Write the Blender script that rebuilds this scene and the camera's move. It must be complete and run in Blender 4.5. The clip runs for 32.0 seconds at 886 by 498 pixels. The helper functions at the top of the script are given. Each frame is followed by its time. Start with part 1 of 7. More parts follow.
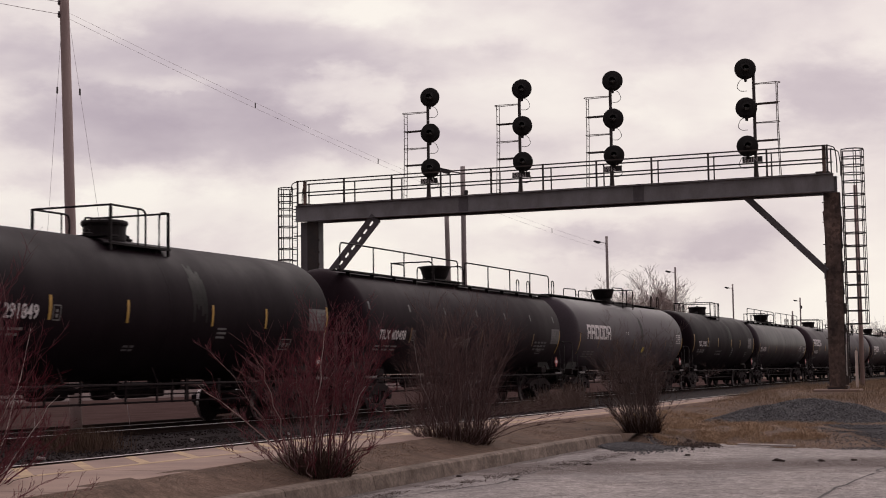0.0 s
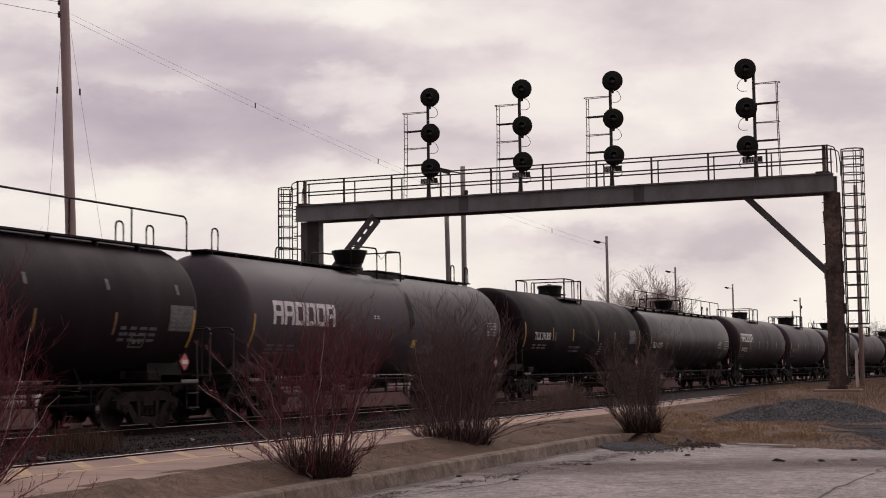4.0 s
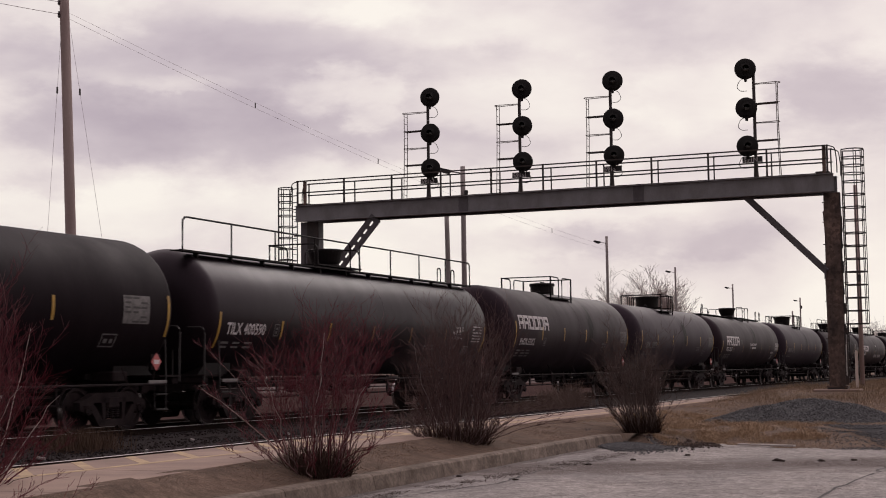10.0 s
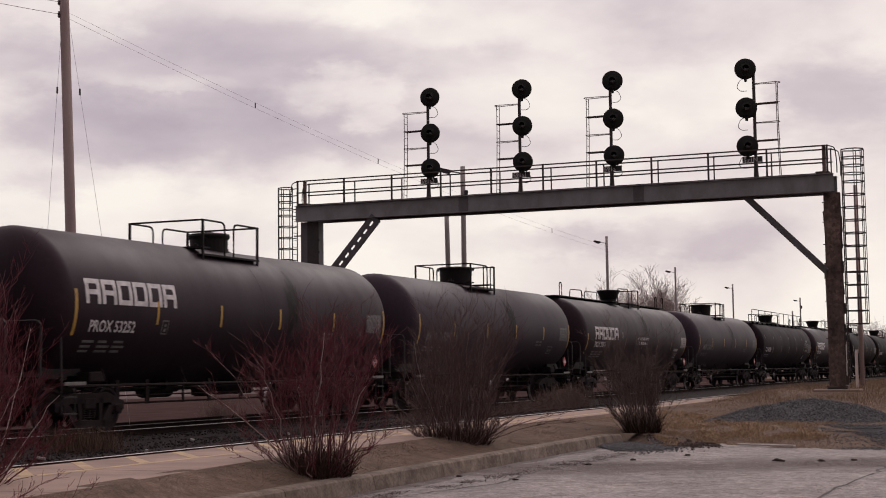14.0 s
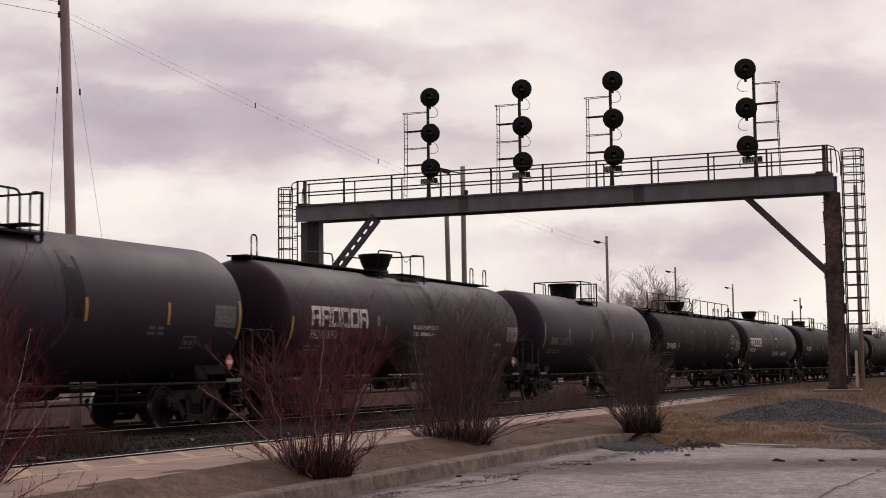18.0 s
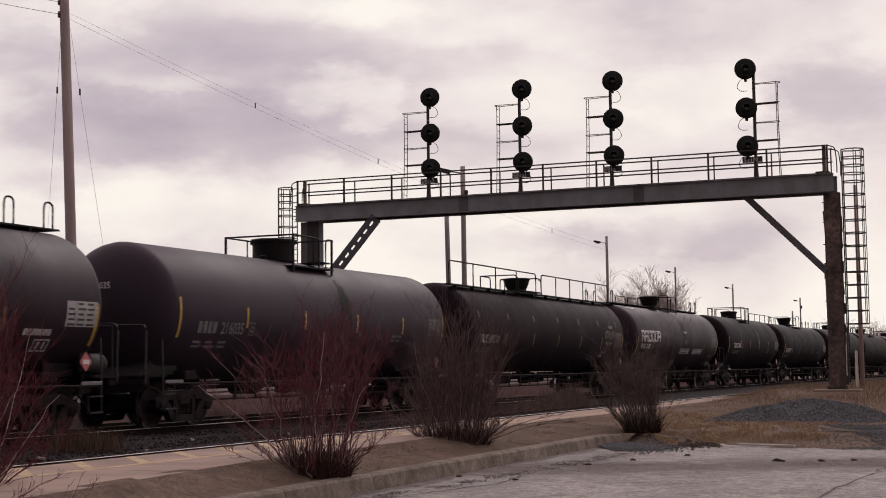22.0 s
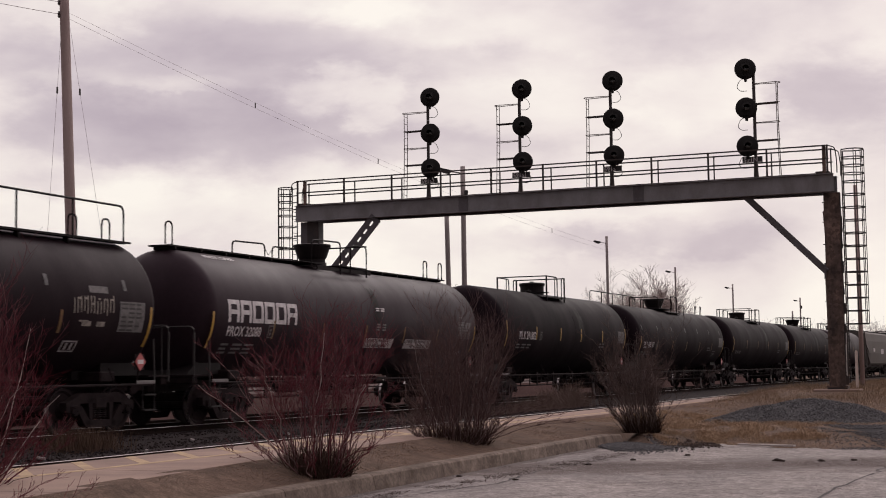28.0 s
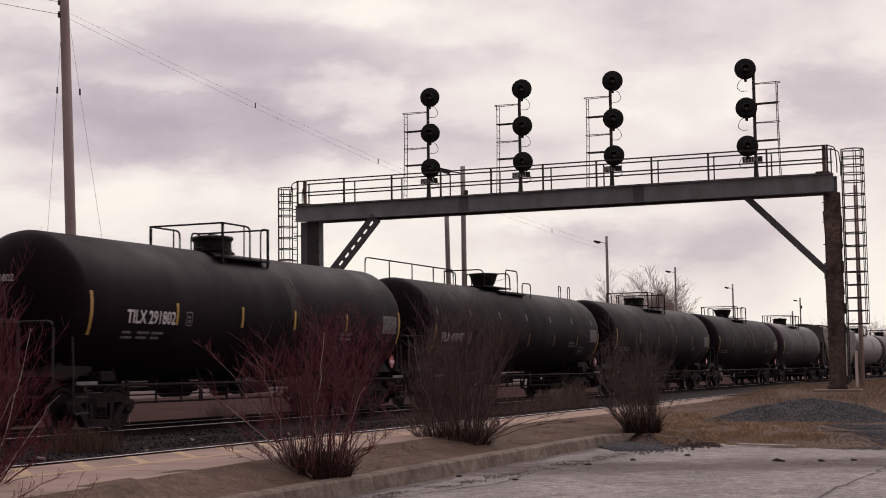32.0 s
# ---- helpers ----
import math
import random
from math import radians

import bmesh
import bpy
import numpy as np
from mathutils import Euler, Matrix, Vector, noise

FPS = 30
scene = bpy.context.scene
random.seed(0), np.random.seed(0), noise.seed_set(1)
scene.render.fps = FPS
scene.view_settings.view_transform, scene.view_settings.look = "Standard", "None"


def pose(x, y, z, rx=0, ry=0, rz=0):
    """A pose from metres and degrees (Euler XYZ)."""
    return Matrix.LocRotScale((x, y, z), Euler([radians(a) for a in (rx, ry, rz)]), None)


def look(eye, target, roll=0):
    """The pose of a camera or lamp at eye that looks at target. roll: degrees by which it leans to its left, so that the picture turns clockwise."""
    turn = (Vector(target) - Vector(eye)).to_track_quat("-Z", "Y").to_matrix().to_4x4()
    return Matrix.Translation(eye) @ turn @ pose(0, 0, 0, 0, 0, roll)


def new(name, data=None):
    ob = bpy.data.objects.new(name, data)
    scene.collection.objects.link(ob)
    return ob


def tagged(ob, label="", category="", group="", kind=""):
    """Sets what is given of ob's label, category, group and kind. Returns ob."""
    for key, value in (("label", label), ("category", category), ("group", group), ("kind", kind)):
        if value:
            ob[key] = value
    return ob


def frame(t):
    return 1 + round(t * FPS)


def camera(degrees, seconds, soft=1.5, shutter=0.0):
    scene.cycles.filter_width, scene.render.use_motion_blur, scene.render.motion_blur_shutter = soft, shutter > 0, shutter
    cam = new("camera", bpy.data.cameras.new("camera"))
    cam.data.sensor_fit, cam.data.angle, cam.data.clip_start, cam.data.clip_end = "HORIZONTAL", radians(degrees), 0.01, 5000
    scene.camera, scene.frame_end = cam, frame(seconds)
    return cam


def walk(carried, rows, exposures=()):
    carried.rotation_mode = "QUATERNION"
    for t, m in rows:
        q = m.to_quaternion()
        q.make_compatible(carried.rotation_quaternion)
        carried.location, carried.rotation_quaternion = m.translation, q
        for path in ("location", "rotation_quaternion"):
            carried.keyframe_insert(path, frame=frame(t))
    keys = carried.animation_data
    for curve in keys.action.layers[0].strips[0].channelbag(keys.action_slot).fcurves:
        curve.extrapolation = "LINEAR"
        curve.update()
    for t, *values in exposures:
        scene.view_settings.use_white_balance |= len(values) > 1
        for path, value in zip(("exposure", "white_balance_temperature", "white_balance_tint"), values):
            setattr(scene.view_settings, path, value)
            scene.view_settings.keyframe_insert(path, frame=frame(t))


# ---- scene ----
# ---- camera: a tripod beside the line, standing still ----
SECONDS = 32.0
EYE_Z = 1.191
cam = camera(33.87, SECONDS, soft=1.0, shutter=0.3)
CAM_POSE = look((0, 0, EYE_Z), (0, 100 * math.cos(0.08241), EYE_Z + 100 * math.sin(0.08241)), -0.709)
walk(cam, [(0.0, CAM_POSE), (SECONDS, CAM_POSE)], [(0.0, -0.03, 6450, 14), (9.0, -0.03, 6450, 14), (17.0, 0.0, 6450, 14), (SECONDS, 0.0, 6450, 14)])

# ---- the line of the track: s runs along it away from the camera, l is the distance towards the camera's side ----
TRACK_X, TRACK_Y, TRACK_TH, TRACK_K = 4.877, 60.008, 1.16479, -0.00014163


def on_track(s, l=0.0):
    a = TRACK_TH + TRACK_K * s
    x = TRACK_X + (math.sin(a) - math.sin(TRACK_TH)) / TRACK_K
    y = TRACK_Y - (math.cos(a) - math.cos(TRACK_TH)) / TRACK_K
    return x + l * math.sin(a), y - l * math.cos(a), a


def track_pose(s, l=0.0, z=0.0):
    x, y, a = on_track(s, l)
    return pose(x, y, z, 0, 0, math.degrees(a))


def track_sl(x, y):
    """The s and l of a place (the curve is so wide that the chord serves near by)."""
    dx, dy = x - TRACK_X, y - TRACK_Y
    c, w = math.cos(TRACK_TH), math.sin(TRACK_TH)
    s = dx * c + dy * w
    return s, dx * w - dy * c - 0.5 * TRACK_K * s * s * -1.0


# ---- world, sun, exposure: a broken overcast, brighter towards the hidden sun ----
def make_world():
    w = bpy.data.worlds.new("overcast_sky")
    scene.world = w
    w.use_nodes = True
    nt = w.node_tree
    n, ln = nt.nodes, nt.links
    n.clear()
    out = n.new("ShaderNodeOutputWorld")
    bg = n.new("ShaderNodeBackground")
    sky = n.new("ShaderNodeTexSky")
    sky.sky_type, sky.sun_disc = "NISHITA", False
    sky.sun_elevation, sky.sun_rotation = radians(38), radians(24)
    sky.dust_density, sky.air_density = 4.0, 1.0
    tc = n.new("ShaderNodeTexCoord")
    sep = n.new("ShaderNodeSeparateXYZ")
    ln.new(tc.outputs["Generated"], sep.inputs[0])
    # broad soft clouds, flattened towards the horizon
    mp = n.new("ShaderNodeMapping")
    mp.inputs["Location"].default_value = (SKY_X, SKY_Y, SKY_Z)
    mp.inputs["Scale"].default_value = (1.0, 1.0, 2.1)
    ln.new(tc.outputs["Generated"], mp.inputs[0])
    big = n.new("ShaderNodeTexNoise")
    big.inputs["Scale"].default_value, big.inputs["Detail"].default_value, big.inputs["Roughness"].default_value = 5.2, 7.0, 0.52
    big.inputs["Distortion"].default_value = 0.2
    ln.new(mp.outputs[0], big.inputs["Vector"])
    ramp = n.new("ShaderNodeValToRGB")
    e = ramp.color_ramp.elements
    e[0].position, e[0].color = 0.27, (0.46, 0.39, 0.44, 1)
    e[1].position, e[1].color = 0.63, (1.0, 0.953, 0.852, 1)
    m = e.new(0.41); m.color = (0.63, 0.555, 0.575, 1)
    m = e.new(0.51); m.color = (0.83, 0.755, 0.72, 1)
    # the deck thins and brightens towards the horizon
    low = n.new("ShaderNodeMapRange"); low.interpolation_type = "SMOOTHSTEP"
    low.inputs["From Min"].default_value, low.inputs["From Max"].default_value = 0.03, 0.17
    low.inputs["To Min"].default_value, low.inputs["To Max"].default_value = 0.085, 0.0
    ln.new(sep.outputs["Z"], low.inputs["Value"])
    lift = n.new("ShaderNodeMath"); lift.operation = "ADD"
    calm = n.new("ShaderNodeMath"); calm.operation = "MULTIPLY_ADD"
    calm.inputs[1].default_value, calm.inputs[2].default_value = SKY_RAGGED, 0.515 - 0.5 * SKY_RAGGED
    ln.new(big.outputs["Fac"], calm.inputs[0])
    ln.new(calm.outputs[0], lift.inputs[0]); ln.new(low.outputs[0], lift.inputs[1])
    # the larger cloud masses and the rifts between them, their edges torn by finer noise
    tear = n.new("ShaderNodeTexNoise")
    tear.inputs["Scale"].default_value, tear.inputs["Detail"].default_value, tear.inputs["Roughness"].default_value = 13.0, 6.0, 0.6
    ln.new(mp.outputs[0], tear.inputs["Vector"])
    push = n.new("ShaderNodeVectorMath"); push.operation = "MULTIPLY_ADD"
    push.inputs[1].default_value, push.inputs[2].default_value = (0.11, 0.0, 0.05), (-0.055, 0.0, -0.025)
    ln.new(tear.outputs["Color"], push.inputs[0])
    torn = n.new("ShaderNodeVectorMath"); torn.operation = "ADD"
    ln.new(tc.outputs["Generated"], torn.inputs[0]); ln.new(push.outputs[0], torn.inputs[1])
    last = lift.outputs[0]
    for cx, cz, rx, rz, deep in CLOUDS:
        cy = math.sqrt(1 - cx * cx - cz * cz)
        off = n.new("ShaderNodeVectorMath"); off.operation = "MULTIPLY_ADD"
        off.inputs[1].default_value = (1 / rx, 2.0, 1 / rz)
        off.inputs[2].default_value = (-cx / rx, -cy * 2.0, -cz / rz)
        ln.new(torn.outputs[0], off.inputs[0])
        far = n.new("ShaderNodeVectorMath"); far.operation = "LENGTH"
        ln.new(off.outputs[0], far.inputs[0])
        soft = n.new("ShaderNodeMapRange"); soft.interpolation_type = "SMOOTHSTEP"
        soft.inputs["From Min"].default_value, soft.inputs["From Max"].default_value = 0.35, 1.25
        soft.inputs["To Min"].default_value, soft.inputs["To Max"].default_value = deep, 0.0
        ln.new(far.outputs["Value"], soft.inputs["Value"])
        add = n.new("ShaderNodeMath"); add.operation = "ADD"
        ln.new(last, add.inputs[0]); ln.new(soft.outputs[0], add.inputs[1])
        last = add.outputs[0]
    ln.new(last, ramp.inputs[0])
    # the deck is brightest overhead and towards the hidden sun, and dull on the side away from it
    up = n.new("ShaderNodeMapRange")
    up.inputs["From Min"].default_value, up.inputs["From Max"].default_value = 0.25, 1.0
    up.inputs["To Min"].default_value, up.inputs["To Max"].default_value = 1.0, SKY_ZENITH
    ln.new(sep.outputs["Z"], up.inputs["Value"])
    dot = n.new("ShaderNodeVectorMath"); dot.operation = "DOT_PRODUCT"
    dot.inputs[1].default_value = (0.34, 0.94, 0.0)
    ln.new(tc.outputs["Generated"], dot.inputs[0])
    side = n.new("ShaderNodeMapRange"); side.interpolation_type = "SMOOTHSTEP"
    side.inputs["From Min"].default_value, side.inputs["From Max"].default_value = -0.75, 0.55
    side.inputs["To Min"].default_value, side.inputs["To Max"].default_value = SKY_BACK, 1.0
    ln.new(dot.outputs["Value"], side.inputs["Value"])
    both = n.new("ShaderNodeMath"); both.operation = "MULTIPLY"
    ln.new(up.outputs[0], both.inputs[0]); ln.new(side.outputs[0], both.inputs[1])
    mul = n.new("ShaderNodeVectorMath"); mul.operation = "SCALE"
    ln.new(ramp.outputs["Color"], mul.inputs[0]); ln.new(both.outputs[0], mul.inputs["Scale"])
    # thicker, mauve cloud overhead and away from the sun
    warm = []
    for least in (0.935, 0.98):
        hi = n.new("ShaderNodeMapRange")
        hi.inputs["From Min"].default_value, hi.inputs["From Max"].default_value = 0.25, 0.75
        hi.inputs["To Min"].default_value, hi.inputs["To Max"].default_value = 1.0, least
        ln.new(sep.outputs["Z"], hi.inputs["Value"])
        bk = n.new("ShaderNodeMapRange")
        bk.inputs["From Min"].default_value, bk.inputs["From Max"].default_value = 0.1, 0.8
        bk.inputs["To Min"].default_value, bk.inputs["To Max"].default_value = least, 1.0
        ln.new(dot.outputs["Value"], bk.inputs["Value"])
        mn = n.new("ShaderNodeMath"); mn.operation = "MINIMUM"
        ln.new(hi.outputs[0], mn.inputs[0]); ln.new(bk.outputs[0], mn.inputs[1])
        warm.append(mn)
    hue = n.new("ShaderNodeCombineXYZ")
    hue.inputs["X"].default_value = 1.0
    ln.new(warm[0].outputs[0], hue.inputs["Y"]); ln.new(warm[1].outputs[0], hue.inputs["Z"])
    mauve = n.new("ShaderNodeVectorMath"); mauve.operation = "MULTIPLY"
    ln.new(mul.outputs[0], mauve.inputs[0]); ln.new(hue.outputs[0], mauve.inputs[1])
    skys = n.new("ShaderNodeVectorMath"); skys.operation = "SCALE"
    skys.inputs["Scale"].default_value = 0.06
    ln.new(sky.outputs["Color"], skys.inputs[0])
    mixn = n.new("ShaderNodeMix"); mixn.data_type = "RGBA"
    mixn.inputs["Factor"].default_value = 0.93
    ln.new(skys.outputs[0], mixn.inputs["A"]); ln.new(mauve.outputs[0], mixn.inputs["B"])
    ln.new(mixn.outputs["Result"], bg.inputs["Color"])
    bg.inputs["Strength"].default_value = 1.0
    ln.new(bg.outputs[0], out.inputs[0])


SKY_RAGGED = 0.62
# cloud masses (below zero) and rifts (above): direction east and up, half width, half height, weight
CLOUDS = [(-0.150, 0.162, 0.140, 0.034, -0.125), (-0.234, 0.160, 0.078, 0.027, -0.09), (-0.107, 0.218, 0.066, 0.021, -0.055), (-0.178, 0.204, 0.074, 0.017, -0.035),
          (-0.267, 0.204, 0.035, 0.019, -0.06), (-0.085, 0.190, 0.043, 0.016, 0.08), (-0.171, 0.188, 0.040, 0.007, 0.045), (-0.184, 0.110, 0.128, 0.021, 0.075),
          (-0.035, 0.179, 0.023, 0.023, 0.08), (0.008, 0.209, 0.078, 0.016, -0.06), (0.171, 0.181, 0.050, 0.035, 0.10), (0.069, 0.226, 0.078, 0.019, 0.05),
          (0.257, 0.177, 0.054, 0.035, -0.12), (-0.001, 0.151, 0.097, 0.014, -0.08), (0.122, 0.085, 0.117, 0.014, -0.08), (-0.234, 0.240, 0.058, 0.016, 0.10),
          (-0.053, 0.244, 0.047, 0.016, 0.08), (0.084, 0.101, 0.058, 0.012, 0.06), (-0.256, 0.126, 0.043, 0.010, -0.07), (0.25, 0.12, 0.13, 0.08, -0.05), (0.12, 0.20, 0.15, 0.06, -0.03)]
SKY_X, SKY_Y, SKY_Z, SKY_ZENITH, SKY_BACK = 1.35, 0.6, 0.0, 2.0, 0.36
make_world()
sun = new("sun", bpy.data.lights.new("sun", "SUN"))
sun.data.energy, sun.data.angle, sun.data.color = 0.7, radians(25), (1.0, 0.95, 0.88)
sun.matrix_world = look((0, 0, 60), (0 - 0.41 * 47, -0.91 * 47, 60 - 37))


# ---- materials ----
def shade(name, color, rough=0.7, metal=0.0, vary=0.25, scale=3.0, fine=40.0, bump=0.15, tint=None, spec=0.5, per=0.0, streak=0.0, depth=0.01):
    """A surface with broad stains, fine grain and relief; tint: the colour of its stains; per: variation from piece to piece; streak: stretch of the stains downwards."""
    m = bpy.data.materials.new(name)
    m.use_nodes = True
    nt = m.node_tree
    n, ln = nt.nodes, nt.links
    b = n["Principled BSDF"]
    tc = n.new("ShaderNodeTexCoord")
    mp = n.new("ShaderNodeMapping")
    mp.inputs["Scale"].default_value = (1, 1, 1.0 - streak)
    ln.new(tc.outputs["Object"], mp.inputs[0])
    a = n.new("ShaderNodeTexNoise")
    a.inputs["Scale"].default_value, a.inputs["Detail"].default_value, a.inputs["Roughness"].default_value = scale, 5.0, 0.6
    f = n.new("ShaderNodeTexNoise")
    f.inputs["Scale"].default_value, f.inputs["Detail"].default_value = fine, 4.0
    ln.new(mp.outputs[0], a.inputs["Vector"]); ln.new(tc.outputs["Object"], f.inputs["Vector"])
    r = n.new("ShaderNodeValToRGB")
    t = tint or tuple(c * (1 - vary) for c in color)
    r.color_ramp.elements[0].position, r.color_ramp.elements[0].color = 0.35, (*t, 1)
    r.color_ramp.elements[1].position, r.color_ramp.elements[1].color = 0.62, (*color, 1)
    ln.new(a.outputs["Fac"], r.inputs[0])
    hv = n.new("ShaderNodeHueSaturation")
    ln.new(r.outputs[0], hv.inputs["Color"])
    mr = n.new("ShaderNodeMapRange")
    mr.inputs["To Min"].default_value, mr.inputs["To Max"].default_value = 1 - vary, 1 + vary
    ln.new(f.outputs["Fac"], mr.inputs["Value"])
    if per:
        oi = n.new("ShaderNodeObjectInfo")
        pr = n.new("ShaderNodeMapRange")
        pr.inputs["To Min"].default_value, pr.inputs["To Max"].default_value = 1 - per, 1 + per
        ln.new(oi.outputs["Random"], pr.inputs["Value"])
        mm = n.new("ShaderNodeMath"); mm.operation = "MULTIPLY"
        ln.new(mr.outputs[0], mm.inputs[0]); ln.new(pr.outputs[0], mm.inputs[1])
        ln.new(mm.outputs[0], hv.inputs["Value"])
    else:
        ln.new(mr.outputs[0], hv.inputs["Value"])
    ln.new(hv.outputs[0], b.inputs["Base Color"])
    rr = n.new("ShaderNodeMapRange")
    rr.inputs["To Min"].default_value, rr.inputs["To Max"].default_value = max(0.05, rough - 0.15), min(1, rough + 0.15)
    ln.new(a.outputs["Fac"], rr.inputs["Value"]); ln.new(rr.outputs[0], b.inputs["Roughness"])
    b.inputs["Metallic"].default_value = metal
    b.inputs["Specular IOR Level"].default_value = spec
    if bump:
        bp = n.new("ShaderNodeBump")
        bp.inputs["Strength"].default_value, bp.inputs["Distance"].default_value = bump, depth
        ln.new(f.outputs["Fac"], bp.inputs["Height"]); ln.new(bp.outputs[0], b.inputs["Normal"])
    return m


def island(name, colors, rough=0.8, spec=0.06):
    """A material for joined small pieces, each taking its own colour from a few."""
    m = bpy.data.materials.new(name)
    m.use_nodes = True
    n, ln = m.node_tree.nodes, m.node_tree.links
    b = n["Principled BSDF"]
    g = n.new("ShaderNodeNewGeometry")
    r = n.new("ShaderNodeValToRGB")
    r.color_ramp.interpolation = "LINEAR"
    e = r.color_ramp.elements
    e[0].color, e[1].color = (*colors[0], 1), (*colors[-1], 1)
    for i, c in enumerate(colors[1:-1], 1):
        e.new(i / (len(colors) - 1)).color = (*c, 1)
    ln.new(g.outputs["Random Per Island"], r.inputs[0])
    ln.new(r.outputs[0], b.inputs["Base Color"])
    b.inputs["Roughness"].default_value = rough
    b.inputs["Specular IOR Level"].default_value = spec
    return m


def bark(name, colors):
    """Bark that differs from stem to stem, mottled along its length."""
    m = shade(name, colors[0], 0.65, vary=0.3, scale=6, fine=40, bump=0.1, spec=0.25)
    n, ln = m.node_tree.nodes, m.node_tree.links
    b = n["Principled BSDF"]
    o = n.new("ShaderNodeObjectInfo")
    r = n.new("ShaderNodeValToRGB")
    e = r.color_ramp.elements
    e[0].color, e[1].color = (*colors[0], 1), (*colors[-1], 1)
    for i, c in enumerate(colors[1:-1], 1):
        e.new(i / (len(colors) - 1)).color = (*c, 1)
    ln.new(o.outputs["Random"], r.inputs[0])
    hv = b.inputs["Base Color"].links[0].from_node
    ln.new(r.outputs[0], hv.inputs["Color"])
    return m


M = {}
M["tank_black"] = shade("tank_black_paint", (0.0064, 0.0035, 0.0052), 0.62, vary=0.3, scale=0.9, fine=14, bump=0.05, tint=(0.0096, 0.0057, 0.0078), streak=0.6, spec=0.07)
M["tank_dark"] = shade("tank_dark_paint", (0.0092, 0.0046, 0.0066), 0.66, vary=0.3, scale=0.8, fine=14, bump=0.05, tint=(0.0138, 0.0076, 0.0100), streak=0.6, spec=0.12)
M["tank_sheen"] = shade("tank_gloss_black_paint", (0.0070, 0.0042, 0.0060), 0.42, vary=0.3, scale=0.7, fine=12, bump=0.04, tint=(0.0104, 0.0068, 0.0090), streak=0.6, spec=0.22)
M["tank_charcoal"] = shade("tank_charcoal_paint", (0.0284, 0.0196, 0.0278), 0.56, vary=0.25, scale=0.8, fine=12, bump=0.05, tint=(0.0214, 0.0144, 0.0200), streak=0.6, spec=0.20)
M["tank_grey"] = shade("tank_grey_paint", (0.0540, 0.0420, 0.0530), 0.58, vary=0.2, scale=0.7, fine=12, bump=0.05, tint=(0.0400, 0.0330, 0.0385), streak=0.6, spec=0.24)
M["tank_brown"] = shade("tank_weathered_paint", (0.0148, 0.0078, 0.0110), 0.55, vary=0.25, scale=0.8, fine=12, bump=0.05, tint=(0.0200, 0.0119, 0.0156), streak=0.6, spec=0.19)
for q in ("tank_black", "tank_dark", "tank_sheen", "tank_brown", "tank_charcoal"):
    M[q].node_tree.nodes["Principled BSDF"].inputs["Specular Tint"].default_value = (1.0, 0.82, 0.97, 1)
M["hand_rail"] = shade("worn_hand_rail_paint", (0.030, 0.026, 0.027), 0.6, vary=0.25, scale=4, fine=40, bump=0.05, tint=(0.018, 0.015, 0.015), spec=0.3)
M["tank_white"] = shade("tank_white_paint", (0.155, 0.147, 0.142), 0.55, vary=0.15, scale=0.8, fine=12, bump=0.05, tint=(0.10, 0.092, 0.087), streak=0.6)
M["hopper_grey"] = shade("hopper_grey_paint", (0.095, 0.086, 0.079), 0.7, vary=0.15, scale=0.8, fine=12, bump=0.05, tint=(0.066, 0.056, 0.048), streak=0.7)
M["end_black"] = shade("asphaltum_black_coating", (0.0085, 0.0058, 0.0066), 0.65, vary=0.3, scale=2.0, fine=20, bump=0.08, spec=0.2)
M["steel_dark"] = shade("dark_painted_steel", (0.0110, 0.0066, 0.0080), 0.8, vary=0.3, scale=4, fine=40, bump=0.05, tint=(0.018, 0.0110, 0.0118), spec=0.14)
M["cast_steel"] = shade("grimy_cast_steel", (0.0135, 0.0080, 0.0096), 0.88, vary=0.35, scale=5, fine=40, bump=0.12, tint=(0.022, 0.0138, 0.0142), spec=0.2)
M["wheel_tread"] = shade("polished_wheel_tread", (0.40, 0.37, 0.37), 0.28, metal=1.0, vary=0.15, scale=5, fine=60, bump=0.03)
# near rail head: pale, barely metallic base stands in for the sky's gleam
M["rail_top"] = shade("gleam_pale_rail_head", (0.86, 0.83, 0.82), 0.45, metal=0.25, vary=0.2, scale=2, fine=60, bump=0.03)
M["rail_side"] = shade("rusty_rail_side", (0.020, 0.013, 0.011), 0.92, vary=0.3, scale=5, fine=50, bump=0.1, tint=(0.013, 0.009, 0.008), spec=0.06)
M["rail_pale"] = shade("dull_rail_head", (0.42, 0.38, 0.37), 0.6, vary=0.25, scale=2, fine=60, bump=0.05, tint=(0.25, 0.21, 0.20))
# far rail head: reflection of the dark train belly put into the colour
M["rail_reflect_dark"] = shade("dark_reflecting_rail_head", (0.10, 0.085, 0.085), 0.6, vary=0.25, scale=2, fine=60, bump=0.05, tint=(0.05, 0.04, 0.04))
M["white_paint"] = shade("white_stencil_paint", (0.62, 0.59, 0.60), 0.6, vary=0.2, scale=6, fine=50, bump=0.03, tint=(0.40, 0.37, 0.38))
M["grey_paint"] = shade("faded_stencil_paint", (0.16, 0.15, 0.15), 0.7, vary=0.3, scale=8, fine=60, bump=0.03, tint=(0.08, 0.075, 0.075))
M["pale_panel"] = shade("faded_data_panel", (0.12, 0.115, 0.12), 0.7, vary=0.35, scale=9, fine=50, bump=0.03, tint=(0.05, 0.048, 0.05))
M["yellow"] = shade("yellow_reflective_tape", (0.40, 0.235, 0.035), 0.5, vary=0.25, scale=7, fine=50, bump=0.02, tint=(0.27, 0.155, 0.03))
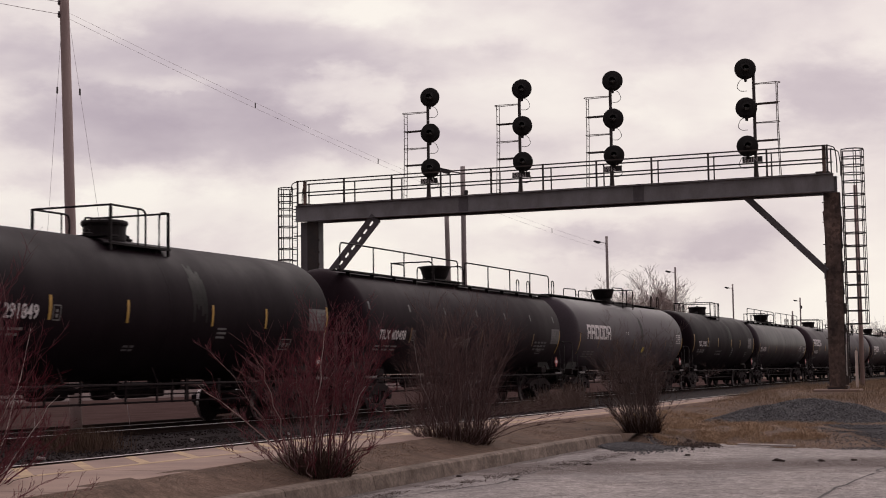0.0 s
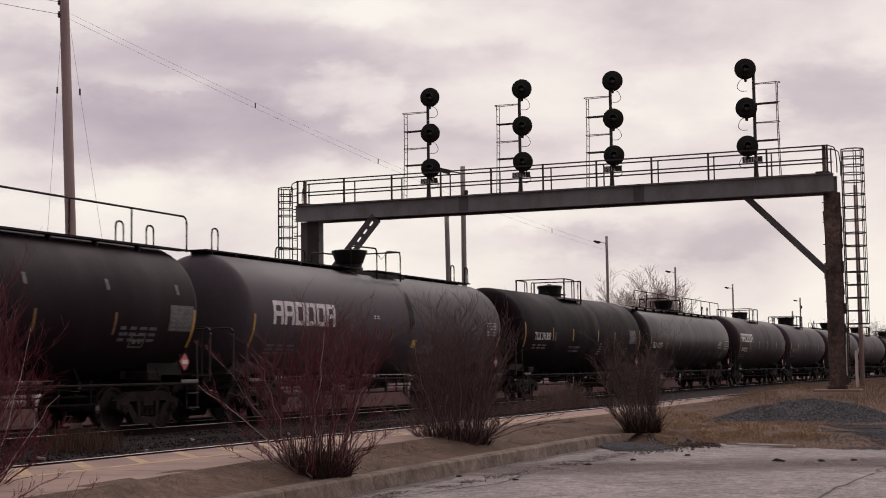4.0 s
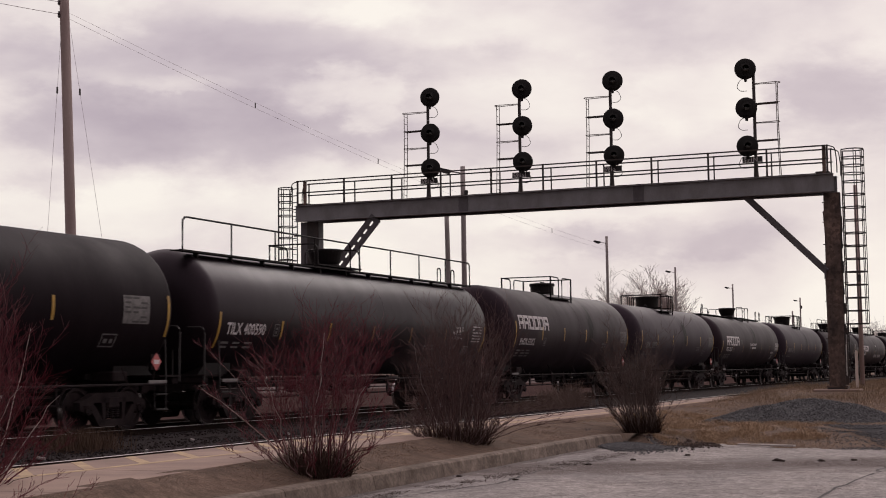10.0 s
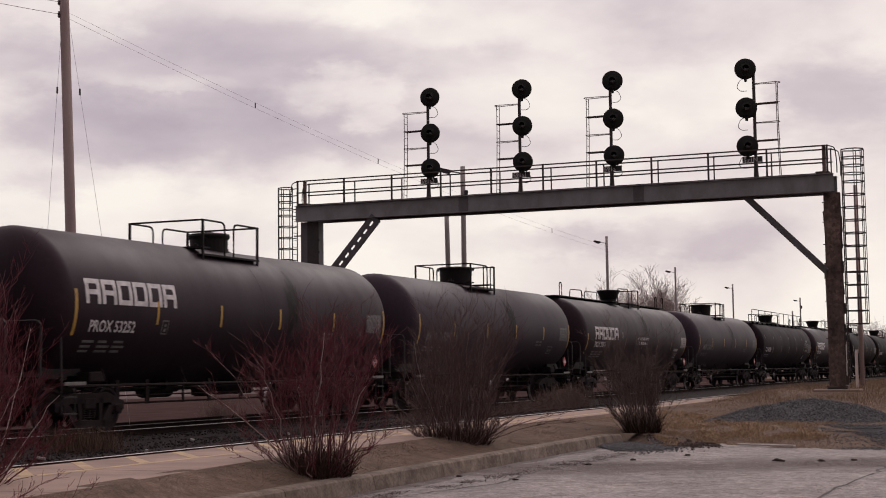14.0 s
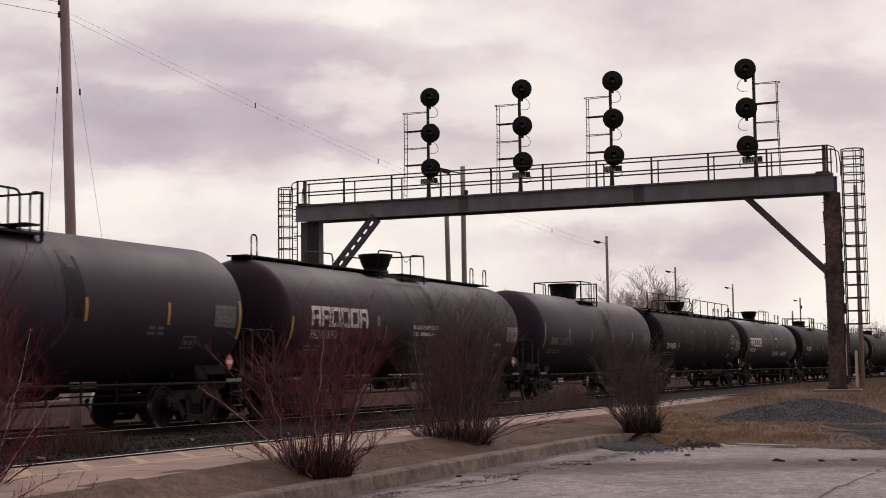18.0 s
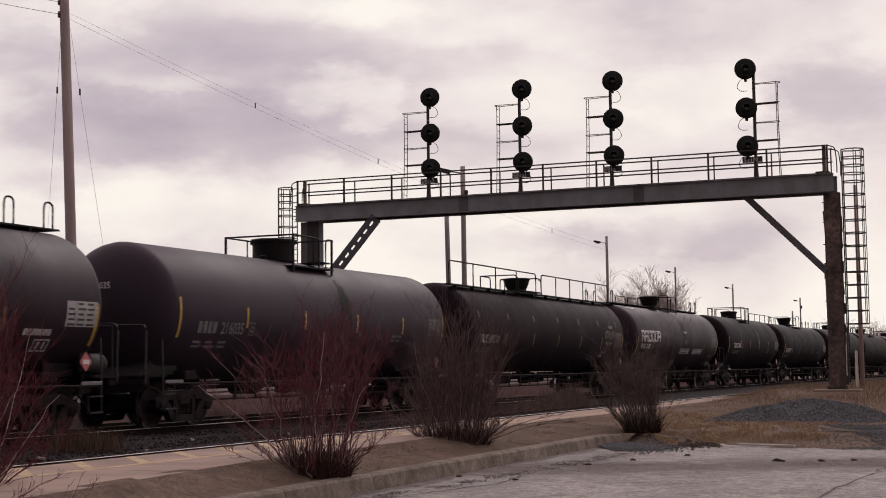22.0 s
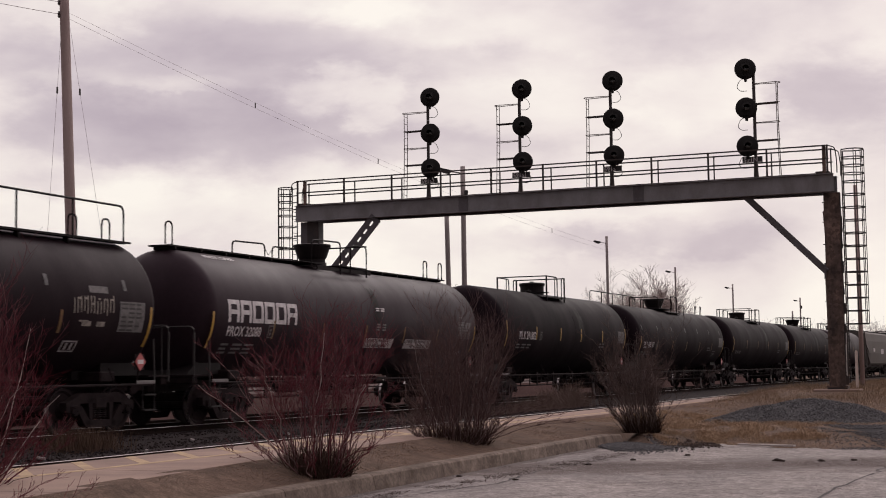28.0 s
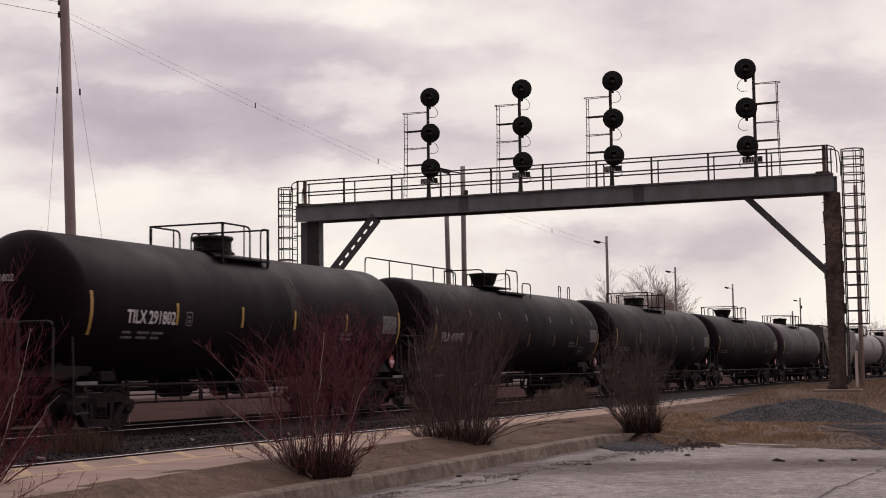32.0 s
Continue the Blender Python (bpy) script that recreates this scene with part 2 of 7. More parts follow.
# duller copy of the tape; on car 4 it paints the fading retroreflection
M["yellow_dull"] = shade("dull_yellow_tape", (0.16, 0.085, 0.028), 0.6, vary=0.3, scale=7, fine=50, bump=0.02, tint=(0.10, 0.055, 0.022))
M["yellow_sign"] = shade("bright_yellow_sticker", (0.62, 0.47, 0.06), 0.5, vary=0.2, scale=6, fine=50, bump=0.0)
M["placard_red"] = shade("red_placard", (0.45, 0.10, 0.10), 0.5, vary=0.2, scale=9, fine=60, bump=0.0)
M["placard_white"] = shade("white_placard", (0.62, 0.55, 0.56), 0.5, vary=0.15, scale=9, fine=60, bump=0.0)
M["gantry_grey"] = shade("aged_grey_girder_paint", (0.216, 0.214, 0.226), 0.6, vary=0.16, scale=1.4, fine=20, bump=0.08, tint=(0.150, 0.143, 0.148), streak=0.4)
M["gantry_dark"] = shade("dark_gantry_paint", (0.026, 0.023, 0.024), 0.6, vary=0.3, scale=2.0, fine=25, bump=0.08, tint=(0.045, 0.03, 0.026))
M["gantry_brace"] = shade("dull_brace_paint", (0.105, 0.098, 0.108), 0.65, vary=0.2, scale=1.6, fine=20, bump=0.08, tint=(0.070, 0.062, 0.066), streak=0.4)
M["gantry_rust"] = shade("rusted_column_paint", (0.150, 0.100, 0.083), 0.85, vary=0.3, scale=1.6, fine=18, bump=0.25, tint=(0.046, 0.033, 0.030), streak=0.65, depth=0.02)
M["galvanised"] = shade("dull_galvanised_steel", (0.16, 0.145, 0.14), 0.55, metal=0.4, vary=0.2, scale=3, fine=30, bump=0.05)
M["signal_black"] = shade("matt_black_signal", (0.010, 0.009, 0.009), 0.5, vary=0.25, scale=4, fine=30, bump=0.03, spec=0.2)
M["glass_dark"] = shade("dark_signal_lens", (0.02, 0.02, 0.02), 0.12, vary=0.1, scale=4, fine=30, bump=0.0, spec=0.8)
M["sign_dark"] = shade("dark_number_plate", (0.025, 0.022, 0.024), 0.6, vary=0.2, scale=6, fine=40, bump=0.02)
M["wood_pole"] = shade("weathered_pole_wood", (0.40, 0.315, 0.30), 0.88, vary=0.2, scale=1.5, fine=30, bump=0.2, tint=(0.29, 0.22, 0.21), streak=0.85)
M["wood_pole_pale"] = shade("grey_pole_wood", (0.36, 0.325, 0.32), 0.88, vary=0.2, scale=1.5, fine=30, bump=0.2, tint=(0.27, 0.24, 0.235), streak=0.85)
M["insulator"] = shade("dark_glazed_insulator", (0.05, 0.04, 0.04), 0.3, vary=0.2, scale=9, fine=60, bump=0.0)
M["wire"] = shade("grey_wire", (0.45, 0.41, 0.43), 0.6, vary=0.1, scale=3, fine=30, bump=0.0)
M["concrete"] = shade("worn_platform_concrete", (0.325, 0.243, 0.205), 0.9, vary=0.14, scale=0.8, fine=30, bump=0.12, tint=(0.235, 0.177, 0.154), per=0.07, spec=0.06)
M["platform_line"] = shade("faded_yellow_line", (0.45, 0.345, 0.225), 0.85, vary=0.2, scale=2.5, fine=40, bump=0.05, tint=(0.34, 0.255, 0.18), spec=0.06)
M["kerb"] = shade("weathered_kerb_concrete", (0.200, 0.162, 0.138), 0.92, vary=0.2, scale=2.0, fine=40, bump=0.3, tint=(0.120, 0.096, 0.080), per=0.12, spec=0.06)
M["asphalt"] = shade("old_grey_asphalt", (0.276, 0.252, 0.240), 0.92, vary=0.22, scale=0.55, fine=26, bump=0.6, tint=(0.192, 0.175, 0.171), depth=0.012, spec=0.06)


def speckle(m, scale, amount, seed):
    """Add hand-sized mottling and pebble specks to a surface's colour."""
    n, ln = m.node_tree.nodes, m.node_tree.links
    b = n["Principled BSDF"]
    src = b.inputs["Base Color"].links[0].from_socket
    tc = n.new("ShaderNodeTexCoord")
    a = n.new("ShaderNodeTexNoise")
    a.inputs["Scale"].default_value, a.inputs["Detail"].default_value, a.inputs["Roughness"].default_value = scale, 6.0, 0.7
    ln.new(tc.outputs["Object"], a.inputs["Vector"])
    v = n.new("ShaderNodeTexVoronoi")
    v.inputs["Scale"].default_value = scale * 7 + seed
    ln.new(tc.outputs["Object"], v.inputs["Vector"])
    ra = n.new("ShaderNodeMapRange")
    ra.inputs["From Min"].default_value, ra.inputs["From Max"].default_value = 0.3, 0.7
    ra.inputs["To Min"].default_value, ra.inputs["To Max"].default_value = 1 - amount, 1 + amount
    ln.new(a.outputs["Fac"], ra.inputs["Value"])
    rv = n.new("ShaderNodeMapRange")
    rv.inputs["To Min"].default_value, rv.inputs["To Max"].default_value = 1 - amount * 0.9, 1 + amount * 0.9
    sp = n.new("ShaderNodeSeparateColor")
    ln.new(v.outputs["Color"], sp.inputs[0]); ln.new(sp.outputs[0], rv.inputs["Value"])
    mu = n.new("ShaderNodeMath"); mu.operation = "MULTIPLY"
    ln.new(ra.outputs[0], mu.inputs[0]); ln.new(rv.outputs[0], mu.inputs[1])
    hv = n.new("ShaderNodeHueSaturation")
    ln.new(src, hv.inputs["Color"]); ln.new(mu.outputs[0], hv.inputs["Value"]); ln.new(hv.outputs[0], b.inputs["Base Color"])


def debris_band(m):
    """A worn, dirty band across the car park where gravel has washed over it."""
    n, ln = m.node_tree.nodes, m.node_tree.links
    b = n["Principled BSDF"]
    src = b.inputs["Base Color"].links[0].from_socket
    tc = n.new("ShaderNodeTexCoord")
    sp = n.new("ShaderNodeSeparateXYZ")
    ln.new(tc.outputs["Object"], sp.inputs[0])
    tilt = n.new("ShaderNodeMath"); tilt.operation = "MULTIPLY_ADD"
    tilt.inputs[1].default_value, tilt.inputs[2].default_value = -0.10, -24.6
    ln.new(sp.outputs["X"], tilt.inputs[0])
    dist = n.new("ShaderNodeMath"); dist.operation = "ADD"
    ln.new(sp.outputs["Y"], dist.inputs[0]); ln.new(tilt.outputs[0], dist.inputs[1])
    ab = n.new("ShaderNodeMath"); ab.operation = "ABSOLUTE"
    ln.new(dist.outputs[0], ab.inputs[0])
    near = n.new("ShaderNodeMapRange"); near.interpolation_type = "SMOOTHSTEP"
    near.inputs["From Min"].default_value, near.inputs["From Max"].default_value = 0.4, 2.4
    near.inputs["To Min"].default_value, near.inputs["To Max"].default_value = 0.30, 0.0
    ln.new(ab.outputs[0], near.inputs["Value"])
    a = n.new("ShaderNodeTexNoise")
    a.inputs["Scale"].default_value, a.inputs["Detail"].default_value, a.inputs["Roughness"].default_value = 2.2, 8.0, 0.72
    ln.new(tc.outputs["Object"], a.inputs["Vector"])
    add = n.new("ShaderNodeMath"); add.operation = "ADD"
    ln.new(near.outputs[0], add.inputs[0]); ln.new(a.outputs["Fac"], add.inputs[1])
    cut = n.new("ShaderNodeMapRange")
    cut.inputs["From Min"].default_value, cut.inputs["From Max"].default_value = 0.54, 0.80
    cut.inputs["To Min"].default_value, cut.inputs["To Max"].default_value = 0.0, 0.75
    ln.new(add.outputs[0], cut.inputs["Value"])
    mx = n.new("ShaderNodeMix"); mx.data_type = "RGBA"
    mx.inputs["B"].default_value = (0.105, 0.085, 0.079, 1)
    ln.new(cut.outputs[0], mx.inputs["Factor"]); ln.new(src, mx.inputs["A"]); ln.new(mx.outputs["Result"], b.inputs["Base Color"])


speckle(M["asphalt"], 3.6, 0.32, 0)
debris_band(M["asphalt"])
speckle(M["kerb"], 4.0, 0.18, 1)
M["asphalt_dark"] = shade("dirty_asphalt_patch", (0.105, 0.088, 0.084), 0.95, vary=0.3, scale=2.0, fine=40, bump=0.5, tint=(0.16, 0.14, 0.135), depth=0.012, spec=0.06)
M["crack"] = shade("crack_filler", (0.045, 0.037, 0.037), 0.95, vary=0.3, scale=5, fine=40, bump=0.3)
M["field"] = shade("dark_weedy_ground", (0.066, 0.0435, 0.0405), 0.97, vary=0.3, scale=0.9, fine=6, bump=0.1, tint=(0.046, 0.0300, 0.0285), depth=0.05, spec=0.0)
M["yard_gravel"] = shade("dull_yard_gravel", (0.112, 0.084, 0.082), 0.95, vary=0.25, scale=0.6, fine=9, bump=0.2, tint=(0.075, 0.055, 0.053), spec=0.04)
M["soil"] = shade("dead_grass_soil", (0.132, 0.093, 0.072), 0.97, vary=0.2, scale=1.6, fine=40, bump=0.35, tint=(0.084, 0.060, 0.047), depth=0.03, spec=0.06)
M["ballast"] = shade("dark_ballast", (0.026, 0.0205, 0.021), 0.95, vary=0.45, scale=0.8, fine=12, bump=0.9, tint=(0.022, 0.017, 0.0175), depth=0.05, spec=0.06)
M["tie"] = shade("old_oak_tie", (0.040, 0.030, 0.026), 0.9, vary=0.3, scale=3, fine=30, bump=0.25, per=0.25)
M["gravel_bed"] = shade("blue_grey_gravel_bed", (0.064, 0.064, 0.067), 0.95, vary=0.45, scale=2.5, fine=16, bump=0.9, tint=(0.055, 0.052, 0.055), depth=0.05, spec=0.06)
M["stones"] = island("crushed_blue_grey_stone", [(0.066, 0.066, 0.070), (0.105, 0.105, 0.110), (0.080, 0.080, 0.084), (0.155, 0.154, 0.156)], 0.9)
M["ballast_stones"] = island("grimy_ballast_stone", [(0.020, 0.016, 0.016), (0.030, 0.024, 0.0245), (0.024, 0.019, 0.020), (0.060, 0.050, 0.050)], 0.95)
M["grit"] = island("loose_grit", [(0.12, 0.097, 0.090), (0.26, 0.226, 0.213), (0.17, 0.143, 0.135), (0.42, 0.38, 0.37)], 0.95)
M["washed_grit"] = island("dirty_grit", [(0.085, 0.068, 0.063), (0.15, 0.126, 0.118), (0.11, 0.09, 0.084), (0.32, 0.285, 0.275)], 0.95)
M["dirt_clod"] = shade("dark_dirt_clod", (0.035, 0.026, 0.023), 0.95, vary=0.3, scale=9, fine=50, bump=0.4, spec=0.06)
M["soil_crumb"] = island("dark_soil_crumb", [(0.030, 0.021, 0.019), (0.055, 0.040, 0.035), (0.042, 0.030, 0.027), (0.09, 0.07, 0.062)], 0.95)
M["pale_scrawl"] = shade("faded_pale_spray_paint", (0.30, 0.26, 0.23), 0.8, vary=0.3, scale=9, fine=60, bump=0.0, tint=(0.15, 0.13, 0.115))
M["panel_white"] = shade("grimy_white_notice", (0.40, 0.375, 0.375), 0.65, vary=0.2, scale=7, fine=50, bump=0.02, tint=(0.27, 0.25, 0.25))
M["print_dark"] = shade("dark_print", (0.045, 0.041, 0.042), 0.7, vary=0.2, scale=7, fine=50, bump=0.0)
M["spill"] = shade("dried_black_spill", (0.007, 0.006, 0.006), 0.6, vary=0.3, scale=2, fine=20, bump=0.03, tint=(0.013, 0.0105, 0.0105), spec=0.14)
M["dry_grass"] = island("dead_lawn_grass", [(0.262, 0.189, 0.137), (0.348, 0.254, 0.183), (0.305, 0.221, 0.159), (0.427, 0.320, 0.238)], 0.9)
M["lawn_grass"] = island("trodden_lawn_grass", [(0.165, 0.117, 0.090), (0.22, 0.158, 0.123), (0.19, 0.135, 0.104), (0.27, 0.198, 0.156)], 0.9)
M["tussock"] = island("tan_tussock_grass", [(0.248, 0.171, 0.111), (0.354, 0.250, 0.165), (0.295, 0.206, 0.136), (0.448, 0.336, 0.236)], 0.9)
M["tall_grass"] = island("tall_straw_grass", [(0.165, 0.115, 0.076), (0.244, 0.174, 0.117), (0.201, 0.140, 0.094), (0.305, 0.228, 0.159)], 0.9)
M["red_twig"] = island("red_dogwood_twigs", [(0.078, 0.017, 0.026), (0.135, 0.018, 0.031), (0.070, 0.022, 0.028), (0.098, 0.028, 0.036), (0.16, 0.085, 0.087)], 0.6)
M["brown_twig"] = island("brown_bush_twigs", [(0.062, 0.035, 0.037), (0.094, 0.057, 0.056), (0.076, 0.045, 0.045), (0.150, 0.105, 0.099)], 0.7)
M["red_stem"] = bark("red_dogwood_bark", [(0.060, 0.018, 0.022), (0.13, 0.020, 0.030), (0.085, 0.045, 0.045), (0.10, 0.022, 0.030), (0.24, 0.165, 0.155)])
M["brown_stem"] = bark("brown_bush_bark", [(0.068, 0.034, 0.036), (0.115, 0.064, 0.062), (0.088, 0.051, 0.050), (0.21, 0.150, 0.140)])
M["ash_twig"] = island("grey_brown_twigs", [(0.075, 0.052, 0.049), (0.105, 0.076, 0.071), (0.088, 0.063, 0.059), (0.16, 0.122, 0.112)], 0.8)
M["ash_stem"] = bark("grey_brown_bark", [(0.075, 0.050, 0.046), (0.12, 0.085, 0.078), (0.09, 0.063, 0.058), (0.20, 0.155, 0.142)])
M["dead_stem"] = bark("bleached_dead_stem", [(0.34, 0.28, 0.27), (0.42, 0.36, 0.345)])
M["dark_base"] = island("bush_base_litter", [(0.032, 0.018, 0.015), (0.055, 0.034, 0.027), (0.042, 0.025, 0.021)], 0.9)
M["grey_twig"] = island("bare_tree_twigs", [(0.30, 0.25, 0.24), (0.38, 0.32, 0.305), (0.34, 0.285, 0.27)], 0.9)
M["sill_grey"] = shade("worn_grey_sill_paint", (0.17, 0.155, 0.16), 0.6, vary=0.25, scale=4, fine=40, bump=0.05, tint=(0.10, 0.085, 0.085))
M["dry_brush"] = island("dry_brown_brush", [(0.11, 0.076, 0.067), (0.165, 0.118, 0.103), (0.13, 0.092, 0.080), (0.21, 0.155, 0.135)], 0.9)
M["ballast_weed"] = island("dry_brown_weeds", [(0.072, 0.047, 0.036), (0.115, 0.077, 0.058), (0.090, 0.060, 0.045)], 0.9)
# twigs paled so that the colour carries the distance haze
M["far_wood"] = island("hazed_bare_woods", [(0.44, 0.385, 0.375), (0.50, 0.44, 0.425), (0.47, 0.41, 0.40)], 0.95)
M["plank"] = shade("bleached_plank", (0.42, 0.38, 0.36), 0.85, vary=0.2, scale=4, fine=40, bump=0.1)
M["marker"] = shade("white_marker_paint", (0.62, 0.53, 0.48), 0.6, vary=0.15, scale=4, fine=40, bump=0.03)
M["litter"] = shade("pale_litter", (0.28, 0.25, 0.25), 0.8, vary=0.2, scale=8, fine=40, bump=0.05)

speckle(M["soil"], 5.0, 0.26, 3)
speckle(M["gantry_rust"], 1.1, 0.42, 1)


# ---- mesh helpers ----
def part(name, bm, material, parent=None, label="", smooth=False):
    me = bpy.data.meshes.new(name)
    if smooth:
        for f in bm.faces:
            f.smooth = True
    bm.to_mesh(me)
    bm.free()
    return put(name, me, material, parent, None, label)


def put(name, me, material=None, parent=None, m=None, label=""):
    """Link a mesh as an object of its own under a thing; alike pieces share the mesh."""
    if material is not None and not me.materials:
        me.materials.append(M[material])
    ob = new(name, me)
    if parent is not None:
        ob.parent = parent
    if m is not None:
        ob.matrix_basis = m
    if label:
        tagged(ob, label)
    return ob


def mesh_of(name, bm, material, smooth=False):
    me = bpy.data.meshes.new(name)
    if smooth:
        for f in bm.faces:
            f.smooth = True
    bm.to_mesh(me)
    bm.free()
    me.materials.append(M[material])
    return me


def box(bm, c, size, rot=None, bevel=0.0):
    m = Matrix.Translation(c) @ (rot.to_4x4() if rot is not None else Matrix.Identity(4)) @ Matrix.Diagonal((*size, 1))
    r = bmesh.ops.create_cube(bm, size=1.0, matrix=m)
    if bevel:
        es = list({e for v in r["verts"] for e in v.link_edges})
        bmesh.ops.bevel(bm, geom=es, offset=bevel, segments=1, affect="EDGES", profile=0.5)


def rod(bm, p0, p1, r, seg=6, r1=None):
    p0, p1 = Vector(p0), Vector(p1)
    d = p1 - p0
    if d.length < 1e-6:
        return
    m = Matrix.Translation((p0 + p1) / 2) @ d.to_track_quat("Z", "Y").to_matrix().to_4x4()
    bmesh.ops.create_cone(bm, cap_ends=True, segments=seg, radius1=r, radius2=r if r1 is None else r1, depth=d.length, matrix=m)


def pipe(bm, pts, r, seg=6, bend=0.0):
    """A bent tube through the points, with rounded corners of radius bend."""
    pts = [Vector(p) for p in pts]
    if bend:
        out = [pts[0]]
        for a, b, c in zip(pts, pts[1:], pts[2:]):
            u, w = (a - b), (c - b)
            k = min(bend, u.length * 0.45, w.length * 0.45)
            u.normalize(); w.normalize()
            for i in range(4):
                t = i / 3
                out.append((b + u * k) * (1 - t) ** 2 + b * 2 * t * (1 - t) + (b + w * k) * t * t)
        out.append(pts[-1])
        pts = out
    rings = []
    for i, p in enumerate(pts):
        d = (pts[min(i + 1, len(pts) - 1)] - pts[max(i - 1, 0)]).normalized()
        q = d.to_track_quat("Z", "Y")
        rings.append([bm.verts.new(p + q @ Vector((r * math.cos(2 * math.pi * j / seg), r * math.sin(2 * math.pi * j / seg), 0))) for j in range(seg)])
    for a, b in zip(rings, rings[1:]):
        for j in range(seg):
            bm.faces.new((a[j], a[(j + 1) % seg], b[(j + 1) % seg], b[j]))
    bm.faces.new(rings[0][::-1]); bm.faces.new(rings[-1])


def lathe(bm, prof, seg=24, axis="Z", close=True):
    """Turn a profile of (radius, height) about an axis."""
    rings = []
    for r, h in prof:
        ring = []
        for j in range(seg):
            a = 2 * math.pi * j / seg
            c, w = r * math.cos(a), r * math.sin(a)
            ring.append(bm.verts.new({"Z": (c, w, h), "X": (h, c, w), "Y": (w, h, c)}[axis]))
        rings.append(ring)
    for a, b in zip(rings, rings[1:]):
        for j in range(seg):
            bm.faces.new((a[j], a[(j + 1) % seg], b[(j + 1) % seg], b[j]))
    if close:
        bm.faces.new(rings[0][::-1]); bm.faces.new(rings[-1])


def extrude(bm, outline, y0, y1):
    """A slab with an outline in x and z, from y0 to y1."""
    a = [bm.verts.new((x, y0, z)) for x, z in outline]
    b = [bm.verts.new((x, y1, z)) for x, z in outline]
    n = len(a)
    bm.faces.new(a); bm.faces.new(b[::-1])
    for i in range(n):
        bm.faces.new((a[i], b[i], b[(i + 1) % n], a[(i + 1) % n]))


def B():
    return bmesh.new()


def empty(name, m=None):
    ob = new(name)
    ob.empty_display_size = 0.3
    if m is not None:
        ob.matrix_basis = m
    return ob


def text_mesh(body, size):
    """Writing in the built-in font as a flat mesh in x and z."""
    cu = bpy.data.curves.new("writing", "FONT")
    cu.body, cu.size, cu.resolution_u, cu.offset = body, size, 2, 0.022 * size
    ob = new("writing", cu)
    dg = bpy.context.evaluated_depsgraph_get()
    me = bpy.data.meshes.new_from_object(ob.evaluated_get(dg))
    bpy.data.objects.remove(ob)
    return me


# ---- large structure: the ground ----
LOT_Z, TURF_Z, SLAB_Z = -0.50, -0.28, -0.03


def smooth(a, b, x):
    t = min(1.0, max(0.0, (x - a) / (b - a)))
    return t * t * (3 - 2 * t)


def turf(x, y):
    """The height of the open ground."""
    s, l = track_sl(x, y)
    z = TURF_Z
    if l > -3.6:
        z += 0.16 * (1 - smooth(8.6, 9.9, l)) * (1 - smooth(4, 9, s))        # up to the back of the platform
        z += 0.50 * smooth(-14, 0, s) * smooth(7.2, 9.6, l)                   # rise towards the gantry's foot
        if l < 6.6:
            z = -0.42                                                         # under the ballast
    else:
        z = -0.42 - 0.10 * smooth(4, 14, -l)
    if 7 < l < 40:
        z += 0.03 * noise.noise(Vector((x * 0.6, y * 0.6, 0.3)))
    # the car park is cut into it: a wall behind the kerb, a soft slope past the kerb's end
    if s < -24.0 and x < 4.4:
        if l > 9.3:
            z = LOT_Z - 0.12
    elif l > 9.3:
        gap = y - lot_edge(max(x, 4.2))
        z = min(z, LOT_Z - 0.03 + 0.20 * smooth(0.1, 3.0, gap)) if gap < 3.0 else z
        if gap < -0.3:
            z = LOT_Z - 0.12
    return z


def plat_out(s):
    """The l of the platform's edge towards the lawn."""
    return 9.45 - 0.75 * smooth(-46, -38.5, s) - 0.75 * smooth(-37, -25, s) - 0.35 * smooth(-22, -6, s) - 0.3 * smooth(-6, 1, s)


def lawn_h(s, l):
    """The height of the lawn between platform and kerb."""
    a = plat_out(s)
    return TURF_Z + 0.243 * (1 - smooth(a, max(9.9, a + 0.4), l))


def kerb_back(s):
    """The l of the kerb's back edge."""
    return 9.82 + 0.08 * math.sin(s * 0.25) - 0.12 * smooth(-34, -25, s)


def lot_edge(x):
    """How far the asphalt reaches from the camera at x."""
    if x < 4.0:
        return 0.0
    return 29.3 + 2.0 * math.exp(-((x - 5.6) / 1.1) ** 2) - 0.35 * max(0, x - 7.0) * 0.5


def in_lot(x, y, grow=0.0):
    s, l = track_sl(x, y)
    if x < 4.2:
        return l > 10.02 - grow * 0.1 and s < -25.0
    return l > 10.1 - grow * 0.1 and y < lot_edge(x) + grow * 0.35


def grid_mesh(name, xs, ys, height, keep=None):
    co = [(x, y, height(x, y)) for y in ys for x in xs]
    nx = len(xs)
    faces = []
    for j in range(len(ys) - 1):
        for i in range(nx - 1):
            if keep is None or keep((xs[i] + xs[i + 1]) / 2, (ys[j] + ys[j + 1]) / 2):
                a = j * nx + i
                faces.append((a, a + 1, a + nx + 1, a + nx))
    me = bpy.data.meshes.new(name)
    me.from_pydata(co, [], faces)
    me.polygons.foreach_set("use_smooth", [True] * len(faces))
    return me


def spread(lo, hi, step, far):
    mid = list(np.arange(lo, hi + 0.01, step))
    out = [hi + (far - hi) * (i / 12) ** 3 for i in range(1, 13)]
    inn = [lo - (far + lo) * (i / 12) ** 3 for i in range(12, 0, -1)]
    return [float(v) for v in inn + mid + out]


def lot_h(x, y):
    return LOT_Z + 0.02 * noise.noise(Vector((x * 0.25, y * 0.25, 2.0))) + 0.006 * noise.noise(Vector((x * 2, y * 2, 5.0)))


